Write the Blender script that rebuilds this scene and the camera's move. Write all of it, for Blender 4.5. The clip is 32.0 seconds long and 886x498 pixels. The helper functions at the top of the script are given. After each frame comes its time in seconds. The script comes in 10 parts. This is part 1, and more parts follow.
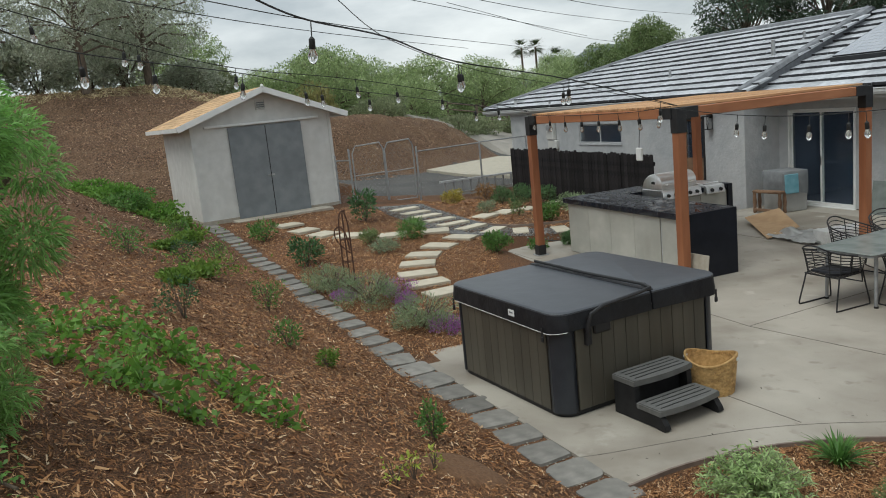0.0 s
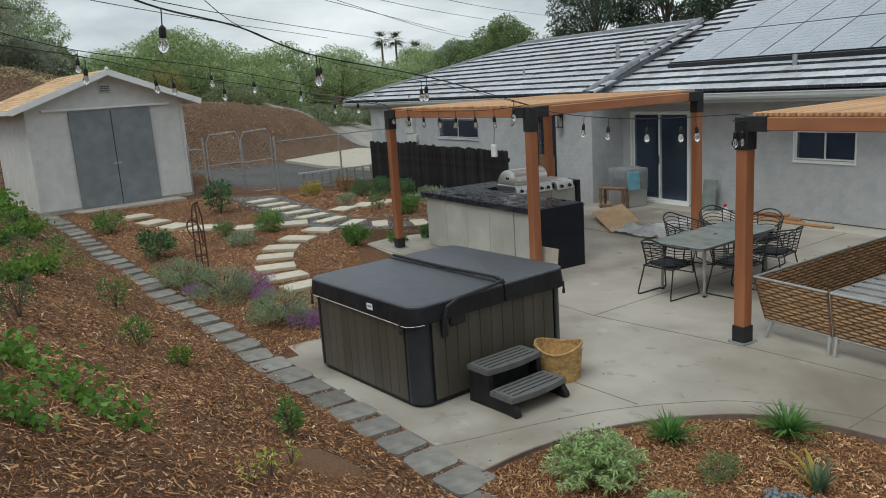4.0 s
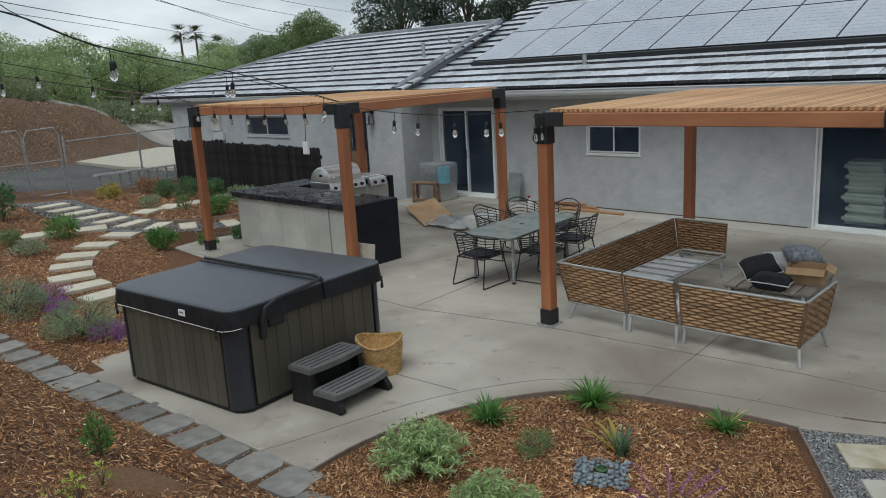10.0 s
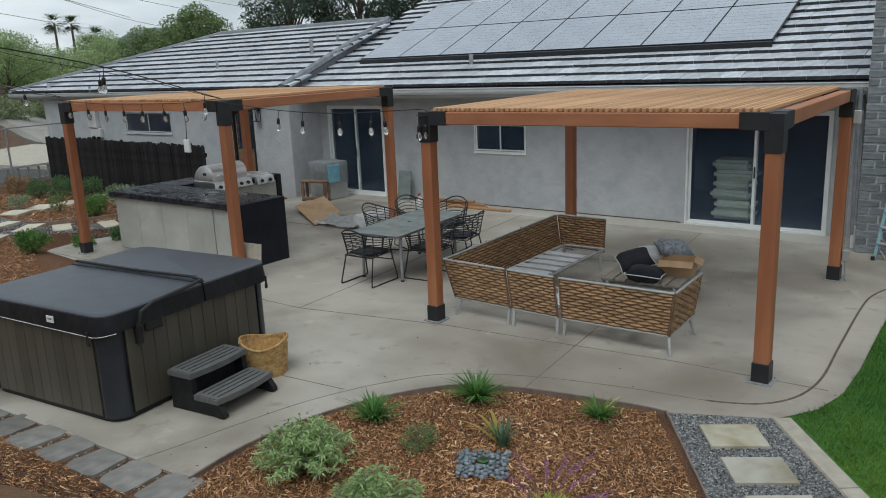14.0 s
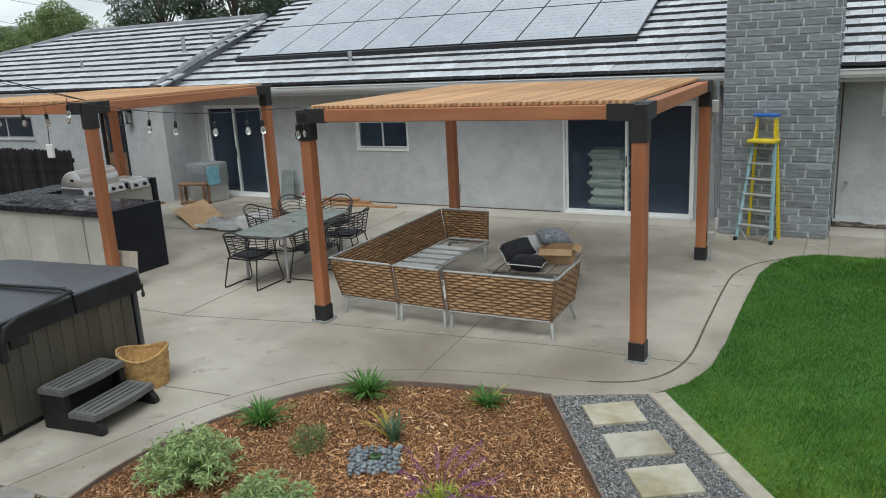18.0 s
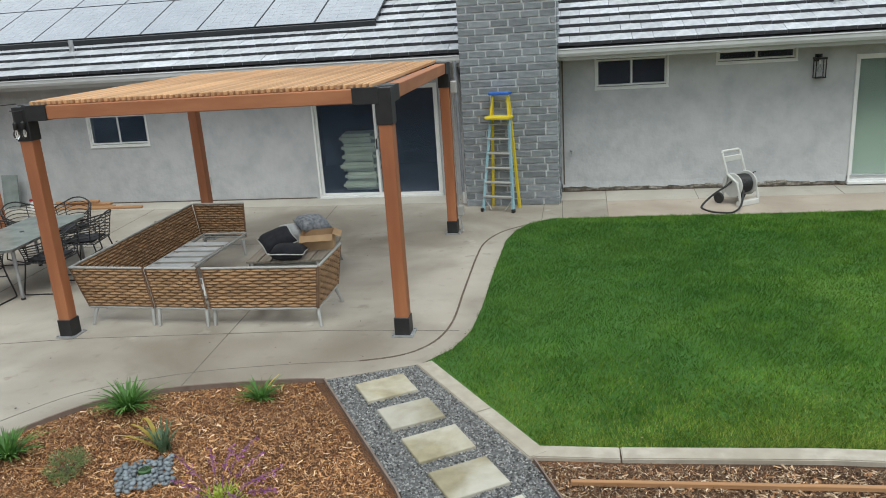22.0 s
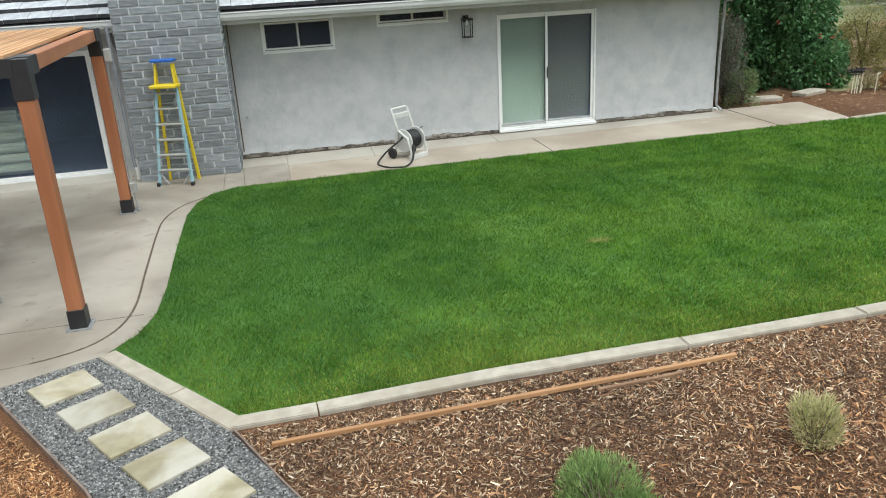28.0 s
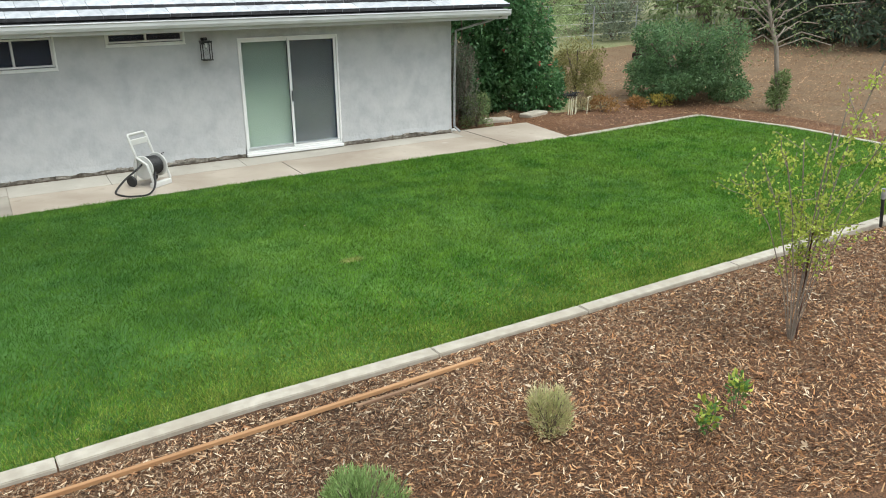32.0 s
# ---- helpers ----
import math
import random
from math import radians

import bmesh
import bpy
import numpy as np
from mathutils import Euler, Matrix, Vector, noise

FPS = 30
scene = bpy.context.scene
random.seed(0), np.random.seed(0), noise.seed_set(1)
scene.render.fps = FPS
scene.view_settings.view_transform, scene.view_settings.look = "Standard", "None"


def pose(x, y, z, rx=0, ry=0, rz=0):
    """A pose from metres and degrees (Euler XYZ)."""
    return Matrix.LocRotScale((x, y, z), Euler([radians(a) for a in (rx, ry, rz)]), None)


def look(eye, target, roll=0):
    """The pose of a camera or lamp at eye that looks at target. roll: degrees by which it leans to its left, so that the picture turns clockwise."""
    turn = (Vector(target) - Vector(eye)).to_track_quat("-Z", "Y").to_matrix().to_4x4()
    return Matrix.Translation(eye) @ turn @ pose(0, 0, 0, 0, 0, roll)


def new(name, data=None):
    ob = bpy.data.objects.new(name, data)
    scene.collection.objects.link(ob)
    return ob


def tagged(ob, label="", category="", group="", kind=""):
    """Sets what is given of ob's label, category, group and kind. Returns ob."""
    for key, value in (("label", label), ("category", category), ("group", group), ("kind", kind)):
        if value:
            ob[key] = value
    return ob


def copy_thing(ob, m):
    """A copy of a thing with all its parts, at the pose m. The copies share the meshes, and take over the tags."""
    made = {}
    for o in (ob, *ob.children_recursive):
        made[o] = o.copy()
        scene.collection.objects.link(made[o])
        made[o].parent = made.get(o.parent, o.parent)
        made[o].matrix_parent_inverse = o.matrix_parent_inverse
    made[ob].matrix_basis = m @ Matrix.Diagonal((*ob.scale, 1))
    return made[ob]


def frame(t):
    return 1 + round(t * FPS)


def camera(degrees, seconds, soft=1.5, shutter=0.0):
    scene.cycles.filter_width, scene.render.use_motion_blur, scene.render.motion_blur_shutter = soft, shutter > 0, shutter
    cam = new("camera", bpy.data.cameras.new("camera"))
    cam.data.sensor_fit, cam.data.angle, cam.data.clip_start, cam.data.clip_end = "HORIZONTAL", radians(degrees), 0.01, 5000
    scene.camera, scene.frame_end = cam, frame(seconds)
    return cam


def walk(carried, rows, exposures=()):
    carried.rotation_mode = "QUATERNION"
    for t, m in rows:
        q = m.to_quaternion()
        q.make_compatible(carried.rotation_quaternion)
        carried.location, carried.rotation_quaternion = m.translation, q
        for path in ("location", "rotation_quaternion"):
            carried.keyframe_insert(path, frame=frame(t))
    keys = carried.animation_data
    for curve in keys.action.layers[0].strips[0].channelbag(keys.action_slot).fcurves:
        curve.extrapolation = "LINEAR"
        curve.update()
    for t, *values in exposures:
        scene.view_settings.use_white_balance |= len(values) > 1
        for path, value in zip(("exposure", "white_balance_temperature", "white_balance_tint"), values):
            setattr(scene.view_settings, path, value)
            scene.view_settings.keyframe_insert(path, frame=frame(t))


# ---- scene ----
cam = camera(59.4, 32.0, soft=1.0)
PATH = [
    (0, (0.534, 0.235, 3.042), (-1.303, 0.937, 2.677), -5.8),
    (0.5, (0.535, 0.243, 3.03), (-1.283, 0.989, 2.659), -5.5),
    (1, (0.541, 0.231, 3.061), (-1.254, 1.024, 2.674), -4.9),
    (1.5, (0.562, 0.224, 3.066), (-1.224, 1.036, 2.674), -4.5),
    (2, (0.567, 0.224, 3.046), (-1.206, 1.064, 2.655), -4.5),
    (2.5, (0.589, 0.228, 3.048), (-1.159, 1.118, 2.655), -4.5),
    (4.5, (0.62, 0.211, 3.089), (-1.043, 1.24, 2.67), -3.7),
    (5, (0.63, 0.201, 3.087), (-1.029, 1.236, 2.669), -4.0),
    (5.5, (0.627, 0.212, 3.091), (-0.977, 1.328, 2.664), -3.5),
    (6, (0.621, 0.216, 3.087), (-0.957, 1.368, 2.658), -3.4),
    (6.5, (0.625, 0.214, 3.091), (-0.938, 1.385, 2.659), -3.4),
    (7, (0.625, 0.218, 3.092), (-0.901, 1.435, 2.655), -3.3),
    (7.5, (0.639, 0.22, 3.089), (-0.853, 1.477, 2.65), -3.3),
    (8, (0.644, 0.215, 3.096), (-0.819, 1.504, 2.653), -3.2),
    (8.5, (0.653, 0.22, 3.093), (-0.769, 1.552, 2.643), -3.0),
    (9, (0.64, 0.217, 3.089), (-0.759, 1.573, 2.638), -2.9),
    (9.5, (0.641, 0.209, 3.092), (-0.759, 1.564, 2.641), -3.2),
    (10, (0.627, 0.194, 3.084), (-0.748, 1.574, 2.632), -3.3),
    (10.5, (0.626, 0.188, 3.089), (-0.716, 1.599, 2.632), -3.5),
    (11, (0.643, 0.186, 3.089), (-0.689, 1.606, 2.631), -3.8),
    (11.5, (0.664, 0.193, 3.086), (-0.667, 1.614, 2.629), -4.1),
    (12, (0.692, 0.205, 3.09), (-0.639, 1.626, 2.632), -4.2),
    (12.5, (0.722, 0.222, 3.09), (-0.592, 1.659, 2.632), -3.9),
    (13, (0.736, 0.219, 3.099), (-0.526, 1.699, 2.637), -3.4),
    (13.5, (0.745, 0.231, 3.093), (-0.467, 1.752, 2.626), -2.8),
    (15.5, (0.761, 0.252, 3.089), (-0.321, 1.866, 2.614), -2.7),
    (16, (0.77, 0.257, 3.09), (-0.272, 1.896, 2.613), -3.2),
    (16.5, (0.793, 0.25, 3.104), (-0.19, 1.923, 2.62), -3.4),
    (17, (0.803, 0.256, 3.1), (-0.126, 1.959, 2.612), -3.3),
    (17.5, (0.819, 0.257, 3.092), (-0.11, 1.959, 2.605), -3.2),
    (18, (0.821, 0.257, 3.085), (-0.114, 1.955, 2.594), -3.0),
    (18.5, (0.799, 0.255, 3.09), (-0.135, 1.953, 2.597), -3.2),
    (19, (0.811, 0.241, 3.092), (-0.119, 1.94, 2.595), -4.2),
    (19.5, (0.802, 0.229, 3.098), (-0.073, 1.954, 2.587), -4.6),
    (20, (0.801, 0.233, 3.082), (0.05, 2.011, 2.56), -4.3),
    (20.5, (0.805, 0.232, 3.082), (0.098, 2.026, 2.551), -4.6),
    (21, (0.83, 0.222, 3.087), (0.178, 2.034, 2.549), -4.8),
    (21.5, (0.842, 0.219, 3.09), (0.343, 2.076, 2.539), -4.2),
    (22, (0.862, 0.214, 3.086), (0.498, 2.099, 2.526), -3.8),
    (22.5, (0.882, 0.206, 3.092), (0.575, 2.098, 2.522), -4.0),
    (23, (0.893, 0.197, 3.095), (0.686, 2.101, 2.518), -3.6),
    (23.5, (0.915, 0.19, 3.098), (0.784, 2.097, 2.51), -3.5),
    (24, (0.923, 0.184, 3.1), (0.885, 2.086, 2.483), -3.2),
    (24.5, (0.931, 0.183, 3.091), (0.959, 2.083, 2.468), -2.9),
    (26.5, (0.994, 0.127, 3.113), (1.208, 2.012, 2.479), -3.2),
    (27, (1.01, 0.139, 3.101), (1.271, 2.011, 2.447), -3.6),
    (27.5, (1.015, 0.118, 3.112), (1.341, 1.968, 2.427), -3.2),
    (28, (1.019, 0.106, 3.113), (1.407, 1.942, 2.42), -3.2),
    (28.5, (1.031, 0.101, 3.117), (1.475, 1.924, 2.424), -3.2),
    (29, (1.045, 0.074, 3.131), (1.562, 1.878, 2.439), -3.1),
    (29.5, (1.052, 0.052, 3.138), (1.666, 1.828, 2.454), -2.3),
    (30, (1.046, 0.051, 3.143), (1.702, 1.818, 2.473), -2.6),
    (30.5, (1.058, 0.038, 3.149), (1.773, 1.779, 2.474), -2.5),
    (31, (1.067, 0.017, 3.16), (1.875, 1.718, 2.487), -1.9),
    (31.5, (1.062, 0.015, 3.154), (1.935, 1.685, 2.485), -1.5),
    (32, (1.059, -0.007, 3.157), (2.021, 1.617, 2.496), -0.5),
]
EXPOSURES = [(0, 0.14, 6500, 10), (2, 0.11, 6480, 10), (6, 0.06, 6250, 10), (9, 0.02, 6220, 10), (11, -0.04, 6150, 10), (13, -0.04, 6130, 10), (16, 0.09, 6200, 10), (17, 0.15, 6250, 10),
             (18, 0.38, 6350, 10), (19, 0.43, 6400, 10), (22, 0.56, 6440, 10), (24, 0.60, 6500, 10), (28, 0.90, 6480, 10), (32, 0.99, 6500, 10)]
walk(cam, [(t, look(e, g, r)) for t, e, g, r in PATH], EXPOSURES)

# ---- light ----
world = bpy.data.worlds.new("overcast_sky")
scene.world = world
world.use_nodes = True
wn, wl = world.node_tree.nodes, world.node_tree.links
wn.clear()
w_out, w_bg, w_sky = wn.new("ShaderNodeOutputWorld"), wn.new("ShaderNodeBackground"), wn.new("ShaderNodeTexSky")
w_sky.sky_type, w_sky.sun_disc = "NISHITA", False
w_sky.sun_elevation, w_sky.sun_rotation = radians(52), radians(200)
w_dim = wn.new("ShaderNodeVectorMath")
w_dim.operation = "SCALE"
w_dim.inputs["Scale"].default_value = 0.10
w_tc, w_map = wn.new("ShaderNodeTexCoord"), wn.new("ShaderNodeMapping")
w_map.inputs["Scale"].default_value = (1.0, 1.0, 3.2)
w_noise, w_ramp, w_mix = wn.new("ShaderNodeTexNoise"), wn.new("ShaderNodeValToRGB"), wn.new("ShaderNodeMixRGB")
w_noise.inputs["Scale"].default_value, w_noise.inputs["Detail"].default_value = 3.4, 7
w_noise.inputs["Roughness"].default_value = 0.55
w_ramp.color_ramp.elements[0].position, w_ramp.color_ramp.elements[0].color = 0.36, (0.50, 0.565, 0.595, 1)
w_ramp.color_ramp.elements[1].position, w_ramp.color_ramp.elements[1].color = 0.66, (0.94, 1.0, 1.0, 1)
w_mix.inputs[0].default_value = 0.88
wl.new(w_sky.outputs[0], w_dim.inputs[0])
wl.new(w_tc.outputs["Generated"], w_map.inputs[0])
wl.new(w_map.outputs[0], w_noise.inputs["Vector"])
wl.new(w_noise.outputs["Fac"], w_ramp.inputs[0])
wl.new(w_dim.outputs[0], w_mix.inputs[1])
wl.new(w_ramp.outputs[0], w_mix.inputs[2])
wl.new(w_mix.outputs[0], w_bg.inputs[0])
w_bg.inputs[1].default_value = 0.92
wl.new(w_bg.outputs[0], w_out.inputs[0])

sun = new("sun", bpy.data.lights.new("sun", "SUN"))
sun.data.energy, sun.data.angle, sun.data.color = 1.5, radians(40), (0.97, 1.0, 0.94)
sun.matrix_world = look((0, 0, 30), (-5, 14, 0))

# ---- materials ----
def rgb(c):
    return (c[0], c[1], c[2], 1.0)


def mat(name, a, b=None, scale=8.0, rough=0.8, bump=0.0, bscale=60.0, metal=0.0, c=None, cscale=1.2, cmix=0.5,
        rand=0.0, island=0.0, stretch=(1, 1, 1), spec=0.5, bdist=0.01, rvar=0.0, coord="Object"):
    """Two-scale procedural surface: a/b grain at `scale`, c stains at `cscale`, bump at `bscale`, per-piece shade."""
    m = bpy.data.materials.new(name)
    m.use_nodes = True
    n, l = m.node_tree.nodes, m.node_tree.links
    p = n["Principled BSDF"]
    p.inputs["Roughness"].default_value, p.inputs["Metallic"].default_value = rough, metal
    p.inputs["Specular IOR Level"].default_value = spec
    tc, mp = n.new("ShaderNodeTexCoord"), n.new("ShaderNodeMapping")
    mp.inputs["Scale"].default_value = stretch
    l.new(tc.outputs[coord], mp.inputs[0])

    def noise_node(s, detail=5, distort=0.0):
        t = n.new("ShaderNodeTexNoise")
        t.inputs["Scale"].default_value, t.inputs["Detail"].default_value, t.inputs["Distortion"].default_value = s, detail, distort
        l.new(mp.outputs[0], t.inputs["Vector"])
        return t

    def ramp(src, lo, hi, ca, cb):
        r = n.new("ShaderNodeValToRGB")
        r.color_ramp.elements[0].position, r.color_ramp.elements[1].position = lo, hi
        r.color_ramp.elements[0].color, r.color_ramp.elements[1].color = rgb(ca), rgb(cb)
        l.new(src, r.inputs[0])
        return r.outputs[0]

    base = ramp(noise_node(scale).outputs["Fac"], 0.35, 0.65, a, b or a)
    if c is not None:
        f = ramp(noise_node(cscale, 6, 0.6).outputs["Fac"], 0.42, 0.66, (0, 0, 0), (cmix,) * 3)
        mx = n.new("ShaderNodeMixRGB")
        mx.inputs[2].default_value = rgb(c)
        l.new(f, mx.inputs[0])
        l.new(base, mx.inputs[1])
        base = mx.outputs[0]
    for amount, node, out in ((rand, "ShaderNodeObjectInfo", "Random"), (island, "ShaderNodeNewGeometry", "Random Per Island")):
        if amount:
            src = n.new(node)
            mr = n.new("ShaderNodeMapRange")
            mr.inputs["To Min"].default_value, mr.inputs["To Max"].default_value = 1 - amount, 1 + amount
            l.new(src.outputs[out], mr.inputs[0])
            sc = n.new("ShaderNodeVectorMath")
            sc.operation = "SCALE"
            l.new(base, sc.inputs[0])
            l.new(mr.outputs[0], sc.inputs["Scale"])
            base = sc.outputs[0]
    l.new(base, p.inputs["Base Color"])
    if rvar:
        mr = n.new("ShaderNodeMapRange")
        mr.inputs["To Min"].default_value, mr.inputs["To Max"].default_value = rough - rvar, rough + rvar
        l.new(noise_node(cscale * 1.7).outputs["Fac"], mr.inputs[0])
        l.new(mr.outputs[0], p.inputs["Roughness"])
    if bump:
        bp = n.new("ShaderNodeBump")
        bp.inputs["Strength"].default_value, bp.inputs["Distance"].default_value = bump, bdist
        l.new(noise_node(bscale, 4).outputs["Fac"], bp.inputs["Height"])
        l.new(bp.outputs[0], p.inputs["Normal"])
    return m


def leaf_mat(name, a, b, rough=0.55, island=0.35, c=None, cscale=1.0, cmix=0.5, spec=0.5):
    m = mat(name, a, b, scale=2.2, rough=rough, island=island, c=c, cscale=cscale, cmix=cmix, spec=spec)
    n, l = m.node_tree.nodes, m.node_tree.links
    p, out = n["Principled BSDF"], n["Material Output"]
    tr, mx = n.new("ShaderNodeBsdfTranslucent"), n.new("ShaderNodeMixShader")
    mx.inputs[0].default_value = 0.38
    l.new(p.inputs["Base Color"].links[0].from_socket, tr.inputs[0])
    l.new(p.outputs[0], mx.inputs[1])
    l.new(tr.outputs[0], mx.inputs[2])
    l.new(mx.outputs[0], out.inputs[0])
    return m


def chip_mat(name, stops):
    """Shredded wood: each sliver takes its own shade from dark bark to straw."""
    m = bpy.data.materials.new(name)
    m.use_nodes = True
    n, l = m.node_tree.nodes, m.node_tree.links
    p = n["Principled BSDF"]
    p.inputs["Roughness"].default_value, p.inputs["Specular IOR Level"].default_value = 0.85, 0.3
    g, r = n.new("ShaderNodeNewGeometry"), n.new("ShaderNodeValToRGB")
    while len(r.color_ramp.elements) < len(stops):
        r.color_ramp.elements.new(0.5)
    for e, (pos, col) in zip(r.color_ramp.elements, stops):
        e.position, e.color = pos, rgb(col)
    l.new(g.outputs["Random Per Island"], r.inputs[0])
    tc, t, mx = n.new("ShaderNodeTexCoord"), n.new("ShaderNodeTexNoise"), n.new("ShaderNodeMapRange")
    t.inputs["Scale"].default_value, t.inputs["Detail"].default_value = 0.8, 4
    mx.inputs["From Min"].default_value, mx.inputs["From Max"].default_value = 0.3, 0.7
    mx.inputs["To Min"].default_value, mx.inputs["To Max"].default_value = 0.72, 1.2
    sc = n.new("ShaderNodeVectorMath")
    sc.operation = "SCALE"
    l.new(tc.outputs["Object"], t.inputs["Vector"])
    l.new(t.outputs["Fac"], mx.inputs[0])
    l.new(r.outputs[0], sc.inputs[0])
    l.new(mx.outputs[0], sc.inputs["Scale"])
    l.new(sc.outputs[0], p.inputs["Base Color"])
    return m


def concrete(name, base, pale, dark, spot):
    """Weathered slab: cloudy patches, dark damp stains, small pale splashes and fine grit."""
    m = mat(name, base, pale, scale=1.3, rough=0.6, bump=0.2, bscale=170, c=dark, cscale=0.55, cmix=0.9, bdist=0.004, rvar=0.16)
    n, l = m.node_tree.nodes, m.node_tree.links
    p = n["Principled BSDF"]
    src = p.inputs["Base Color"].links[0].from_socket
    tc = n.new("ShaderNodeTexCoord")
    for scale, lo, hi, col, amount in ((1.7, 0.66, 0.74, spot, 0.6), (5.0, 0.60, 0.72, dark, 0.55), (60.0, 0.62, 0.75, dark, 0.5), (0.28, 0.50, 0.62, pale, 0.5)):
        t, r, mx = n.new("ShaderNodeTexNoise"), n.new("ShaderNodeMapRange"), n.new("ShaderNodeMixRGB")
        t.inputs["Scale"].default_value, t.inputs["Detail"].default_value = scale, 5
        r.inputs["From Min"].default_value, r.inputs["From Max"].default_value, r.inputs["To Max"].default_value = lo, hi, amount
        mx.inputs[2].default_value = rgb(col)
        l.new(tc.outputs["Object"], t.inputs["Vector"])
        l.new(t.outputs["Fac"], r.inputs[0])
        l.new(r.outputs[0], mx.inputs[0])
        l.new(src, mx.inputs[1])
        src = mx.outputs[0]
    l.new(src, p.inputs["Base Color"])
    return m


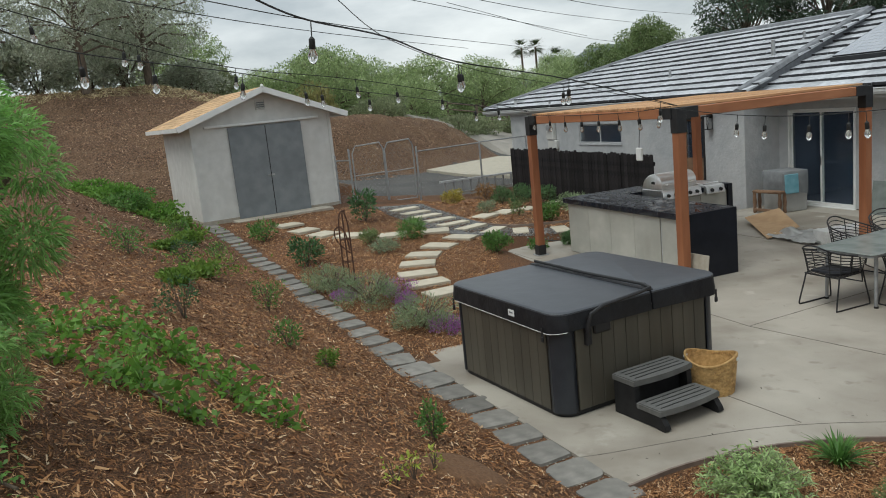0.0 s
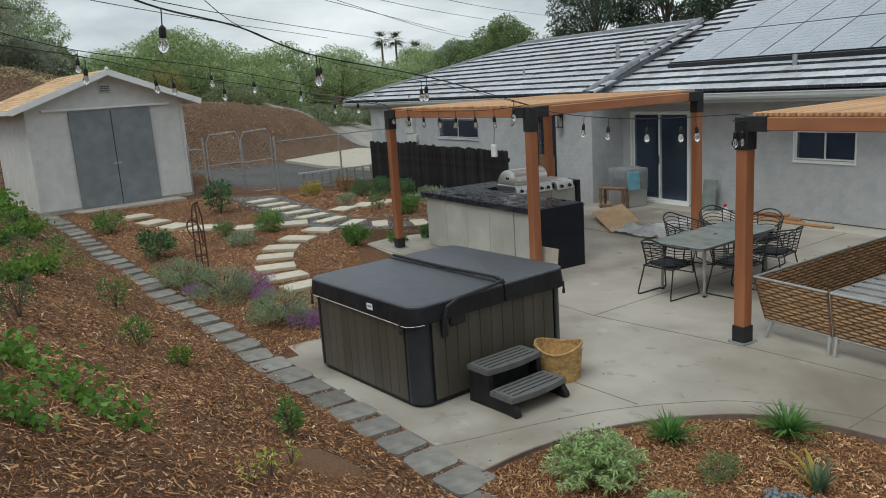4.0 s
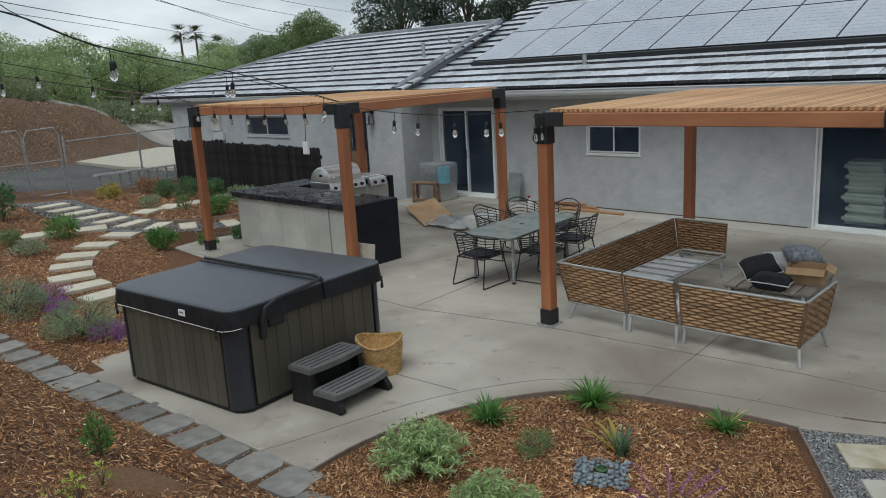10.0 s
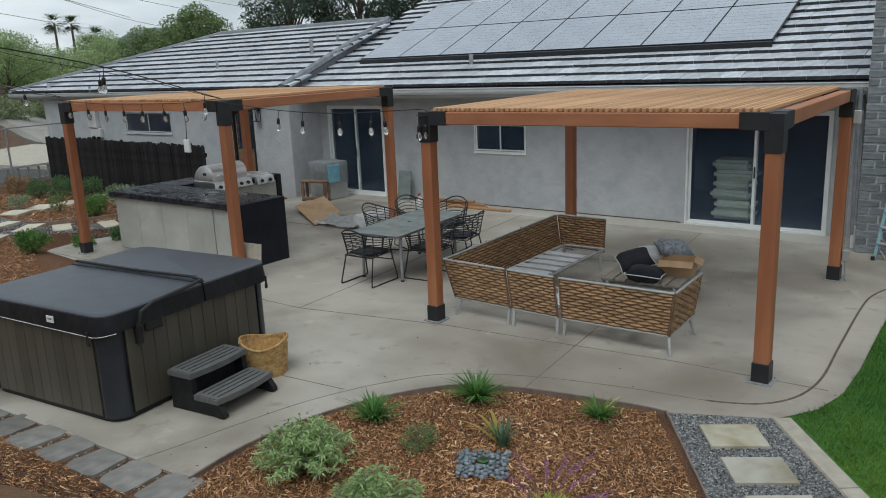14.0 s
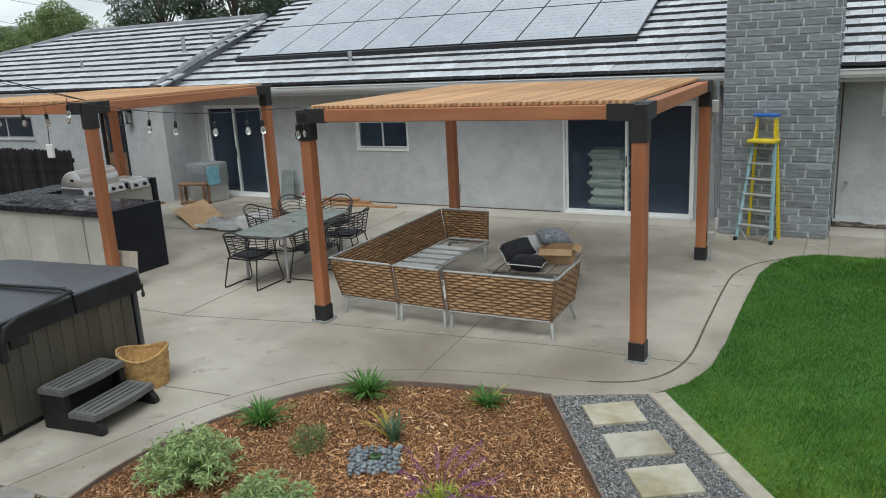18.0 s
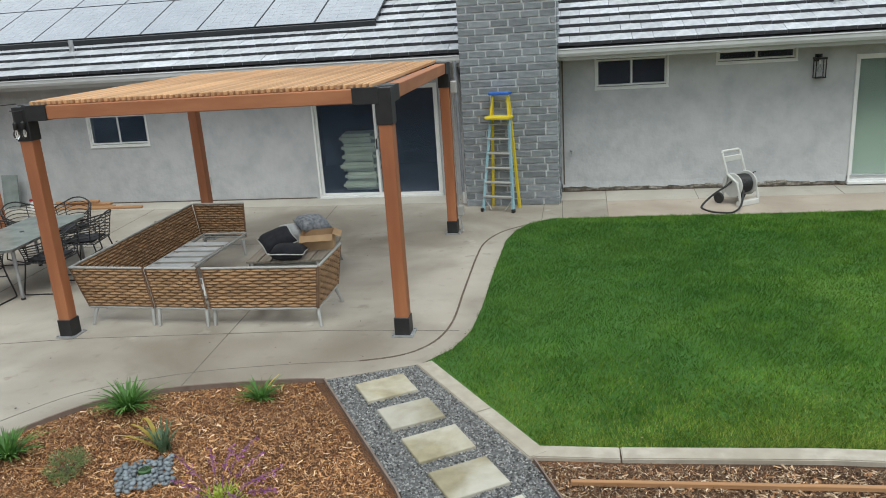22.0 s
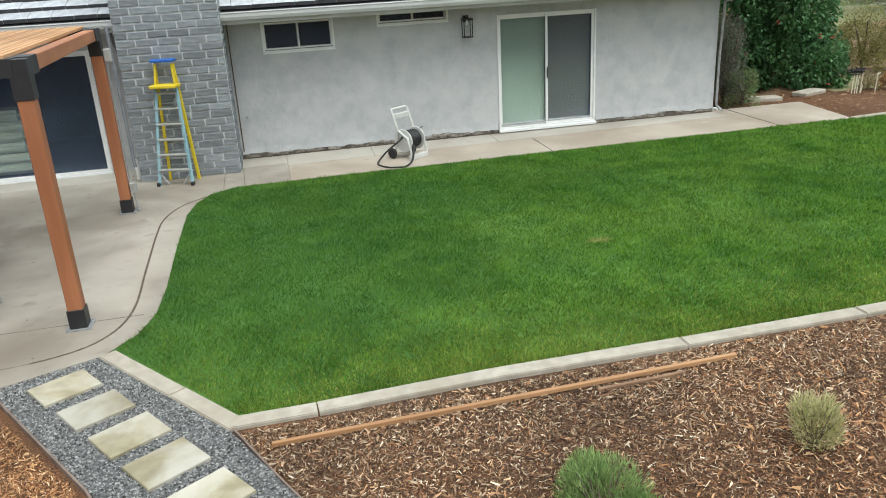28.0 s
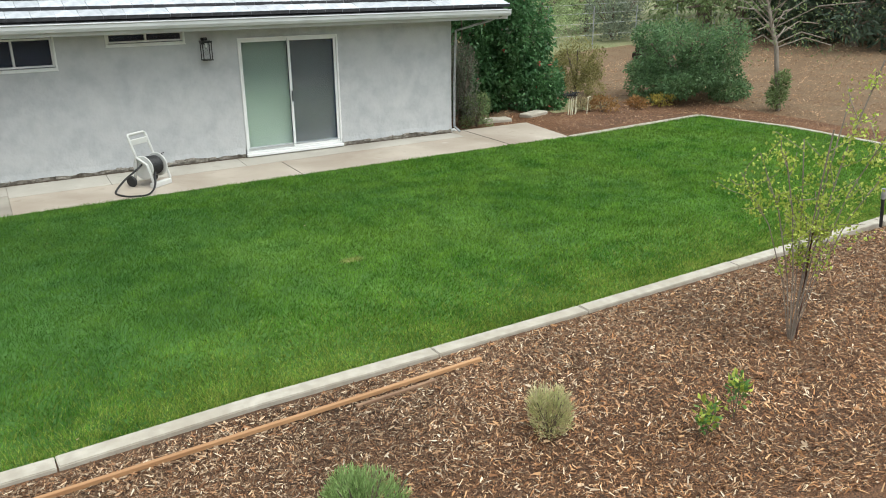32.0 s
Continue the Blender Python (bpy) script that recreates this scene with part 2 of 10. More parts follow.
M = dict(
    mulch=mat("mulch", (0.034, 0.015, 0.007), (0.31, 0.145, 0.065), scale=95, rough=0.95, bump=1.0, bscale=85, c=(0.06, 0.027, 0.012), cscale=0.6, cmix=0.6, bdist=0.03),
    mulch_chip=chip_mat("mulch_chip", ((0, (0.075, 0.032, 0.015)), (0.28, (0.25, 0.112, 0.048)), (0.70, (0.50, 0.250, 0.110)), (0.93, (0.68, 0.42, 0.22)), (1, (0.88, 0.70, 0.48)))),
    mulch_far=chip_mat("far_mulch_chip", ((0, (0.11, 0.055, 0.033)), (0.4, (0.39, 0.225, 0.122)), (0.92, (0.60, 0.385, 0.23)), (1, (0.78, 0.58, 0.39)))),
    mulch_hill=chip_mat("hill_mulch_chip", ((0, (0.04, 0.022, 0.014)), (0.45, (0.235, 0.138, 0.085)), (0.85, (0.46, 0.295, 0.19)), (1, (0.68, 0.49, 0.34)))),
    straw=chip_mat("dry_grass_straw", ((0, (0.16, 0.12, 0.06)), (0.5, (0.36, 0.28, 0.15)), (1, (0.54, 0.45, 0.28)))),
    mulch_grey=chip_mat("mulch_grey_chip", ((0, (0.035, 0.020, 0.012)), (0.40, (0.16, 0.095, 0.057)), (0.72, (0.36, 0.245, 0.155)), (0.93, (0.58, 0.455, 0.325)), (1, (0.84, 0.74, 0.58)))),
    mulch_red=chip_mat("mulch_reddish_chip", ((0, (0.025, 0.011, 0.006)), (0.34, (0.19, 0.086, 0.040)), (0.68, (0.41, 0.208, 0.104)), (0.92, (0.62, 0.41, 0.245)), (1, (0.86, 0.69, 0.49)))),
    bare_soil=mat("bare_soil", (0.13, 0.066, 0.032), (0.20, 0.107, 0.055), scale=40, rough=1.0, bump=0.8, bscale=70, bdist=0.02),
    tan_soil=mat("tan_soil_and_litter", (0.090, 0.053, 0.027), (0.205, 0.125, 0.066), scale=22, rough=1.0, bump=0.7, bscale=40, c=(0.17, 0.12, 0.07), cscale=1.1, cmix=0.5, bdist=0.02),
    weedy_soil=mat("weedy_soil", (0.12, 0.145, 0.055), (0.22, 0.225, 0.11), scale=14, rough=1.0, bump=0.7, bscale=40, c=(0.30, 0.25, 0.15), cscale=1.6, cmix=0.5, bdist=0.02),
    # mulch ground darkened to paint the shade between loose chips
    mulch_gap_shade=mat("mulch_with_gap_shade", (0.016, 0.0075, 0.004), (0.25, 0.120, 0.056), scale=95, rough=0.95, bump=1.0, bscale=85, c=(0.05, 0.026, 0.014), cscale=0.6, cmix=0.5, bdist=0.03),
    hill_soil=mat("hill_mulch_and_soil", (0.045, 0.024, 0.014), (0.25, 0.148, 0.090), scale=16, rough=1.0, bump=1.0, bscale=9, c=(0.20, 0.125, 0.072), cscale=0.9, cmix=0.5, bdist=0.2),
    far_ground=mat("dry_far_ground", (0.20, 0.14, 0.08), (0.14, 0.15, 0.06), scale=0.15, rough=1.0, bump=0.4, bscale=3, bdist=0.2),
    asphalt=mat("asphalt", (0.05, 0.049, 0.048), (0.085, 0.083, 0.08), scale=30, rough=0.9, bump=0.4, bscale=120, c=(0.12, 0.113, 0.104), cscale=0.4, cmix=0.5),
    drive=mat("driveway_concrete", (0.42, 0.38, 0.30), (0.5, 0.46, 0.38), scale=6, rough=0.9, bump=0.2, bscale=80),
    patio=concrete("patio_concrete", (0.335, 0.303, 0.256), (0.42, 0.386, 0.332), (0.185, 0.155, 0.122), (0.57, 0.54, 0.485)),
    walkway=concrete("walkway_concrete", (0.385, 0.325, 0.265), (0.455, 0.395, 0.328), (0.29, 0.232, 0.18), (0.53, 0.48, 0.42)),
    strip=concrete("strip_concrete", (0.43, 0.40, 0.35), (0.50, 0.47, 0.415), (0.33, 0.295, 0.25), (0.57, 0.545, 0.50)),
    joint=mat("joint_dirt_and_shade", (0.075, 0.055, 0.040), (0.14, 0.108, 0.082), scale=20, rough=0.95),
    joint_faint=mat("worn_joint_line", (0.11, 0.098, 0.08), (0.20, 0.182, 0.155), scale=6, rough=0.95),
    kerb=mat("kerb_concrete", (0.35, 0.315, 0.26), (0.45, 0.41, 0.345), scale=9, rough=0.88, bump=0.3, bscale=90, c=(0.31, 0.27, 0.21), cscale=1.5, cmix=0.55, bdist=0.006),
    stucco=mat("grey_stucco", (0.40, 0.412, 0.425), (0.465, 0.475, 0.485), scale=5, rough=0.9, bump=1.0, bscale=13, c=(0.53, 0.535, 0.535), cscale=1.5, cmix=0.55, bdist=0.013),
    stucco_base=mat("crumbling_stucco_base", (0.22, 0.195, 0.165), (0.44, 0.41, 0.36), scale=14, rough=1.0, bump=1.0, bscale=26, c=(0.09, 0.075, 0.06), cscale=5.0, cmix=0.8, bdist=0.03),
    cream_plastic=mat("cream_plastic", (0.66, 0.62, 0.46), (0.74, 0.70, 0.54), scale=6, rough=0.5),
    white=mat("white_vinyl", (0.72, 0.73, 0.72), (0.78, 0.78, 0.77), scale=4, rough=0.45),
    fascia=mat("pale_grey_paint", (0.50, 0.51, 0.51), (0.56, 0.565, 0.565), scale=3, rough=0.6, c=(0.42, 0.42, 0.41), cscale=1.0, cmix=0.4),
    tile=mat("grey_roof_tile", (0.42, 0.44, 0.475), (0.56, 0.58, 0.615), scale=10, rough=0.72, spec=0.35, bump=0.3, bscale=70, c=(0.26, 0.275, 0.295), cscale=1.3, cmix=0.6, rand=0.16, island=0.16, bdist=0.006),
    # underlay colour, also painted on tile fronts as the courses' shadow lines
    underlay_and_edge_shade=mat("roof_underlay_and_edge_shade", (0.035, 0.036, 0.04), (0.06, 0.06, 0.065), scale=10, rough=0.9),
    ridge=mat("ridge_tile", (0.15, 0.16, 0.175), (0.21, 0.22, 0.24), scale=8, rough=0.75, bump=0.3, bscale=60, rand=0.12, island=0.1),
    cedar=mat("cedar_stain", (0.30, 0.105, 0.045), (0.40, 0.155, 0.068), scale=7, rough=0.6, bump=0.15, bscale=30, c=(0.24, 0.085, 0.04), cscale=1.5, cmix=0.6, rand=0.1, stretch=(1, 1, 0.12)),
    cedar_x=mat("cedar_beam", (0.33, 0.125, 0.055), (0.44, 0.18, 0.082), scale=7, rough=0.6, bump=0.15, bscale=30, c=(0.27, 0.10, 0.045), cscale=1.5, cmix=0.5, rand=0.1, stretch=(0.2, 0.2, 1)),
    slat=mat("cedar_slat", (0.42, 0.228, 0.108), (0.55, 0.32, 0.165), scale=5, rough=0.7, bump=0.15, bscale=30, rand=0.22, stretch=(1, 0.1, 1)),
    black_metal=mat("black_powder_coat", (0.012, 0.012, 0.014), (0.02, 0.02, 0.022), scale=8, rough=0.5),
    black_panel=mat("black_panel_and_recess_shade", (0.007, 0.009, 0.015), (0.012, 0.014, 0.022), scale=6, rough=0.45, c=(0.018, 0.020, 0.027), cscale=1.5, cmix=0.4, spec=0.3),
    steel=mat("brushed_steel", (0.80, 0.80, 0.79), (0.90, 0.90, 0.89), scale=3, rough=0.33, metal=1.0, stretch=(1, 20, 1)),
    alu=mat("grey_aluminium", (0.38, 0.38, 0.37), (0.46, 0.46, 0.445), scale=4, rough=0.5, metal=0.35),
    galv=mat("galvanised_steel", (0.30, 0.31, 0.32), (0.42, 0.43, 0.44), scale=10, rough=0.55, metal=0.5),
    bbq_block=mat("cement_board", (0.39, 0.385, 0.345), (0.46, 0.45, 0.405), scale=3, rough=0.9, c=(0.33, 0.32, 0.28), cscale=1.2, cmix=0.7, bump=0.15, bscale=60, rand=0.08),
    tub_side=mat("taupe_spa_panel", (0.070, 0.062, 0.047), (0.098, 0.088, 0.068), scale=4, rough=0.5, c=(0.05, 0.046, 0.037), cscale=1.0, cmix=0.5, stretch=(1, 1, 0.15), rand=0.12, bump=0.12, bscale=40),
    tub_corner=mat("charcoal_spa_corner", (0.020, 0.023, 0.030), (0.029, 0.033, 0.041), scale=5, rough=0.42),
    vinyl=mat("charcoal_vinyl_cover", (0.056, 0.062, 0.073), (0.068, 0.074, 0.086), scale=5, rough=0.42, bump=0.3, bscale=3, c=(0.049, 0.054, 0.064), cscale=0.9, cmix=0.5, bdist=0.02),
    vinyl_skirt=mat("black_vinyl_skirt", (0.010, 0.011, 0.014), (0.018, 0.019, 0.023), scale=5, rough=0.5, bump=0.8, bscale=5, bdist=0.03, spec=0.35),
    resin=mat("grey_resin_tread", (0.095, 0.095, 0.092), (0.13, 0.13, 0.125), scale=8, rough=0.6, stretch=(1, 6, 1), bump=0.1, bscale=40),
    resin_dark=mat("black_resin", (0.010, 0.010, 0.011), (0.018, 0.018, 0.019), scale=8, rough=0.6, spec=0.3),
    wicker=mat("natural_seagrass", (0.36, 0.21, 0.075), (0.52, 0.33, 0.135), scale=25, rough=0.8, island=0.22, bump=0.3, bscale=80),
    rope=mat("tan_wicker_weave", (0.31, 0.182, 0.094), (0.43, 0.265, 0.143), scale=10, rough=0.7, rand=0.22, bump=0.3, bscale=120),
    frost=mat("grey_green_table_glass", (0.17, 0.20, 0.19), (0.24, 0.27, 0.26), scale=5, rough=0.18, c=(0.30, 0.33, 0.32), cscale=3, cmix=0.4, rvar=0.1),
    white_metal=mat("white_slat_base", (0.44, 0.45, 0.46), (0.56, 0.57, 0.58), scale=4, rough=0.5),
    navy=mat("black_cushion_fabric", (0.012, 0.013, 0.018), (0.022, 0.023, 0.03), scale=12, rough=0.95, bump=0.4, bscale=200, bdist=0.002),
    piping=mat("white_piping", (0.7, 0.7, 0.68), rough=0.8),
    greycloth=mat("grey_patterned_fabric", (0.14, 0.16, 0.19), (0.33, 0.35, 0.38), scale=22, rough=0.95, bump=0.3, bscale=120, bdist=0.003),
    card=mat("brown_cardboard", (0.42, 0.27, 0.15), (0.49, 0.33, 0.19), scale=6, rough=0.9, c=(0.36, 0.22, 0.12), cscale=2, cmix=0.4),
    plastic_sheet=mat("pale_plastic_sheet", (0.58, 0.58, 0.57), (0.74, 0.74, 0.73), scale=6, rough=0.3, bump=0.8, bscale=9, bdist=0.02),
    lumber=mat("tan_lumber", (0.33, 0.17, 0.078), (0.44, 0.245, 0.12), scale=6, rough=0.8, stretch=(0.15, 3, 3), bump=0.1, bscale=40),
    brick=mat("grey_painted_brick", (0.148, 0.165, 0.18), (0.225, 0.245, 0.26), scale=9, rough=0.85, bump=0.6, bscale=40, rand=0.26, c=(0.34, 0.36, 0.375), cscale=4, cmix=0.35, bdist=0.014),
    mortar=mat("pale_mortar", (0.54, 0.56, 0.58), (0.64, 0.66, 0.67), scale=15, rough=0.95, bump=0.5, bscale=60),
    slate=mat("grey_edging_stone", (0.165, 0.157, 0.142), (0.245, 0.232, 0.210), scale=6, rough=0.8, bump=0.6, bscale=22, rand=0.25, c=(0.10, 0.096, 0.088), cscale=3, cmix=0.6),
    step_stone=mat("cream_stepping_stone", (0.48, 0.43, 0.34), (0.56, 0.51, 0.41), scale=5, rough=0.82, bump=0.25, bscale=40, rand=0.08, c=(0.40, 0.35, 0.26), cscale=2, cmix=0.5),
    step_olive=mat("grey_olive_paver", (0.25, 0.218, 0.140), (0.33, 0.292, 0.195), scale=9, rough=0.75, bump=0.3, bscale=40, rand=0.2, c=(0.60, 0.58, 0.53), cscale=1.7, cmix=0.6),
    gravel=mat("blue_grey_gravel", (0.12, 0.122, 0.122), (0.27, 0.27, 0.262), scale=40, rough=0.85, island=0.8),
    gravel_bed=mat("gravel_bed", (0.10, 0.10, 0.105), (0.17, 0.17, 0.175), scale=60, rough=0.95, bump=0.8, bscale=80),
    pebble=mat("blue_grey_pebbles", (0.13, 0.155, 0.175), (0.20, 0.23, 0.25), scale=20, rough=0.55, rand=0.35),
    edging=mat("brown_metal_edging", (0.16, 0.115, 0.095), (0.22, 0.165, 0.135), scale=8, rough=0.7),
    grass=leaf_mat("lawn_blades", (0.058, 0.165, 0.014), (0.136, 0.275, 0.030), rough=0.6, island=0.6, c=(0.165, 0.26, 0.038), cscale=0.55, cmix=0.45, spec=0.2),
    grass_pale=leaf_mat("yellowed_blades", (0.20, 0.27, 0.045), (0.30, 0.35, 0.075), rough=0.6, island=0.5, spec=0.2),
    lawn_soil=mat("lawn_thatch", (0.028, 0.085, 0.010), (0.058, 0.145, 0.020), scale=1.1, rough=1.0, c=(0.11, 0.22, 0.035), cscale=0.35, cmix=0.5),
    # pale blue-grey base: the reflected sky is painted into the cells
    solar=mat("solar_cells_with_sky_sheen", (0.31, 0.335, 0.385), (0.37, 0.395, 0.445), scale=1.5, rough=0.12, spec=1.0),
    solar_line=mat("solar_busbar", (0.42, 0.44, 0.47), rough=0.4),
    solar_frame=mat("solar_frame", (0.02, 0.021, 0.024), rough=0.5),
    shed_wall=mat("pale_shed_siding", (0.60, 0.60, 0.58), (0.68, 0.68, 0.66), scale=4, rough=0.85, c=(0.52, 0.515, 0.49), cscale=1, cmix=0.4),
    shed_door=mat("slate_grey_door", (0.19, 0.21, 0.225), (0.235, 0.255, 0.27), scale=4, rough=0.7, c=(0.14, 0.155, 0.17), cscale=1.2, cmix=0.4),
    shingle=mat("tan_shingle", (0.44, 0.285, 0.16), (0.56, 0.38, 0.22), scale=10, rough=0.95, bump=0.4, bscale=70, rand=0.16, island=0.16),
    fence_wood=mat("dark_weathered_fence", (0.005, 0.005, 0.007), (0.018, 0.016, 0.018), scale=9, rough=0.8, bump=0.6, bscale=25, rand=0.4, stretch=(1, 1, 0.15), c=(0.06, 0.052, 0.05), cscale=2.0, cmix=0.35, spec=0.25),
    weathered=mat("weathered_grey_wood", (0.24, 0.205, 0.165), (0.33, 0.285, 0.235), scale=7, rough=0.85, bump=0.3, bscale=30, rand=0.12, stretch=(4, 0.3, 1)),
    weave_gap_shade=mat("shaded_weave_core", (0.16, 0.094, 0.050), (0.22, 0.135, 0.075), scale=30, rough=0.95),
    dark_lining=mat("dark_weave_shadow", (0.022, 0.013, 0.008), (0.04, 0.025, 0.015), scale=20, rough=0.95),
    old_wood=mat("old_brown_wood", (0.16, 0.09, 0.055), (0.25, 0.15, 0.09), scale=7, rough=0.85, bump=0.3, bscale=30, rand=0.15),
    bark=mat("bark", (0.10, 0.075, 0.055), (0.19, 0.15, 0.115), scale=12, rough=0.95, bump=0.9, bscale=22, stretch=(1, 1, 0.25), bdist=0.03),
    pale_bark=mat("pale_bark", (0.19, 0.155, 0.125), (0.29, 0.245, 0.205), scale=8, rough=0.9, bump=0.5, bscale=25, stretch=(1, 1, 0.3)),
    rust=mat("rusty_iron", (0.06, 0.03, 0.022), (0.12, 0.055, 0.035), scale=20, rough=0.85, bump=0.3, bscale=60),
    yellow=mat("yellow_fibreglass", (0.62, 0.47, 0.02), (0.70, 0.54, 0.035), scale=6, rough=0.5),
    ladder_blue=mat("pale_blue_fibreglass", (0.20, 0.36, 0.42), (0.27, 0.43, 0.48), scale=6, rough=0.5),
    blue=mat("blue_plastic", (0.02, 0.11, 0.42), rough=0.45),
    red_plastic=mat("red_plastic", (0.42, 0.02, 0.025), (0.5, 0.03, 0.035), scale=6, rough=0.45),
    black_rubber=mat("black_rubber", (0.012, 0.012, 0.013), (0.02, 0.02, 0.021), scale=10, rough=0.6),
    beige_plastic=mat("pale_grey_plastic", (0.52, 0.52, 0.50), (0.60, 0.60, 0.575), scale=5, rough=0.55),
    grey_plastic=mat("grey_cloth_cover", (0.16, 0.17, 0.18), (0.22, 0.23, 0.24), scale=6, rough=0.85, bump=0.5, bscale=12),
    teal=mat("teal_bag", (0.13, 0.34, 0.42), (0.2, 0.42, 0.5), scale=8, rough=0.5),
    # room surfaces: indoor dimness is put into this dark blue colour
    painted_dim_room=mat("interior_painted_dim", (0.060, 0.075, 0.110), (0.085, 0.10, 0.14), scale=2, rough=0.9),
    blind=mat("pale_green_blind", (0.46, 0.55, 0.42), (0.52, 0.61, 0.48), scale=1.2, rough=0.8),
    screen=mat("bug_screen", (0.16, 0.152, 0.125), (0.21, 0.20, 0.165), scale=0.8, rough=0.8),
    cloth_roll=mat("pale_green_bedding", (0.55, 0.60, 0.50), (0.66, 0.70, 0.60), scale=5, rough=0.95),
    cable=mat("black_cable", (0.012, 0.012, 0.012), rough=0.6),
    road_dust=mat("dusty_road", (0.25, 0.235, 0.21), (0.33, 0.305, 0.27), scale=0.8, rough=0.95, bump=0.2, bscale=30),
    hill=mat("far_hazed_hill", (0.30, 0.35, 0.40), (0.37, 0.42, 0.46), scale=0.02, rough=1.0),
)


def glass(name, tint=(0.9, 0.95, 0.95), rough=0.0):
    m = bpy.data.materials.new(name)
    m.use_nodes = True
    p = m.node_tree.nodes["Principled BSDF"]
    p.inputs["Base Color"].default_value, p.inputs["Roughness"].default_value = rgb(tint), rough
    p.inputs["Transmission Weight"].default_value, p.inputs["IOR"].default_value = 1.0, 1.45
    return m


def wet_stone(name):
    m = mat(name, (0.009, 0.011, 0.018), (0.024, 0.027, 0.038), scale=60, rough=0.45, spec=0.25)
    n, l = m.node_tree.nodes, m.node_tree.links
    p = n["Principled BSDF"]
    tc, mp, t, r, h, bp = (n.new("ShaderNode" + k) for k in ("TexCoord", "Mapping", "TexNoise", "MapRange", "MapRange", "Bump"))
    mp.inputs["Scale"].default_value = (1.0, 1.7, 1.0)
    t.inputs["Scale"].default_value, t.inputs["Detail"].default_value, t.inputs["Distortion"].default_value = 5.5, 3, 0.9
    r.inputs["From Min"].default_value, r.inputs["From Max"].default_value = 0.47, 0.51
    r.inputs["To Min"].default_value, r.inputs["To Max"].default_value = 0.42, 0.035
    h.inputs["From Min"].default_value, h.inputs["From Max"].default_value = 0.45, 0.53
    bp.inputs["Strength"].default_value, bp.inputs["Distance"].default_value = 0.6, 0.012
    l.new(tc.outputs["Object"], mp.inputs[0])
    l.new(mp.outputs[0], t.inputs["Vector"])
    for a, b in ((t.outputs["Fac"], r.inputs[0]), (t.outputs["Fac"], h.inputs[0]), (r.outputs[0], p.inputs["Roughness"]), (h.outputs[0], bp.inputs["Height"]), (bp.outputs[0], p.inputs["Normal"])):
        l.new(a, b)
    return m


M["granite"] = wet_stone("wet_black_stone")
M["glass"] = glass("window_glass", (0.75, 0.8, 0.8))
M["glass"].node_tree.nodes["Principled BSDF"].inputs["Specular Tint"].default_value = (0.45, 0.58, 0.90, 1)
gn, gl = M["glass"].node_tree.nodes, M["glass"].node_tree.links
# blue diffuse veil stands in for the panes' pale reflections
sheen, sheen_mix = gn.new("ShaderNodeBsdfDiffuse"), gn.new("ShaderNodeMixShader")
sheen.inputs[0].default_value, sheen_mix.inputs[0].default_value = (0.30, 0.40, 0.58, 1), 0.045
gl.new(gn["Principled BSDF"].outputs[0], sheen_mix.inputs[1])
gl.new(sheen.outputs[0], sheen_mix.inputs[2])
gl.new(sheen_mix.outputs[0], gn["Material Output"].inputs[0])
M["bulb"] = glass("bulb_glass", (0.95, 0.95, 0.93))


def blotchy(m, spots):
    """Large blotches with ragged edges: (x, y, rx, ry, colour, amount)."""
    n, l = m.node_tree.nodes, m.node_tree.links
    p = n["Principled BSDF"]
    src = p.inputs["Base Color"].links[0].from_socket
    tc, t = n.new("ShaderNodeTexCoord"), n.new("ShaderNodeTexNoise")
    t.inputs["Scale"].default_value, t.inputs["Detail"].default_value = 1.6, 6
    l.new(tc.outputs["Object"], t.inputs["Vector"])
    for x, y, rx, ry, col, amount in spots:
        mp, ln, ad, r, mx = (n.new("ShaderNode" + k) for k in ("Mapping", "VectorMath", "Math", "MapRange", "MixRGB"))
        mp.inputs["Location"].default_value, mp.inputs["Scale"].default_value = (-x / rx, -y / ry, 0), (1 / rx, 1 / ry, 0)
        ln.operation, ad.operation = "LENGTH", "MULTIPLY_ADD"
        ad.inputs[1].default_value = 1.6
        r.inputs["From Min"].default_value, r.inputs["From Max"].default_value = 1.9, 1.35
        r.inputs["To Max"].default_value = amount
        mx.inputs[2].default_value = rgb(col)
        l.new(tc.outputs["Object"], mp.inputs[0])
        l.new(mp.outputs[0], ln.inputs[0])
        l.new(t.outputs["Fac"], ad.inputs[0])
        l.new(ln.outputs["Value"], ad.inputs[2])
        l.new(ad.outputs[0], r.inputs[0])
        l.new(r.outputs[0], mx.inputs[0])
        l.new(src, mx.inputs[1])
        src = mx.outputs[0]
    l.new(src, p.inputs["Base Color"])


DAMP, PALE = (0.21, 0.178, 0.142), (0.50, 0.455, 0.395)
# darker green zones of the lawn, and one small tan spot
DARK_GREEN = (0.030, 0.105, 0.016)
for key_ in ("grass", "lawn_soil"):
    blotchy(M[key_], ((0.8, 9.6, 3.4, 3.6, DARK_GREEN, 0.55), (4.2, 10.6, 3.0, 1.5, DARK_GREEN, 0.35), (8.6, 9.2, 1.8, 1.1, DARK_GREEN, 0.25), (4.53, 7.97, 0.20, 0.10, (0.36, 0.29, 0.12), 0.6)))
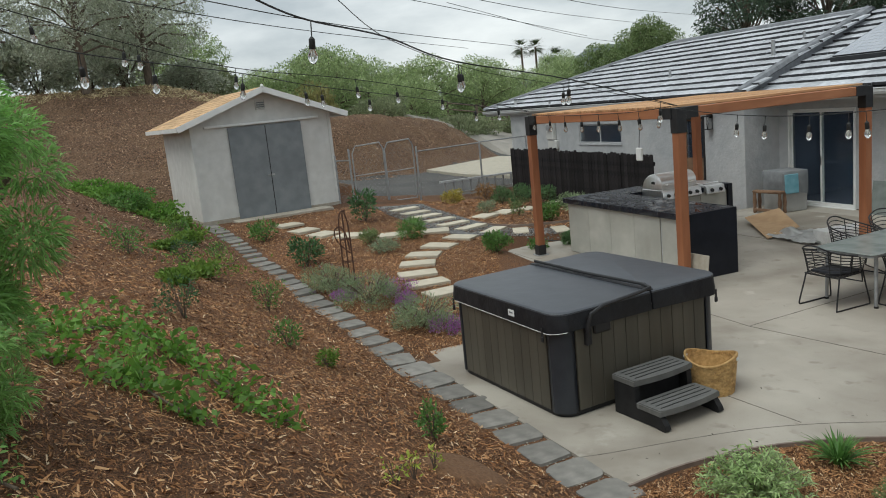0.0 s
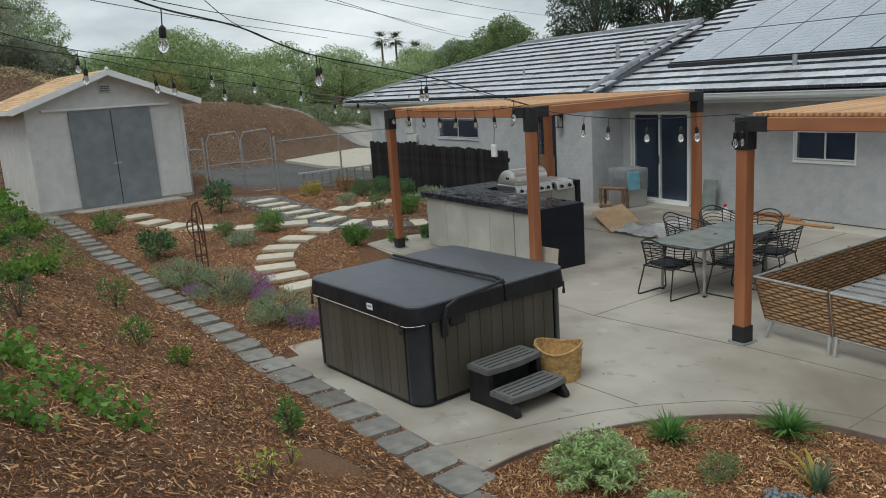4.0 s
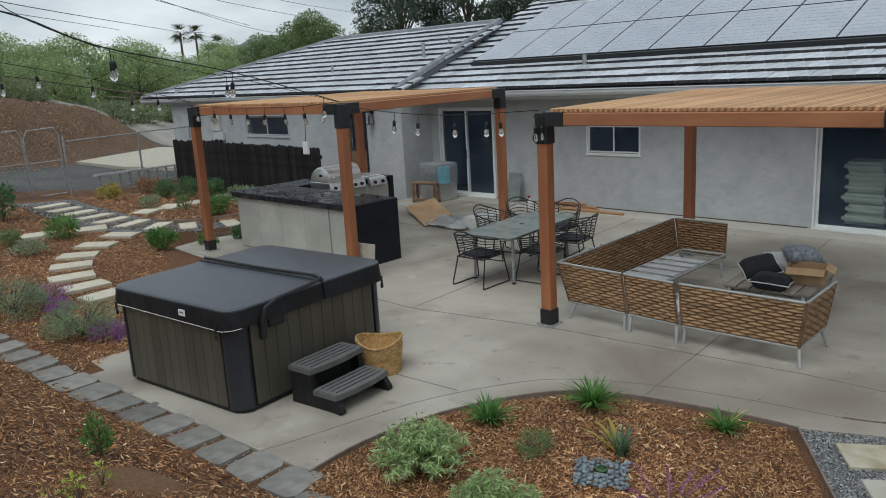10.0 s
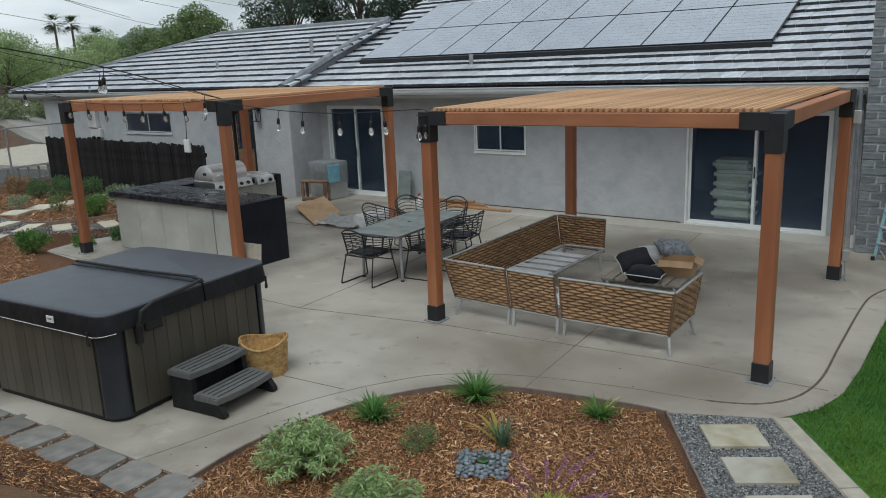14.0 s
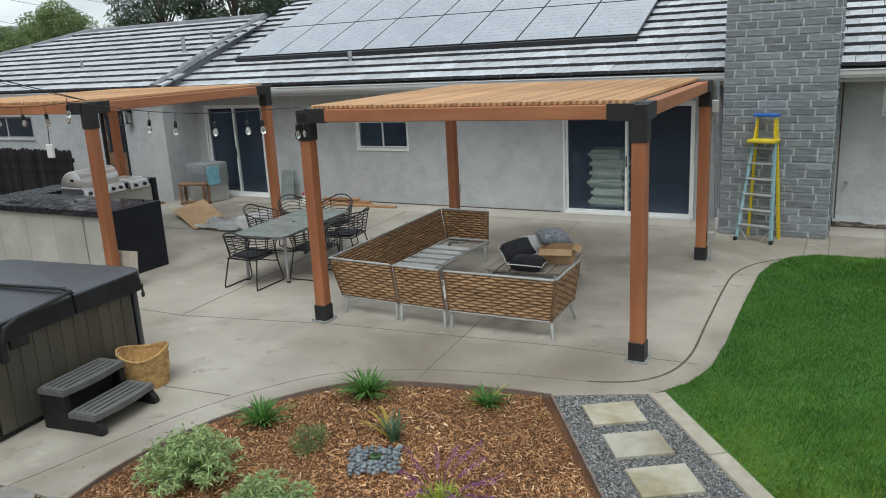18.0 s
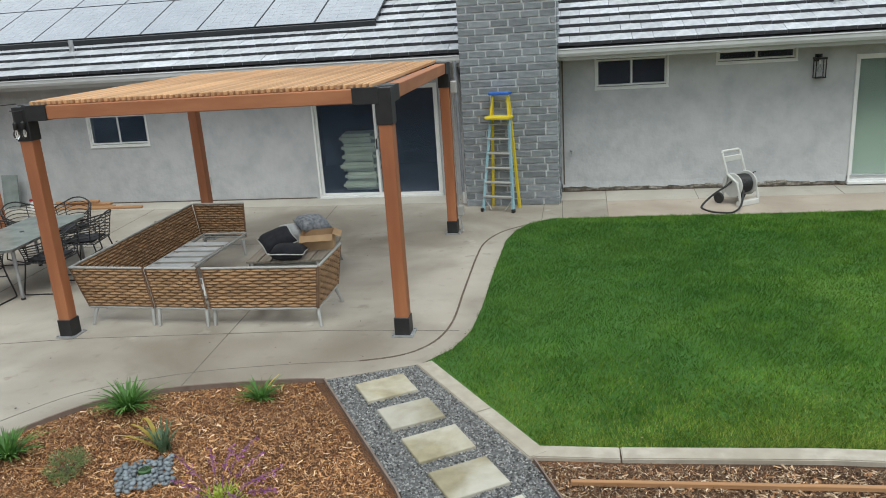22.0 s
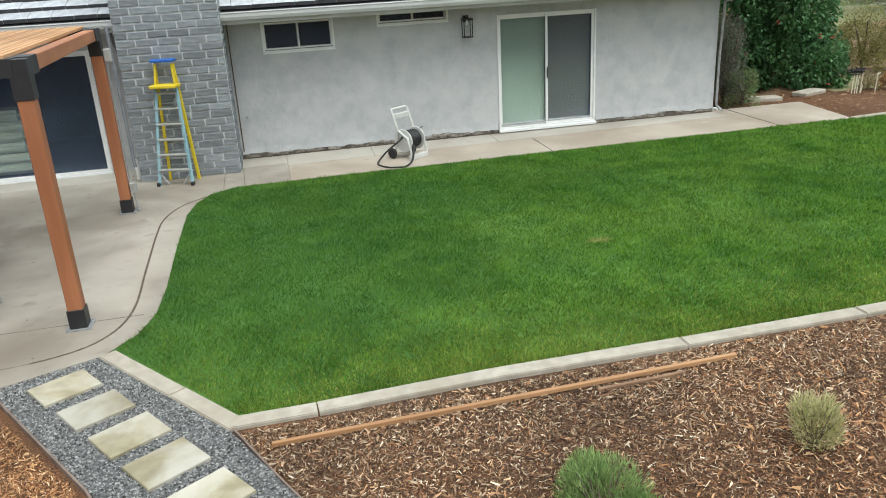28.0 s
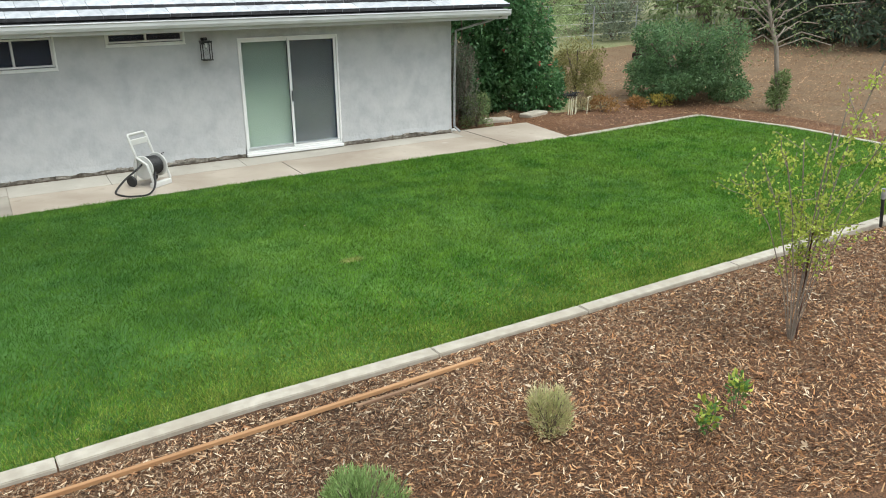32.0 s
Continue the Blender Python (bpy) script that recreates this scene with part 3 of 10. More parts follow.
blotchy(M["patio"], ((-2.2, 6.95, 1.7, 0.7, DAMP, 0.5), (-1.6, 9.6, 1.0, 1.3, PALE, 0.30), (-0.85, 8.6, 0.5, 1.6, PALE, 0.45), (-3.2, 12.3, 3.0, 0.9, DAMP, 0.40), (-6.6, 8.0, 2.4, 1.3, PALE, 0.40), (-6.2, 6.1, 1.6, 0.6, PALE, 0.25), (-3.6, 9.2, 1.6, 1.2, DAMP, 0.55), (-4.4, 6.9, 1.3, 0.5, DAMP, 0.3)))


# ---- building helpers ----
def bbox(bm, cx, cy, cz, sx, sy, sz, rz=0.0, rx=0.0, ry=0.0, bevel=0.0):
    """A box by centre and size, turned, with softened edges if asked."""
    m = pose(cx, cy, cz, rx, ry, rz) @ Matrix.Diagonal((sx, sy, sz, 1))
    r = bmesh.ops.create_cube(bm, size=1.0, matrix=m)
    if bevel:
        es = list({e for v in r["verts"] for e in v.link_edges})
        bmesh.ops.bevel(bm, geom=es, offset=bevel, segments=1, affect="EDGES")
    return bm


def rod(bm, a, b, r0, r1=None, seg=8):
    a, b = Vector(a), Vector(b)
    d = b - a
    q = d.to_track_quat("Z", "Y").to_matrix().to_4x4()
    bmesh.ops.create_cone(bm, cap_ends=True, segments=seg, radius1=r0, radius2=r0 if r1 is None else r1, depth=d.length,
                          matrix=Matrix.Translation((a + b) / 2) @ q)
    return bm


def tube(bm, pts, r, seg=6):
    """A bent round bar through points."""
    pts = [Vector(p) for p in pts]
    rings = []
    for i, p in enumerate(pts):
        d = (pts[min(i + 1, len(pts) - 1)] - pts[max(i - 1, 0)]).normalized()
        u = d.orthogonal().normalized() if not rings else (u - d * u.dot(d)).normalized()
        v = d.cross(u)
        rings.append([bm.verts.new(p + r * (math.cos(2 * math.pi * k / seg) * u + math.sin(2 * math.pi * k / seg) * v)) for k in range(seg)])
    for a, b in zip(rings, rings[1:]):
        for k in range(seg):
            bm.faces.new((a[k], a[(k + 1) % seg], b[(k + 1) % seg], b[k]))
    bm.faces.new(rings[0][::-1])
    bm.faces.new(rings[-1])
    return bm


def lathe(bm, prof, cx=0, cy=0, seg=20):
    """A turned shape from (radius, z) pairs."""
    rings = [[bm.verts.new((cx + r * math.cos(2 * math.pi * k / seg), cy + r * math.sin(2 * math.pi * k / seg), z)) for k in range(seg)] for r, z in prof]
    for a, b in zip(rings, rings[1:]):
        for k in range(seg):
            bm.faces.new((a[k], a[(k + 1) % seg], b[(k + 1) % seg], b[k]))
    if prof[0][0] > 1e-4:
        bm.faces.new(rings[0][::-1])
    if prof[-1][0] > 1e-4:
        bm.faces.new(rings[-1])
    return bm


def prism(bm, pts, z0, z1):
    """A slab from a plan outline (counter-clockwise), z0 to z1."""
    lo = [bm.verts.new((x, y, z0)) for x, y in pts]
    hi = [bm.verts.new((x, y, z1)) for x, y in pts]
    n = len(pts)
    bm.faces.new(hi)
    bm.faces.new(lo[::-1])
    for i in range(n):
        bm.faces.new((lo[i], lo[(i + 1) % n], hi[(i + 1) % n], hi[i]))
    return bm


def part(name, bm, material, parent=None, label="", smooth=False):
    """Links a bmesh as one mesh object under a thing or part."""
    me = bpy.data.meshes.new(name)
    bmesh.ops.recalc_face_normals(bm, faces=bm.faces)
    bm.to_mesh(me)
    bm.free()
    me.materials.append(M[material] if isinstance(material, str) else material)
    if smooth:
        me.shade_smooth()
        if smooth != "all":
            me.set_sharp_from_angle(angle=radians(40))
    ob = new(name, me)
    if parent:
        ob.parent = parent
    if label:
        ob["label"] = label
    return ob


def raw(name, verts, faces, material, parent=None, label="", smooth=False):
    me = bpy.data.meshes.new(name)
    me.from_pydata(verts, [], faces)
    me.materials.append(M[material] if isinstance(material, str) else material)
    if smooth:
        me.shade_smooth()
    ob = new(name, me)
    if parent:
        ob.parent = parent
    if label:
        ob["label"] = label
    return ob


def soup(name, verts, size, material, parent=None):
    """Many loose faces of `size` corners each, from an (n*size, 3) array."""
    me = bpy.data.meshes.new(name)
    n = len(verts) // size
    me.vertices.add(n * size)
    me.vertices.foreach_set("co", np.asarray(verts, np.float32).ravel())
    me.loops.add(n * size)
    me.loops.foreach_set("vertex_index", np.arange(n * size, dtype=np.int32))
    me.polygons.add(n)
    me.polygons.foreach_set("loop_start", np.arange(0, n * size, size, dtype=np.int32))
    me.update(calc_edges=True)
    me.validate()
    me.materials.append(M[material] if isinstance(material, str) else material)
    ob = new(name, me)
    if parent:
        ob.parent = parent
    return ob


def thing(name, label, category, group="", x=0, y=0, z=0, rz=0):
    ob = new(name)
    ob.empty_display_size = 0.1
    ob.matrix_basis = pose(x, y, z, 0, 0, rz)
    return tagged(ob, label, category, group)


def struct(ob, label="", category=""):
    return tagged(ob, label, category, "", "structure")


def share(name, me, m, parent):
    ob = new(name, me)
    ob.parent = parent
    ob.matrix_basis = m
    return ob


def sm(a, b, v):
    t = np.clip((v - a) / (b - a), 0, 1)
    return t * t * (3 - 2 * t)

# ---- ground ----
def stone_line(x):
    return 3.0 + 0.082 * (x + 7.5)


def hill_toe(y):
    return np.interp(y, (5, 9, 11, 13.4, 17, 19), (-32.2, -32.8, -33.0, -34.2, -36.0, -36.8))


def ground(x, y):
    """Height of the ground: level yard, rise towards the shed, bank behind the camera, hill past the drive."""
    x, y = np.asarray(x, float), np.asarray(y, float)
    d = np.maximum(0, -7 - x)
    z = np.minimum(0.022 * d + 0.0016 * d * d, 0.50) * (1 - sm(6, 11, y))
    toe = np.where(x < -4.2, stone_line(x) - 0.25, 3.02)
    toe = np.where(x > 2, 3.02 - 0.12 * (x - 2), toe)
    s = np.maximum(0, toe - y)
    z = z + 0.47 * np.minimum(s, 3.4) + 0.30 * np.clip(s - 3.4, 0, 9)
    e = np.maximum(0, -24.6 - x) * (1 - sm(5.0, 7.0, y))
    z = np.maximum(z, 0.7 + 0.45 * np.minimum(e, 9.5 - 3.5 * sm(1.0, 7.0, y)) - 5 * (e <= 0))
    crest = np.interp(y, (5, 9.5, 12.1, 13.2, 14.4, 15.6, 16.6, 17.4, 18.2, 19.2, 30), (3.0, 2.95, 2.86, 2.64, 2.50, 2.32, 2.02, 1.62, 1.1, 0.1, 0.1)) * (1 - 0.5 * sm(42, 46, -x))
    z = np.maximum(z, crest * sm(0, 1, (hill_toe(y) - x) / 4.4) * sm(4.5, 7.5, y))
    h = np.maximum(0, x - 17) * 0.045 + np.maximum(0, y - 16) * 0.01
    z = z + np.minimum(h, 2.0)
    return z - 0.02


PATIO = [(-4.22, 3.38), (-4.27, 3.96), (-4.17, 4.69), (-3.86, 5.44), (-3.43, 5.97), (-2.85, 6.22), (-1.89, 6.40), (-1.53, 6.42),
         (-0.70, 6.79), (-0.45, 7.15), (-0.33, 7.6), (-0.30, 8.29), (-0.31, 9.57), (-0.29, 10.98), (-0.20, 11.5), (-0.02, 11.94), (0.37, 12.24),
         (1.2, 12.24), (1.2, 14.11), (-13.4, 14.11), (-13.4, 11.2), (-13.45, 8.6), (-13.62, 7.6), (-13.5, 7.05), (-13.1, 6.65),
         (-11.5, 6.1), (-10.2, 5.3), (-9.2, 4.5), (-8.80, 3.9), (-8.62, 3.05), (-6.5, 3.22)]


def axis(lo, hi, fine_lo, fine_hi, step):
    left = fine_lo - np.cumsum(step * 1.28 ** np.arange(60))
    right = fine_hi + np.cumsum(step * 1.28 ** np.arange(60))
    return np.concatenate([[lo], left[left > lo][::-1], np.arange(fine_lo, fine_hi, step), right[right < hi], [hi]])


gx, gy = axis(-900, 900, -36, 24, 0.3), axis(-900, 900, -12, 18, 0.3)
XX, YY = np.meshgrid(gx, gy, indexing="ij")
ZZ = ground(XX, YY)
lumps = np.array([[noise.noise((float(a) * 0.9, float(b) * 0.9, 0)) for b in gy] for a in gx])
flat = (YY > 3) & (XX > -14) & (XX < 17) & (YY < 15)
ZZ = ZZ + lumps * np.where(flat, 0.012, 0.05)
clods = np.array([[noise.noise((float(a) * 2.1, float(b) * 2.1, 5.0)) for b in gy] for a in gx])
ZZ = ZZ + clods * np.where((XX < -25) & (XX > -42) & (ZZ > 0.7), 0.20, 0)
lawn_zone = (XX > -0.6) & (XX < 16.2) & (YY > 5.62) & (YY < 12.7)
slab_zone = (XX > -13.6) & (XX < 12) & (YY > 6.7) & (YY < 40)
ZZ = np.where(lawn_zone | slab_zone, np.minimum(ZZ, -0.12), ZZ)
tub_zone = (XX > -8.4) & (XX < -4.6) & (YY > 3.6) & (YY < 7)
ZZ = np.where(tub_zone, -0.12, ZZ)
far = np.hypot(XX, YY)
ZZ = ZZ + np.where(far > 60, (far - 60) * 0.004, 0)
nx, ny = len(gx), len(gy)
idx = np.arange(nx * ny).reshape(nx, ny)
quads = np.stack([idx[:-1, :-1], idx[1:, :-1], idx[1:, 1:], idx[:-1, 1:]], -1).reshape(-1, 4)
ground_ob = raw("ground", np.stack([XX, YY, ZZ], -1).reshape(-1, 3).tolist(), quads.tolist(), "mulch", smooth=True)
struct(ground_ob, "sloping ground covered in brown bark mulch", "ground")
for extra in ("far_ground", "asphalt", "tan_soil", "weedy_soil", "hill_soil", "mulch_gap_shade"):
    ground_ob.data.materials.append(M[extra])
cx, cy = (XX[:-1, :-1] + XX[1:, 1:]) / 2, (YY[:-1, :-1] + YY[1:, 1:]) / 2
slot = np.zeros(cx.shape, np.int32)
slot[(cx < -41) | (cx > 45) | (cy > 45) | (cy < -14)] = 1
edge = -22.9 - 0.12 * (cy - 6)
slot[(cx < edge) & (cx > hill_toe(cy) - 0.3 + 0.3 * np.sin(cy * 1.1)) & (cy > 6.9) & (cy < 60)] = 2
slot[(cx < -30.4) & (cx > -60) & (cy > 18.3) & (cy < 24)] = 2
slot[(cx < -24.6) & (cx > -42) & (cy > -14) & (cy < 19.5) & (slot == 0)] = 5
# right bed: ground with chip-gap shade in its colour
slot[(cx > 1.0) & (cx < 11) & (cy > 2.4) & (cy < 5.6)] = 6
slot[(cx > 11.6) & (cx < 45) & (cy > 5.9) & (cy < 45) & ((cx > 17.5) | (cy > 15.6))] = 3
slot[(np.abs(cx - 14.4 - 0.6 * (cy - 15.6)) < 0.9 + 0.3 * np.sin(cy * 5)) & (cy > 14.9) & (cy < 16.6)] = 4
slot[(cx > 15) & (cx < 45) & (cy > 25.2) & (cy < 45)] = 4
ground_ob.data.polygons.foreach_set("material_index", slot.ravel())

bm = prism(bmesh.new(), PATIO, -0.14, 0.0)
patio = struct(part("patio", bm, "patio"), "grey concrete patio with stains and control joints", "patio")
bm = prism(bmesh.new(), [(1.204, 12.24), (11.5, 12.42), (11.75, 14.25), (9.66, 14.25), (9.66, 14.11), (1.204, 14.11)], -0.14, 0.003)
walkway = struct(part("walkway", bm, "walkway"), "pale concrete walkway along the house wall", "walkway")
bm = prism(bmesh.new(), [(1.21, 13.30), (9.66, 13.62), (9.66, 14.109), (1.21, 14.109)], -0.05, 0.008)
struct(part("walkway_strip", bm, "strip"), "paler concrete strip of the walkway along the wall", "walkway")
bm = prism(bmesh.new(), [(-13.35, 13.50), (-4.2, 13.46), (1.2, 13.47), (1.2, 14.108), (-13.35, 14.108)], -0.05, 0.005)
struct(part("patio_strip", bm, "strip"), "paler concrete strip of the patio along the wall", "patio")
# dark bar added for the shadow line where wall meets slab
bm = bbox(bmesh.new(), -8.75, 14.103, 0.012, 9.1, 0.02, 0.022)
struct(part("wall_base_gap", bm, "joint"), "dark strip painting the shadow line at the stucco wall's foot", "joint")
LAWN = [(-0.68, 6.80), (-0.445, 7.15), (-0.325, 7.6), (-0.295, 8.29), (-0.305, 9.57), (-0.285, 10.98), (-0.195, 11.5), (-0.015, 11.935), (0.373, 12.232),
        (1.2, 12.232), (11.5, 12.412), (15.7, 12.72), (16.15, 10.7), (16.05, 8.4), (15.3, 5.85), (11.2, 5.62), (8.2, 5.52), (5.6, 5.45), (4.1, 5.45), (2.5, 5.42), (1.05, 5.38), (0.47, 5.36)]

# ---- kerb, lawn edge, joints ----
def strip(bm, pts, width, z0, z1, closed=False):
    """A band of constant width along a plan line."""
    P = [Vector((x, y)) for x, y in pts]
    L, R = [], []
    for i, p in enumerate(P):
        d = (P[min(i + 1, len(P) - 1)] - P[max(i - 1, 0)]).normalized()
        nrm = Vector((-d.y, d.x)) * width / 2
        L.append(p + nrm)
        R.append(p - nrm)
    for i in range(len(P) - 1):
        vs = [bm.verts.new((q.x, q.y, z)) for z in (z0, z1) for q in (L[i], L[i + 1], R[i + 1], R[i])]
        bm.faces.new(vs[4:8])
        for k in range(4):
            bm.faces.new((vs[k], vs[(k + 1) % 4], vs[4 + (k + 1) % 4], vs[4 + k]))
    bmesh.ops.remove_doubles(bm, verts=bm.verts, dist=0.0005)
    return bm


def curve(pts, n=6):
    """A smooth line through plan points."""
    P = [np.array(p, float) for p in pts]
    P = [2 * P[0] - P[1]] + P + [2 * P[-1] - P[-2]]
    out = []
    for a, b, c, d in zip(P, P[1:], P[2:], P[3:]):
        for k in range(n):
            t = k / n
            out.append(0.5 * (2 * b + (c - a) * t + (2 * a - 5 * b + 4 * c - d) * t * t + (3 * b - a - 3 * c + d) * t ** 3))
    out.append(P[-2])
    return [tuple(p) for p in out]


kerb = struct(thing("lawn_kerb", "pale concrete kerb round the lawn edge", "kerb"), "", "")
KERB = [((-0.66, 6.80), (0.015, 5.896)), ((0.021, 5.888), (0.50, 5.247)), ((0.46, 5.30), (1.08, 5.31)), ((1.09, 5.31), (2.52, 5.39), (4.16, 5.40)), ((4.17, 5.40), (5.9, 5.43)),
        ((5.91, 5.43), (8.2, 5.50)), ((8.21, 5.50), (11.2, 5.60)), ((11.21, 5.60), (15.3, 5.82)), ((15.3, 5.82), (16.1, 8.4)), ((16.1, 8.41), (16.2, 10.7)),
        ((16.2, 10.71), (15.75, 12.76)), ((15.74, 12.76), (11.52, 12.40))]
for k, line in enumerate(KERB):
    bm = strip(bmesh.new(), list(line), 0.16, -0.14, 0.016 + 0.003 * (k % 2))
    bmesh.ops.bevel(bm, geom=[e for e in bm.edges if all(v.co.z > 0 for v in e.verts)], offset=0.008, segments=2, affect="EDGES")
    part("kerb_stone", bm, "kerb", kerb)

bm = prism(bmesh.new(), LAWN[::-1], -0.12, 0.0)
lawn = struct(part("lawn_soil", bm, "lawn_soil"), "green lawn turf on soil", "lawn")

bm = bmesh.new()
border = curve([(-0.08, 11.84), (-0.40, 11.45), (-0.58, 10.9), (-0.61, 10.2), (-0.585, 8.9), (-0.57, 7.75), (-0.76, 7.15), (-1.2, 6.87), (-2.04, 6.73), (-2.95, 6.50), (-3.72, 6.10), (-4.12, 5.60), (-4.44, 4.95), (-4.62, 4.3), (-4.76, 3.63), (-4.85, 3.30)])
strip(bm, border[:44], 0.024, -0.02, 0.003)
struct(part("border_joint", bm, "joint"), "dark dirt-filled border joint beside the lawn", "joint")
bm = bmesh.new()
strip(bm, border[43:], 0.009, -0.02, 0.002)
for a, b in (((-2.86, 6.25), (-3.02, 8.2)), ((-3.02, 8.2), (-3.6, 13.4)), ((-3.6, 13.4), (-3.42, 14.1)), ((-0.45, 7.61), (-1.9, 7.59)), ((-1.9, 7.59), (-4.63, 7.31)), ((-4.63, 7.31), (-6.7, 6.9)),
             ((-6.7, 6.9), (-13.3, 6.95)), ((-4.35, 5.28), (-5.35, 5.18)), ((-5.35, 5.18), (-8.7, 5.0)), ((-6.7, 6.9), (-7.3, 14.1)), ((-3.6, 11.0), (-13.4, 10.8))):
    strip(bm, [a, b], 0.009, -0.02, 0.003)
joints = struct(part("patio_joint", bm, "joint_faint"), "faint worn joints in the concrete patio", "joint")
bm = bmesh.new()
for x, a, b in ((2.7, 13.32, 14.08), (4.98, 13.45, 14.1), (5.6, 12.3, 13.4), (10.0, 12.40, 14.2)):
    strip(bm, [(x, a), (x + 0.02, b)], 0.008, -0.02, 0.011)
strip(bm, [(0.49, 12.24), (0.46, 13.35)], 0.010, -0.02, 0.009)
strip(bm, [(0.17, 12.15), (0.16, 13.33)], 0.008, -0.02, 0.009)
struct(part("walkway_joint", bm, "joint_faint"), "dark joints across the walkway slabs", "joint")


# ---- house ----
def wall_y(name, x0, x1, z0, z1, y, thick, holes, material="stucco"):
    """A wall facing -y with openings cut right through it: holes are (x0, x1, z0, z1)."""
    xs = sorted({x0, x1, *[h[0] for h in holes], *[h[1] for h in holes]})
    zs = sorted({z0, z1, *[h[2] for h in holes], *[h[3] for h in holes]})
    bm = bmesh.new()
    inside = lambda a, c: any(h[0] < a < h[1] and h[2] < c < h[3] for h in holes)
    solid = {(i, k) for i in range(len(xs) - 1) for k in range(len(zs) - 1) if not inside((xs[i] + xs[i + 1]) / 2, (zs[k] + zs[k + 1]) / 2)}
    def quad(*p):
        bm.faces.new([bm.verts.new(q) for q in p])
    for i, k in solid:
        a, b, c, d = xs[i], xs[i + 1], zs[k], zs[k + 1]
        quad((a, y, c), (b, y, c), (b, y, d), (a, y, d))
        quad((a, y + thick, c), (a, y + thick, d), (b, y + thick, d), (b, y + thick, c))
        if (i - 1, k) not in solid: quad((a, y, c), (a, y, d), (a, y + thick, d), (a, y + thick, c))
        if (i + 1, k) not in solid: quad((b, y, c), (b, y + thick, c), (b, y + thick, d), (b, y, d))
        if (i, k - 1) not in solid: quad((a, y, c), (a, y + thick, c), (b, y + thick, c), (b, y, c))
        if (i, k + 1) not in solid: quad((a, y, d), (b, y, d), (b, y + thick, d), (a, y + thick, d))
    bmesh.ops.remove_doubles(bm, verts=bm.verts, dist=0.001)
    return struct(part(name, bm, material), "grey textured stucco house wall", "wall")


WY = 14.11
H_DOOR1, H_WIN1, H_DOOR2 = (-13.12, -11.33, 0.02, 2.14), (-8.77, -7.49, 1.145, 1.79), (-4.13, -1.74, 0.0, 2.06)
H_WIN2, H_WIN3, H_DOOR3 = (1.03, 2.26, 1.80, 2.34), (3.02, 4.30, 2.12, 2.37), (5.20, 7.12, 0.07, 2.16)
wall_y("wall_main_left", -13.4, 0.0, -0.1, 2.75, WY, 0.2, [H_DOOR1, H_WIN1, H_DOOR2])
wall_y("wall_main_right", 0.0, 9.66, 0.16, 2.75, WY, 0.2, [H_WIN2, H_WIN3, (H_DOOR3[0], H_DOOR3[1], 0.17, H_DOOR3[3])])
H_WIN4, H_DOOR4 = (-20.42, -18.15, 1.41, 2.04), (-15.55, -14.72, 0.06, 2.12)
wall_y("wall_wing", -25.0, -13.4, -0.1, 2.64, 13.1, 0.2, [H_WIN4, H_DOOR4])
bm = bbox(bmesh.new(), -13.5, 13.705, 1.25, 0.2, 0.81, 2.7)
struct(part("wall_return", bm, "stucco"), "grey stucco return wall beside the sliding door", "wall")
bm = bbox(bmesh.new(), 9.56, 18.8, 1.4, 0.2, 8.9, 2.6)
struct(part("wall_east", bm, "stucco"), "grey stucco end wall of the house", "wall")
bm = bbox(bmesh.new(), -24.9, 18.2, 1.4, 0.2, 9.8, 3.0)
struct(part("wall_west", bm, "stucco"), "grey stucco end wall of the wing", "wall")
bm = bbox(bmesh.new(), -7.7, 23.3, 1.4, 34.7, 0.2, 2.8)
struct(part("wall_back", bm, "stucco"), "plain grey stucco rear wall of the house", "wall")
# crumbling footing along the right wall: bare core, ragged foot of the stucco coat, loose flakes
def ragged(x):
    return 0.085 + 0.035 * noise.noise((x * 1.1, 5, 0)) + 0.030 * noise.noise((x * 5.3, 2, 0)) + 0.012 * noise.noise((x * 17, 9, 0))


footing = struct(thing("wall_footing", "crumbling bare footing under the stucco wall", "footing"))
rng_f = random.Random(4)
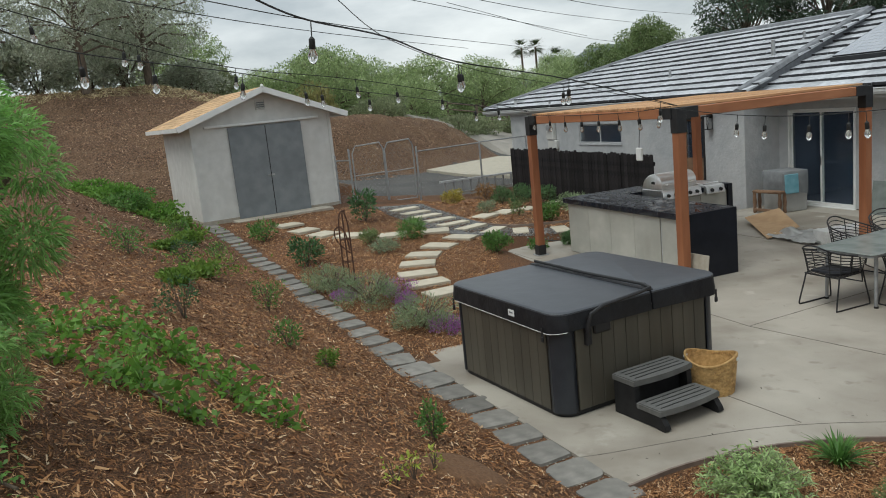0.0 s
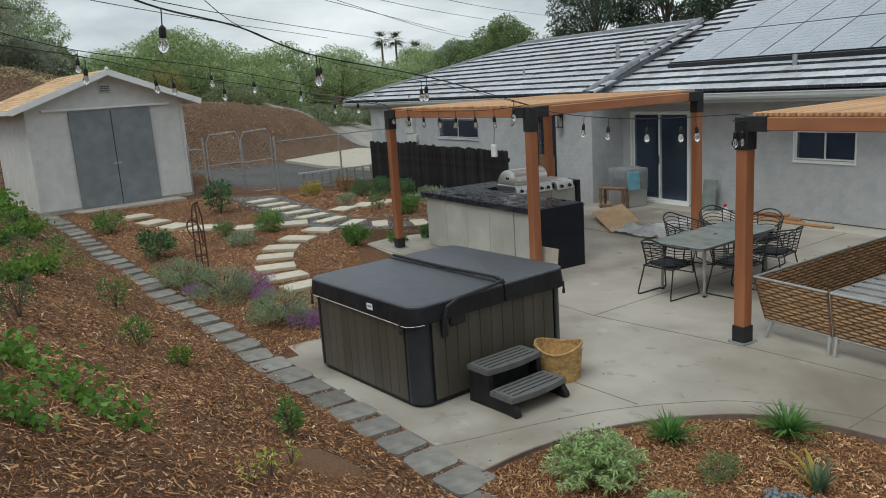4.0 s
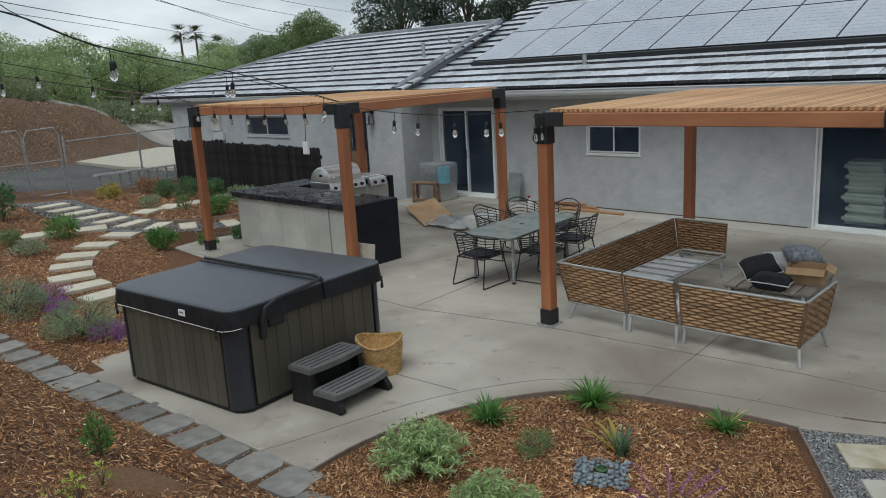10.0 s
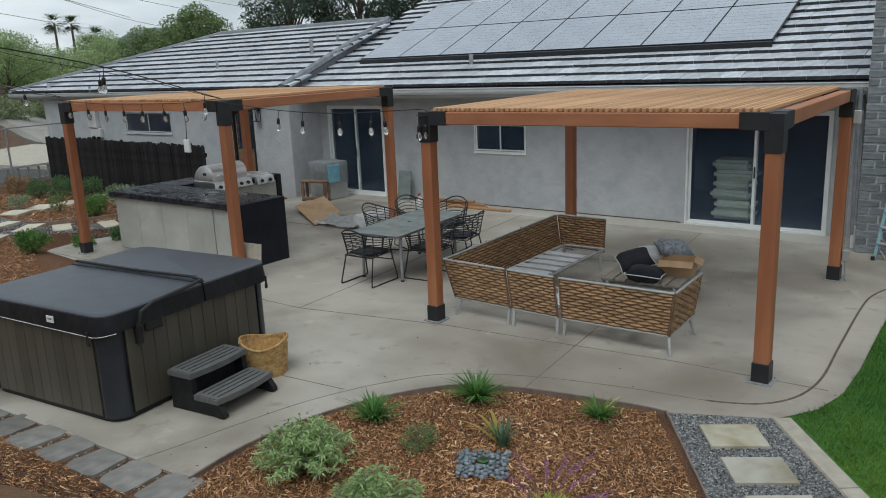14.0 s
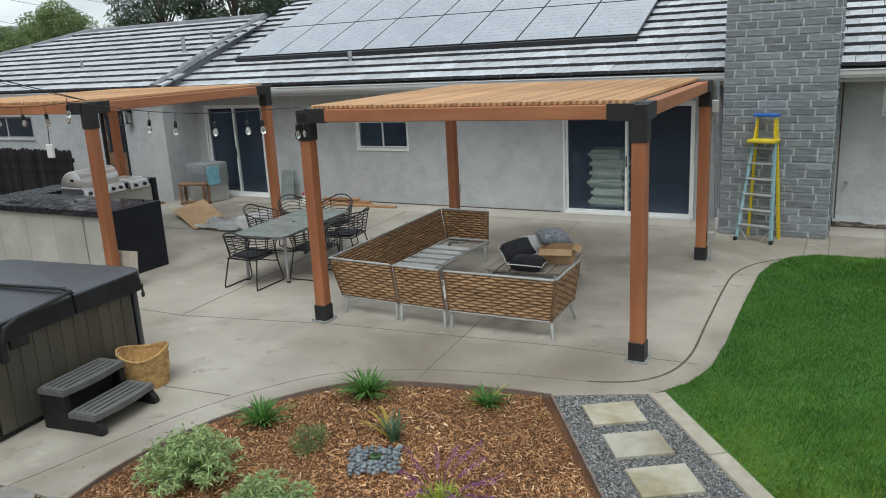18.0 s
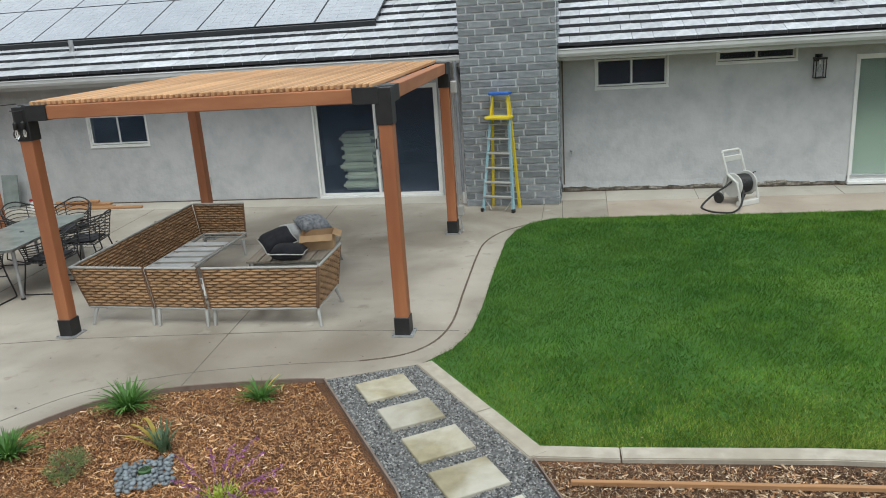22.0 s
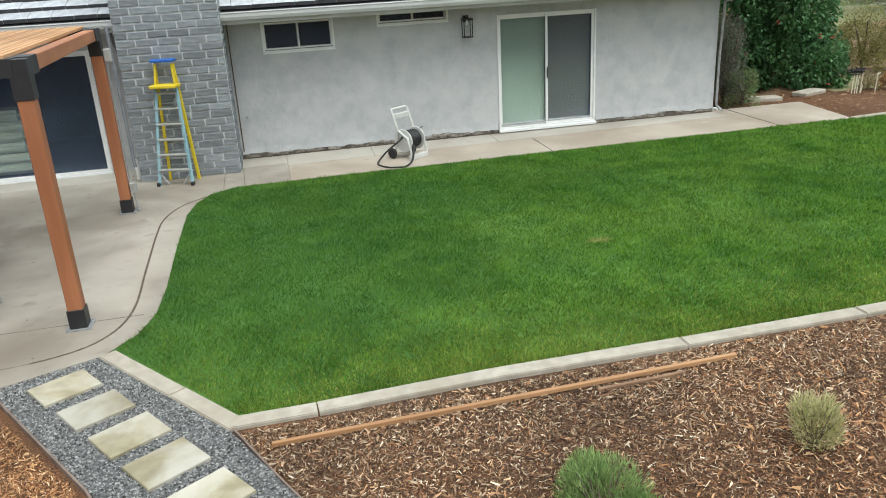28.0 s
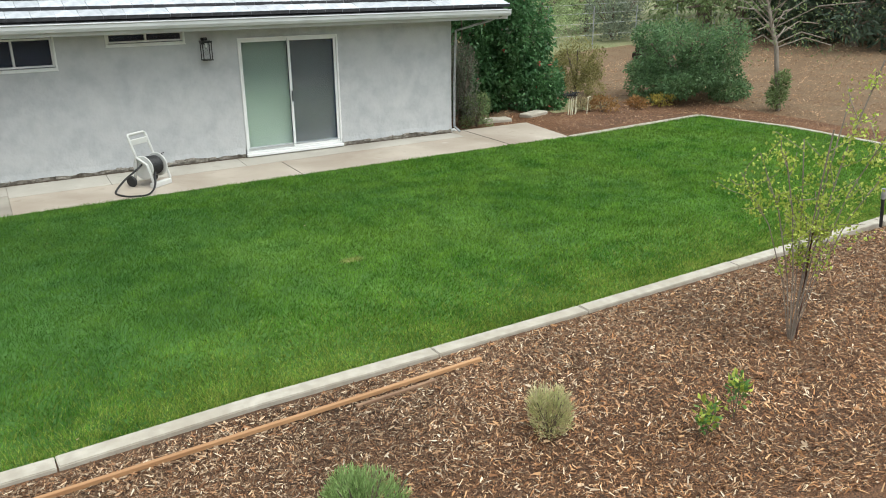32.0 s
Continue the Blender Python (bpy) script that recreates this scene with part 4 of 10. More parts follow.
for x0, x1 in ((0.45, 5.18), (7.14, 9.66)):
    core = bmesh.new()
    n = int((x1 - x0) / 0.05)
    xs = [x0 + (x1 - x0) * i / n for i in range(n + 1)]
    prev = None
    for x in xs:
        out = WY + 0.012 + 0.012 * noise.noise((x * 6, 1, 3))
        cur = [core.verts.new(p) for p in ((x, out + 0.02, 0.0), (x, out + 0.004 * noise.noise((x * 30, 0, 0)), 0.03), (x, out, 0.10), (x, WY + 0.03, 0.19))]
        if prev:
            for k in range(3):
                core.faces.new((prev[k], cur[k], cur[k + 1], prev[k + 1]))
        prev = cur
    part("core", core, "stucco_base", footing)
    coat = bmesh.new()
    prev = None
    for x in xs:
        z = ragged(x)
        bulge = 0.012 * max(0, noise.noise((x * 3.1, 4, 1)))
        cur = [coat.verts.new(p) for p in ((x, WY + 0.02, z + 0.012), (x, WY - 0.012 - bulge, z), (x, WY - 0.006 - bulge * 0.4, z + 0.05), (x, WY + 0.004, 0.22))]
        if prev:
            for k in range(3):
                coat.faces.new((prev[k], cur[k], cur[k + 1], prev[k + 1]))
        prev = cur
    part("broken_coat", coat, "stucco", footing)
    for i in range(int((x1 - x0) * 5)):
        x = rng_f.uniform(x0 + 0.1, x1 - 0.1)
        b = bbox(bmesh.new(), 0, 0, 0, rng_f.uniform(0.05, 0.18), 0.02, rng_f.uniform(0.02, 0.05), bevel=0.004)
        for v in b.verts:
            v.co += Vector([rng_f.uniform(-0.01, 0.01) for _ in range(3)])
        part("flake", b, "stucco_base", footing).matrix_basis = pose(x, WY - 0.004, ragged(x) - rng_f.uniform(0.0, 0.03), rng_f.uniform(-15, 25), rng_f.uniform(-8, 8), 0)
    # dark bar for the crack and the shade under the overhanging coat
    part("base_gap", bbox(bmesh.new(), (x0 + x1) / 2, WY + 0.01, 0.014, x1 - x0, 0.03, 0.012), "joint", footing)
# unseen rooms behind the panes, coloured dark in place of real shade
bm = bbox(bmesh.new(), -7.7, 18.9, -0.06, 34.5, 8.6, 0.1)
struct(part("floor", bm, "painted_dim_room"), "interior floor of the house, painted dim", "floor")
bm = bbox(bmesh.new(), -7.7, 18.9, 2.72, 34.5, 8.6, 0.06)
struct(part("ceiling", bm, "painted_dim_room"), "interior ceiling of the house, painted dim", "ceiling")
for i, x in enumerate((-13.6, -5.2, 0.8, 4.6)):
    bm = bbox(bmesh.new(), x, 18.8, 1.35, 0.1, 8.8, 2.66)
    struct(part("wall_inner_%d" % (i + 1), bm, "painted_dim_room"), "interior partition wall, painted dim", "wall")
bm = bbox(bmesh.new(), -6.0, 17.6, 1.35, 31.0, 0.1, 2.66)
struct(part("wall_inner_5", bm, "painted_dim_room"), "interior partition wall, painted dim", "wall")


def pane(name, x0, x1, z0, z1, y, parent, material="glass", label=""):
    ob = part(name, bbox(bmesh.new(), (x0 + x1) / 2, y, (z0 + z1) / 2, x1 - x0, 0.006, z1 - z0), material, parent, label)
    if material == "glass":
        ob.visible_shadow = False
    return ob


def framed(bm, x0, x1, z0, z1, y, w, d):
    """A rectangular frame of bars, w wide and d deep."""
    for cx_, cz_, sx_, sz_ in (((x0 + x1) / 2, z0 + w / 2, x1 - x0, w), ((x0 + x1) / 2, z1 - w / 2, x1 - x0, w),
                               (x0 + w / 2, (z0 + z1) / 2, w, z1 - z0 - 2 * w), (x1 - w / 2, (z0 + z1) / 2, w, z1 - z0 - 2 * w)):
        bbox(bm, cx_, y, cz_, sx_, d, sz_, bevel=0.004)
    return bm


def sliding_window(name, hole, label, y=WY, paint="white"):
    x0, x1, z0, z1 = hole
    w = struct(thing(name, label, "window"))
    part("window_frame", framed(bmesh.new(), x0, x1, z0, z1, y + 0.03, 0.034, 0.09), paint, w)
    xm = (x0 + x1) / 2
    for a, b, yy in ((x0 + 0.034, xm + 0.02, y + 0.03), (xm - 0.02, x1 - 0.034, y + 0.055)):
        s = part("sash", framed(bmesh.new(), a, b, z0 + 0.045, z1 - 0.045, yy, 0.03, 0.022), paint, w)
        pane("pane", a + 0.03, b - 0.03, z0 + 0.075, z1 - 0.075, yy, s)
    part("window_sill", bbox(bmesh.new(), xm, y - 0.004, z0 - 0.008, x1 - x0 + 0.01, 0.05, 0.016, bevel=0.004), paint, w)
    return w


def sliding_door(name, hole, label, y=WY, left="glass", right="glass"):
    x0, x1, z0, z1 = hole
    w = struct(thing(name, label, "door"))
    part("door_frame", framed(bmesh.new(), x0, x1, z0, z1, y + 0.03, 0.036, 0.11), "white", w)
    part("threshold", bbox(bmesh.new(), (x0 + x1) / 2, y - 0.03, z0 - 0.02, x1 - x0 + 0.02, 0.10, 0.05, bevel=0.006), "white", w)
    xm = (x0 + x1) / 2
    for nm, a, b, yy in (("fixed_panel", x0 + 0.036, xm + 0.03, y + 0.055), ("sliding_panel", xm - 0.03, x1 - 0.036, y + 0.02)):
        s = part(nm, framed(bmesh.new(), a, b, z0 + 0.036, z1 - 0.036, yy, 0.045, 0.03), "white", w)
        pane("pane", a + 0.045, b - 0.045, z0 + 0.08, z1 - 0.08, yy, s)
    h = bmesh.new()
    bbox(h, xm + 0.0, y - 0.012, z0 + 1.0, 0.022, 0.03, 0.2, bevel=0.005)
    part("door_handle", h, "black_metal", w, "black pull handle")
    return w


sliding_window("window_1", H_WIN1, "small white-framed sliding window in the stucco wall")
sliding_window("window_2", H_WIN2, "white-framed high sliding window under the eave")
sliding_window("window_3", H_WIN3, "short white-framed clerestory window under the eave")
sliding_window("window_4", H_WIN4, "grey-framed sliding window in the wing wall", 13.1, "stucco")
sliding_door("door_1", H_DOOR1, "white-framed sliding glass patio door, closed")
sliding_door("door_2", H_DOOR2, "wide white-framed sliding glass patio door, closed")
d3 = sliding_door("door_3", H_DOOR3, "white-framed sliding door with pale green blind behind")
pane("blind", H_DOOR3[0] + 0.08, 6.15, H_DOOR3[2] + 0.08, H_DOOR3[3] - 0.08, WY + 0.13, d3, "blind", "pale green roller blind")
pane("insect_screen", 6.2, H_DOOR3[1] - 0.07, H_DOOR3[2] + 0.09, H_DOOR3[3] - 0.09, WY + 0.12, d3, "screen", "dark insect screen")
d4 = struct(thing("door_4", "dark wooden back door with small glass panes", "door"))
x0, x1, z0, z1 = H_DOOR4
part("door_frame", framed(bmesh.new(), x0, x1, z0, z1, 13.14, 0.06, 0.12), "black_metal", d4)
part("door_leaf", bbox(bmesh.new(), (x0 + x1) / 2, 13.17, 0.6, x1 - x0 - 0.12, 0.04, 0.95), "old_wood", d4)
for i in range(3):
    for k in range(3):
        a, c = x0 + 0.09 + i * 0.22, 1.12 + k * 0.31
        pane("pane", a, a + 0.19, c, c + 0.27, 13.16, d4)
part("muntin", framed(bmesh.new(), x0 + 0.06, x1 - 0.06, 1.08, 2.05, 13.17, 0.03, 0.04), "old_wood", d4)

# bedding stack and a covered chair seen through the wide patio door
bed = thing("bedding_stack", "stack of pale green folded bedding behind the door", "bedding")
for i in range(6):
    b = bbox(bmesh.new(), -3.46 + 0.03 * math.sin(i * 2.1), 14.85, 0.12 + i * 0.185, 0.74 - 0.05 * (i % 2), 0.5, 0.178, rx=2 * math.sin(i * 1.7))
    bmesh.ops.bevel(b, geom=b.edges[:], offset=0.06, segments=2, affect="EDGES")
    part("folded_quilt", b, "cloth_roll", bed, smooth=True)

# roofs: flat concrete tiles in courses
def tile_mesh(name, w, l, t):
    me = bpy.data.meshes.new(name)
    g = 0.006
    x0, x1 = g / 2, w - g / 2
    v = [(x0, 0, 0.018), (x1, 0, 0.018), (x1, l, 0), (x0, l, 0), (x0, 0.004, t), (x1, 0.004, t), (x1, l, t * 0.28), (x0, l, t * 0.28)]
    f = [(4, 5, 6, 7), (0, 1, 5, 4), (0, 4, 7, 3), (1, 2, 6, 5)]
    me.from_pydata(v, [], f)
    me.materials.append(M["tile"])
    me.materials.append(M["underlay_and_edge_shade"])
    # front face painted dark for the shadow line between courses
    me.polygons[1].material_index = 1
    return me, np.array(v), f


def slope_matrix(x, y, z, slope):
    return pose(x, y, z, math.degrees(math.atan(slope)))


def tiled_roof(name, label, eave, x_lo, x_hi, rows, slope, keep, skip=lambda x, r: False):
    """Courses of tiles from the eave up: x_lo and x_hi give the ends of each course. keep picks the separate tiles."""
    y0, z0 = eave
    W, L, T = 0.335, 0.36, 0.078
    roof = struct(thing(name, label, "roof"))
    ca = 1 / math.hypot(1, slope)
    top = rows * L * ca
    deck = bmesh.new()
    a, b, c, d = (x_lo(0), y0 + 0.02, z0 - 0.01), (x_hi(0), y0 + 0.02, z0 - 0.01), (x_hi(rows), y0 + top, z0 + top * slope - 0.01), (x_lo(rows), y0 + top, z0 + top * slope - 0.01)
    lo = [deck.verts.new((p[0], p[1], p[2] - 0.08)) for p in (a, b, c, d)]
    hi = [deck.verts.new(p) for p in (a, b, c, d)]
    deck.faces.new(hi)
    deck.faces.new(lo[::-1])
    for i in range(4):
        deck.faces.new((lo[i], lo[(i + 1) % 4], hi[(i + 1) % 4], hi[i]))
    part("roof_deck", deck, "underlay_and_edge_shade", roof)
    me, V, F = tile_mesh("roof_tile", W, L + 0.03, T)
    jv, jf, jm, n = [], [], [], 0
    for r in range(rows):
        s = r * L
        yy, zz = y0 + s * ca, z0 + s * ca * slope
        x = x_lo(r) - (W / 2 if r % 2 else 0)
        while x < x_hi(r) - 0.02:
            if x + W * 0.6 > x_lo(r) and not skip(x, r):
                m = slope_matrix(x, yy, zz, slope) @ pose(0, 0, random.uniform(0, 0.006), random.uniform(-0.5, 0.5), random.uniform(-0.4, 0.4), random.uniform(-0.5, 0.5))
                if keep(x, r) and n < 300:
                    share("roof_tile", me, m, roof)
                    n += 1
                else:
                    base = len(jv)
                    jv += [tuple(m @ Vector(p)) for p in V]
                    jf += [tuple(base + i for i in q) for q in F]
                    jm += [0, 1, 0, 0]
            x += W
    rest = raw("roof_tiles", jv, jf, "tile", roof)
    rest.data.materials.append(M["underlay_and_edge_shade"])
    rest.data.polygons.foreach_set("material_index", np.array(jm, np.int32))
    rest["kind"] = "stuff"
    return roof


CH0, CH1 = -1.17, 0.43   # chimney's sides
roof_main = tiled_roof("roof_main", "main roof of flat grey concrete tiles", (13.48, 2.56), lambda r: -13.45, lambda r: 10.55, 16, 0.414,
                       lambda x, r: r < 7 and -6.5 < x < 9.5 and not (-12.3 < x < -3.0 and r > 3), lambda x, r: CH0 - 0.02 < x < CH1 - 0.32 and r < 4)
roof_wing = tiled_roof("roof_wing", "hipped wing roof of flat grey concrete tiles", (12.99, 2.61), lambda r: -26.9 + 0.54 * r, lambda r: -13.42, 12, 0.400,
                       lambda x, r: x > -20 and r < 11)
bm = bmesh.new()
raw_v = [(-13.45, 18.78, 4.76), (10.55, 18.78, 4.76), (10.55, 24, 2.6), (-13.45, 24, 2.6), (-20.4, 17.0, 4.21), (-13.45, 17.0, 4.21), (-13.45, 21.0, 2.6), (-24.0, 21.0, 2.6), (-26.9, 13.0, 2.60)]
back = raw("roof_back", raw_v, [(0, 1, 2, 3), (4, 5, 6, 7), (8, 4, 7)], "tile")
struct(back, "rear slopes of the grey tiled roof", "roof")
gable = raw("wall_gable", [(x, y, z) for x in (-13.43, -13.33) for y, z in ((13.6, 2.50), (18.75, 4.68), (23.8, 2.5))], [(0, 1, 2), (5, 4, 3), (0, 3, 4, 1), (1, 4, 5, 2), (2, 5, 3, 0)], "stucco")
struct(gable, "grey stucco gable above the wing roof", "wall")


def ridge_caps(name, a, b, label):
    r = struct(thing(name, label, "ridge"))
    a, b = Vector(a), Vector(b)
    n = max(2, int((b - a).length / 0.38))
    d = (b - a) / n
    bm = bmesh.new()
    prof = [(-0.14, -0.05), (-0.10, 0.04), (0, 0.075), (0.10, 0.04), (0.14, -0.05)]
    for z, grow in ((0, 1.0), (1.06, 0.9)):
        for x, h in prof:
            bm.verts.new((x * grow, z * d.length, h * grow))
    bm.verts.ensure_lookup_table()
    for i in range(4):
        bm.faces.new([bm.verts[k] for k in (i, i + 1, i + 6, i + 5)])
    bm.faces.new([bm.verts[k] for k in range(5)])
    first = part("ridge_tile", bm, "ridge", r)
    me = first.data
    yaw, pitch = math.degrees(math.atan2(-d.x, d.y)), math.degrees(math.atan2(d.z, math.hypot(d.x, d.y)))
    for i in range(n):
        p = a + d * i
        m = pose(p.x, p.y, p.z, pitch + 0.6, 0, yaw)
        if i == 0:
            first.matrix_basis = m
        else:
            share("ridge_tile", me, m, r)


ridge_caps("ridge_main", (-13.3, 18.72, 4.78), (10.55, 18.72, 4.78), "grey ridge cap tiles along the main roof")
ridge_caps("ridge_wing", (-20.45, 16.98, 4.24), (-13.36, 16.98, 4.24), "grey ridge cap tiles along the wing roof")
ridge_caps("hip_wing", (-26.9, 13.01, 2.67), (-20.42, 16.98, 4.25), "grey cap tiles along the hip")
ridge_caps("rake_wing", (-13.45, 12.97, 2.66), (-13.45, 16.95, 4.26), "grey cap tiles along the raised rake edge")

for nm, x0, x1, y, zt, lab in (("gutter_left", -13.35, CH0, 13.44, 2.545, "pale grey gutter and fascia along the eave"), ("gutter_right", CH1, 10.6, 13.44, 2.545, "pale grey gutter and fascia along the eave"),
                               ("gutter_wing", -26.8, -13.42, 12.97, 2.60, "pale grey gutter along the wing eave")):
    g = struct(thing(nm, lab, "gutter"))
    b = bmesh.new()
    prof = [(0, 0), (-0.10, 0.0), (-0.125, 0.05), (-0.125, 0.10), (-0.14, 0.115), (-0.12, 0.12), (-0.11, 0.105), (-0.105, 0.06), (-0.09, 0.02), (0, 0.02)]
    lo = [b.verts.new((x0, y + p, zt - 0.13 + q)) for p, q in prof]
    hi = [b.verts.new((x1, y + p, zt - 0.13 + q)) for p, q in prof]
    for i in range(len(prof) - 1):
        b.faces.new((lo[i], lo[i + 1], hi[i + 1], hi[i]))
    b.faces.new(lo)
    b.faces.new(hi[::-1])
    part("gutter_channel", b, "fascia", g)
    part("fascia_board", bbox(bmesh.new(), (x0 + x1) / 2, y + 0.022, zt - 0.10, x1 - x0, 0.035, 0.19), "fascia", g)
    part("soffit", bbox(bmesh.new(), (x0 + x1) / 2, y + 0.36, zt - 0.16, x1 - x0, 0.62, 0.02), "fascia", g)

for i, (x, y, z, h, r) in enumerate(((-14.22, 14.80, 3.34, 0.42, 0.05), (-17.3, 14.18, 3.10, 0.26, 0.035), (-14.13, 15.69, 3.70, 0.2, 0.035), (-9.0, 14.42, 2.93, 0.28, 0.045), (4.9, 14.35, 2.92, 0.32, 0.045))):
    v = thing("roof_vent", "grey metal vent pipe standing on the roof", "vent", "roof vents", x, y, z)
    part("pipe", lathe(bmesh.new(), [(r, -0.15), (r, h), (r * 0.8, h), (r * 0.8, h - 0.05)], seg=12), "galv", v, smooth=True)
    part("flashing", bbox(bmesh.new(), 0, 0, 0.02, 0.3, 0.32, 0.012, rx=22.5), "galv", v)
    part("collar", lathe(bmesh.new(), [(r * 1.7, 0.0), (r * 1.05, 0.07)], seg=12), "galv", v, smooth=True)

# solar panels in two rows
PW, PL_ = 1.19, 1.72
sl = math.degrees(math.atan(0.414))
arr = thing("solar_array", "two rows of solar panels on the roof, sky sheen painted blue-grey", "solar panels")
shared = {}
for r in range(2):
    for i in range(8):
        x = -12.42 + i * PW
        s0 = 14.68 + r * (PL_ + 0.02) * 0.924
        m = pose(x, s0, 2.56 + (s0 - 13.48) * 0.414 + 0.15, sl)
        if not shared:
            f = bmesh.new()
            for a, b, c, d in ((PW / 2, 0.010, PW - 0.006, 0.018), (PW / 2, PL_ - 0.010, PW - 0.006, 0.018)):
                bbox(f, a, b, 0, c, d, 0.04)
            for a in (0.012, PW - 0.012):
                bbox(f, a, PL_ / 2, 0, 0.018, PL_ - 0.04, 0.04)
            p = part("solar_panel", f, "solar_frame", arr)
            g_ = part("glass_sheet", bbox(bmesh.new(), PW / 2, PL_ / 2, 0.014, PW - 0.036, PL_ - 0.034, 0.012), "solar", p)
            lv = part("cell_line", bbox(bmesh.new(), 0, PL_ / 2, 0.0212, 0.006, PL_ - 0.08, 0.002), "solar_line", p)
            lh = part("cell_line", bbox(bmesh.new(), PW / 2, 0, 0.0212, PW - 0.08, 0.005, 0.002), "solar_line", p)
            lv.location.x, lh.location.y = PW / 6, PL_ / 10
            shared = dict(p=p.data, g=g_.data, v=lv.data, h=lh.data)
            p.matrix_basis = m
            first_lines = True
        else:
            p = share("solar_panel", shared["p"], m, arr)
            share("glass_sheet", shared["g"], Matrix(), p)
            first_lines = False
        for k in range(2 if first_lines else 1, 6):
            share("cell_line", shared["v"], pose(k * PW / 6, 0, 0), p)
        for k in range(2 if first_lines else 1, 10):
            share("cell_line", shared["h"], pose(0, k * PL_ / 10, 0), p)
bm = bmesh.new()
for dx in (0.0, 0.03):
    for p in ((12.99, 2.58), (16.98, 4.18), (16.98, 3.85), (12.99, 2.36)):
        bm.verts.new((-13.415 + dx, *p))
bm.verts.ensure_lookup_table()
bm.faces.new([bm.verts[i] for i in (0, 1, 2, 3)])
bm.faces.new([bm.verts[i] for i in (7, 6, 5, 4)])
for i in range(4):
    j = (i + 1) % 4
    bm.faces.new([bm.verts[k] for k in (i, 4 + i, 4 + j, j)])
struct(part("rake_board", bm, "ridge"), "grey board closing the raised rake edge", "trim")
rail = thing("solar_skirt", "black skirt rail below the solar panels", "rail")
part("rail_bar", bbox(bmesh.new(), -7.66, 14.64, 2.56 + 1.16 * 0.414 + 0.08, 9.52, 0.04, 0.16, rx=sl), "solar_frame", rail)

struct(part("chimney_gap", bbox(bmesh.new(), CH1 + 0.05, WY - 0.003, 1.25, 0.022, 0.012, 2.5), "joint"), "dark gap between the chimney and the stucco wall", "joint")
# chimney of painted bricks
chim = struct(thing("chimney", "grey painted brick chimney with raked pale joints", "chimney"))
CY = 13.17
part("core", bbox(bmesh.new(), (CH0 + CH1) / 2, CY + 0.565, 2.7, CH1 - CH0 - 0.02, 1.1, 5.44), "mortar", chim)
RH = 0.118
for row in range(46):
    z = row * RH
    x = CH0
    first = True
    while x < CH1 - 0.02:
        w = random.choice((0.30, 0.33, 0.36, 0.40, 0.29)) * (0.55 if first and row % 2 else 1)
        w = min(w, CH1 - x)
        if CH1 - x - w < 0.09:
            w = CH1 - x
        b = bbox(bmesh.new(), 0, 0.045, 0, w - 0.024, 0.09, RH - 0.024, bevel=0.008)
        for v in b.verts:
            v.co += Vector((random.uniform(-0.004, 0.004), random.uniform(-0.005, 0.004), random.uniform(-0.005, 0.005)))
        ob = part("brick", b, "brick", chim)
        ob.location = (x + w / 2, CY - 0.008, z + RH / 2)
        x += w
        first = False
    for side, xs in ((-1, CH0), (1, CH1)):
        for k in range(3):
            d0 = (0.0 if k else 0.1) + k * 0.3 + (0.08 if row % 2 else 0)
            if z < (4.4 if side == 1 else 3.2):
                b = bbox(bmesh.new(), 0, 0, 0, 0.05, 0.275, RH - 0.026, bevel=0.007)
                ob = part("brick", b, "brick", chim)
                ob.location = (xs - side * 0.012, CY + 0.16 + d0, z + RH / 2)

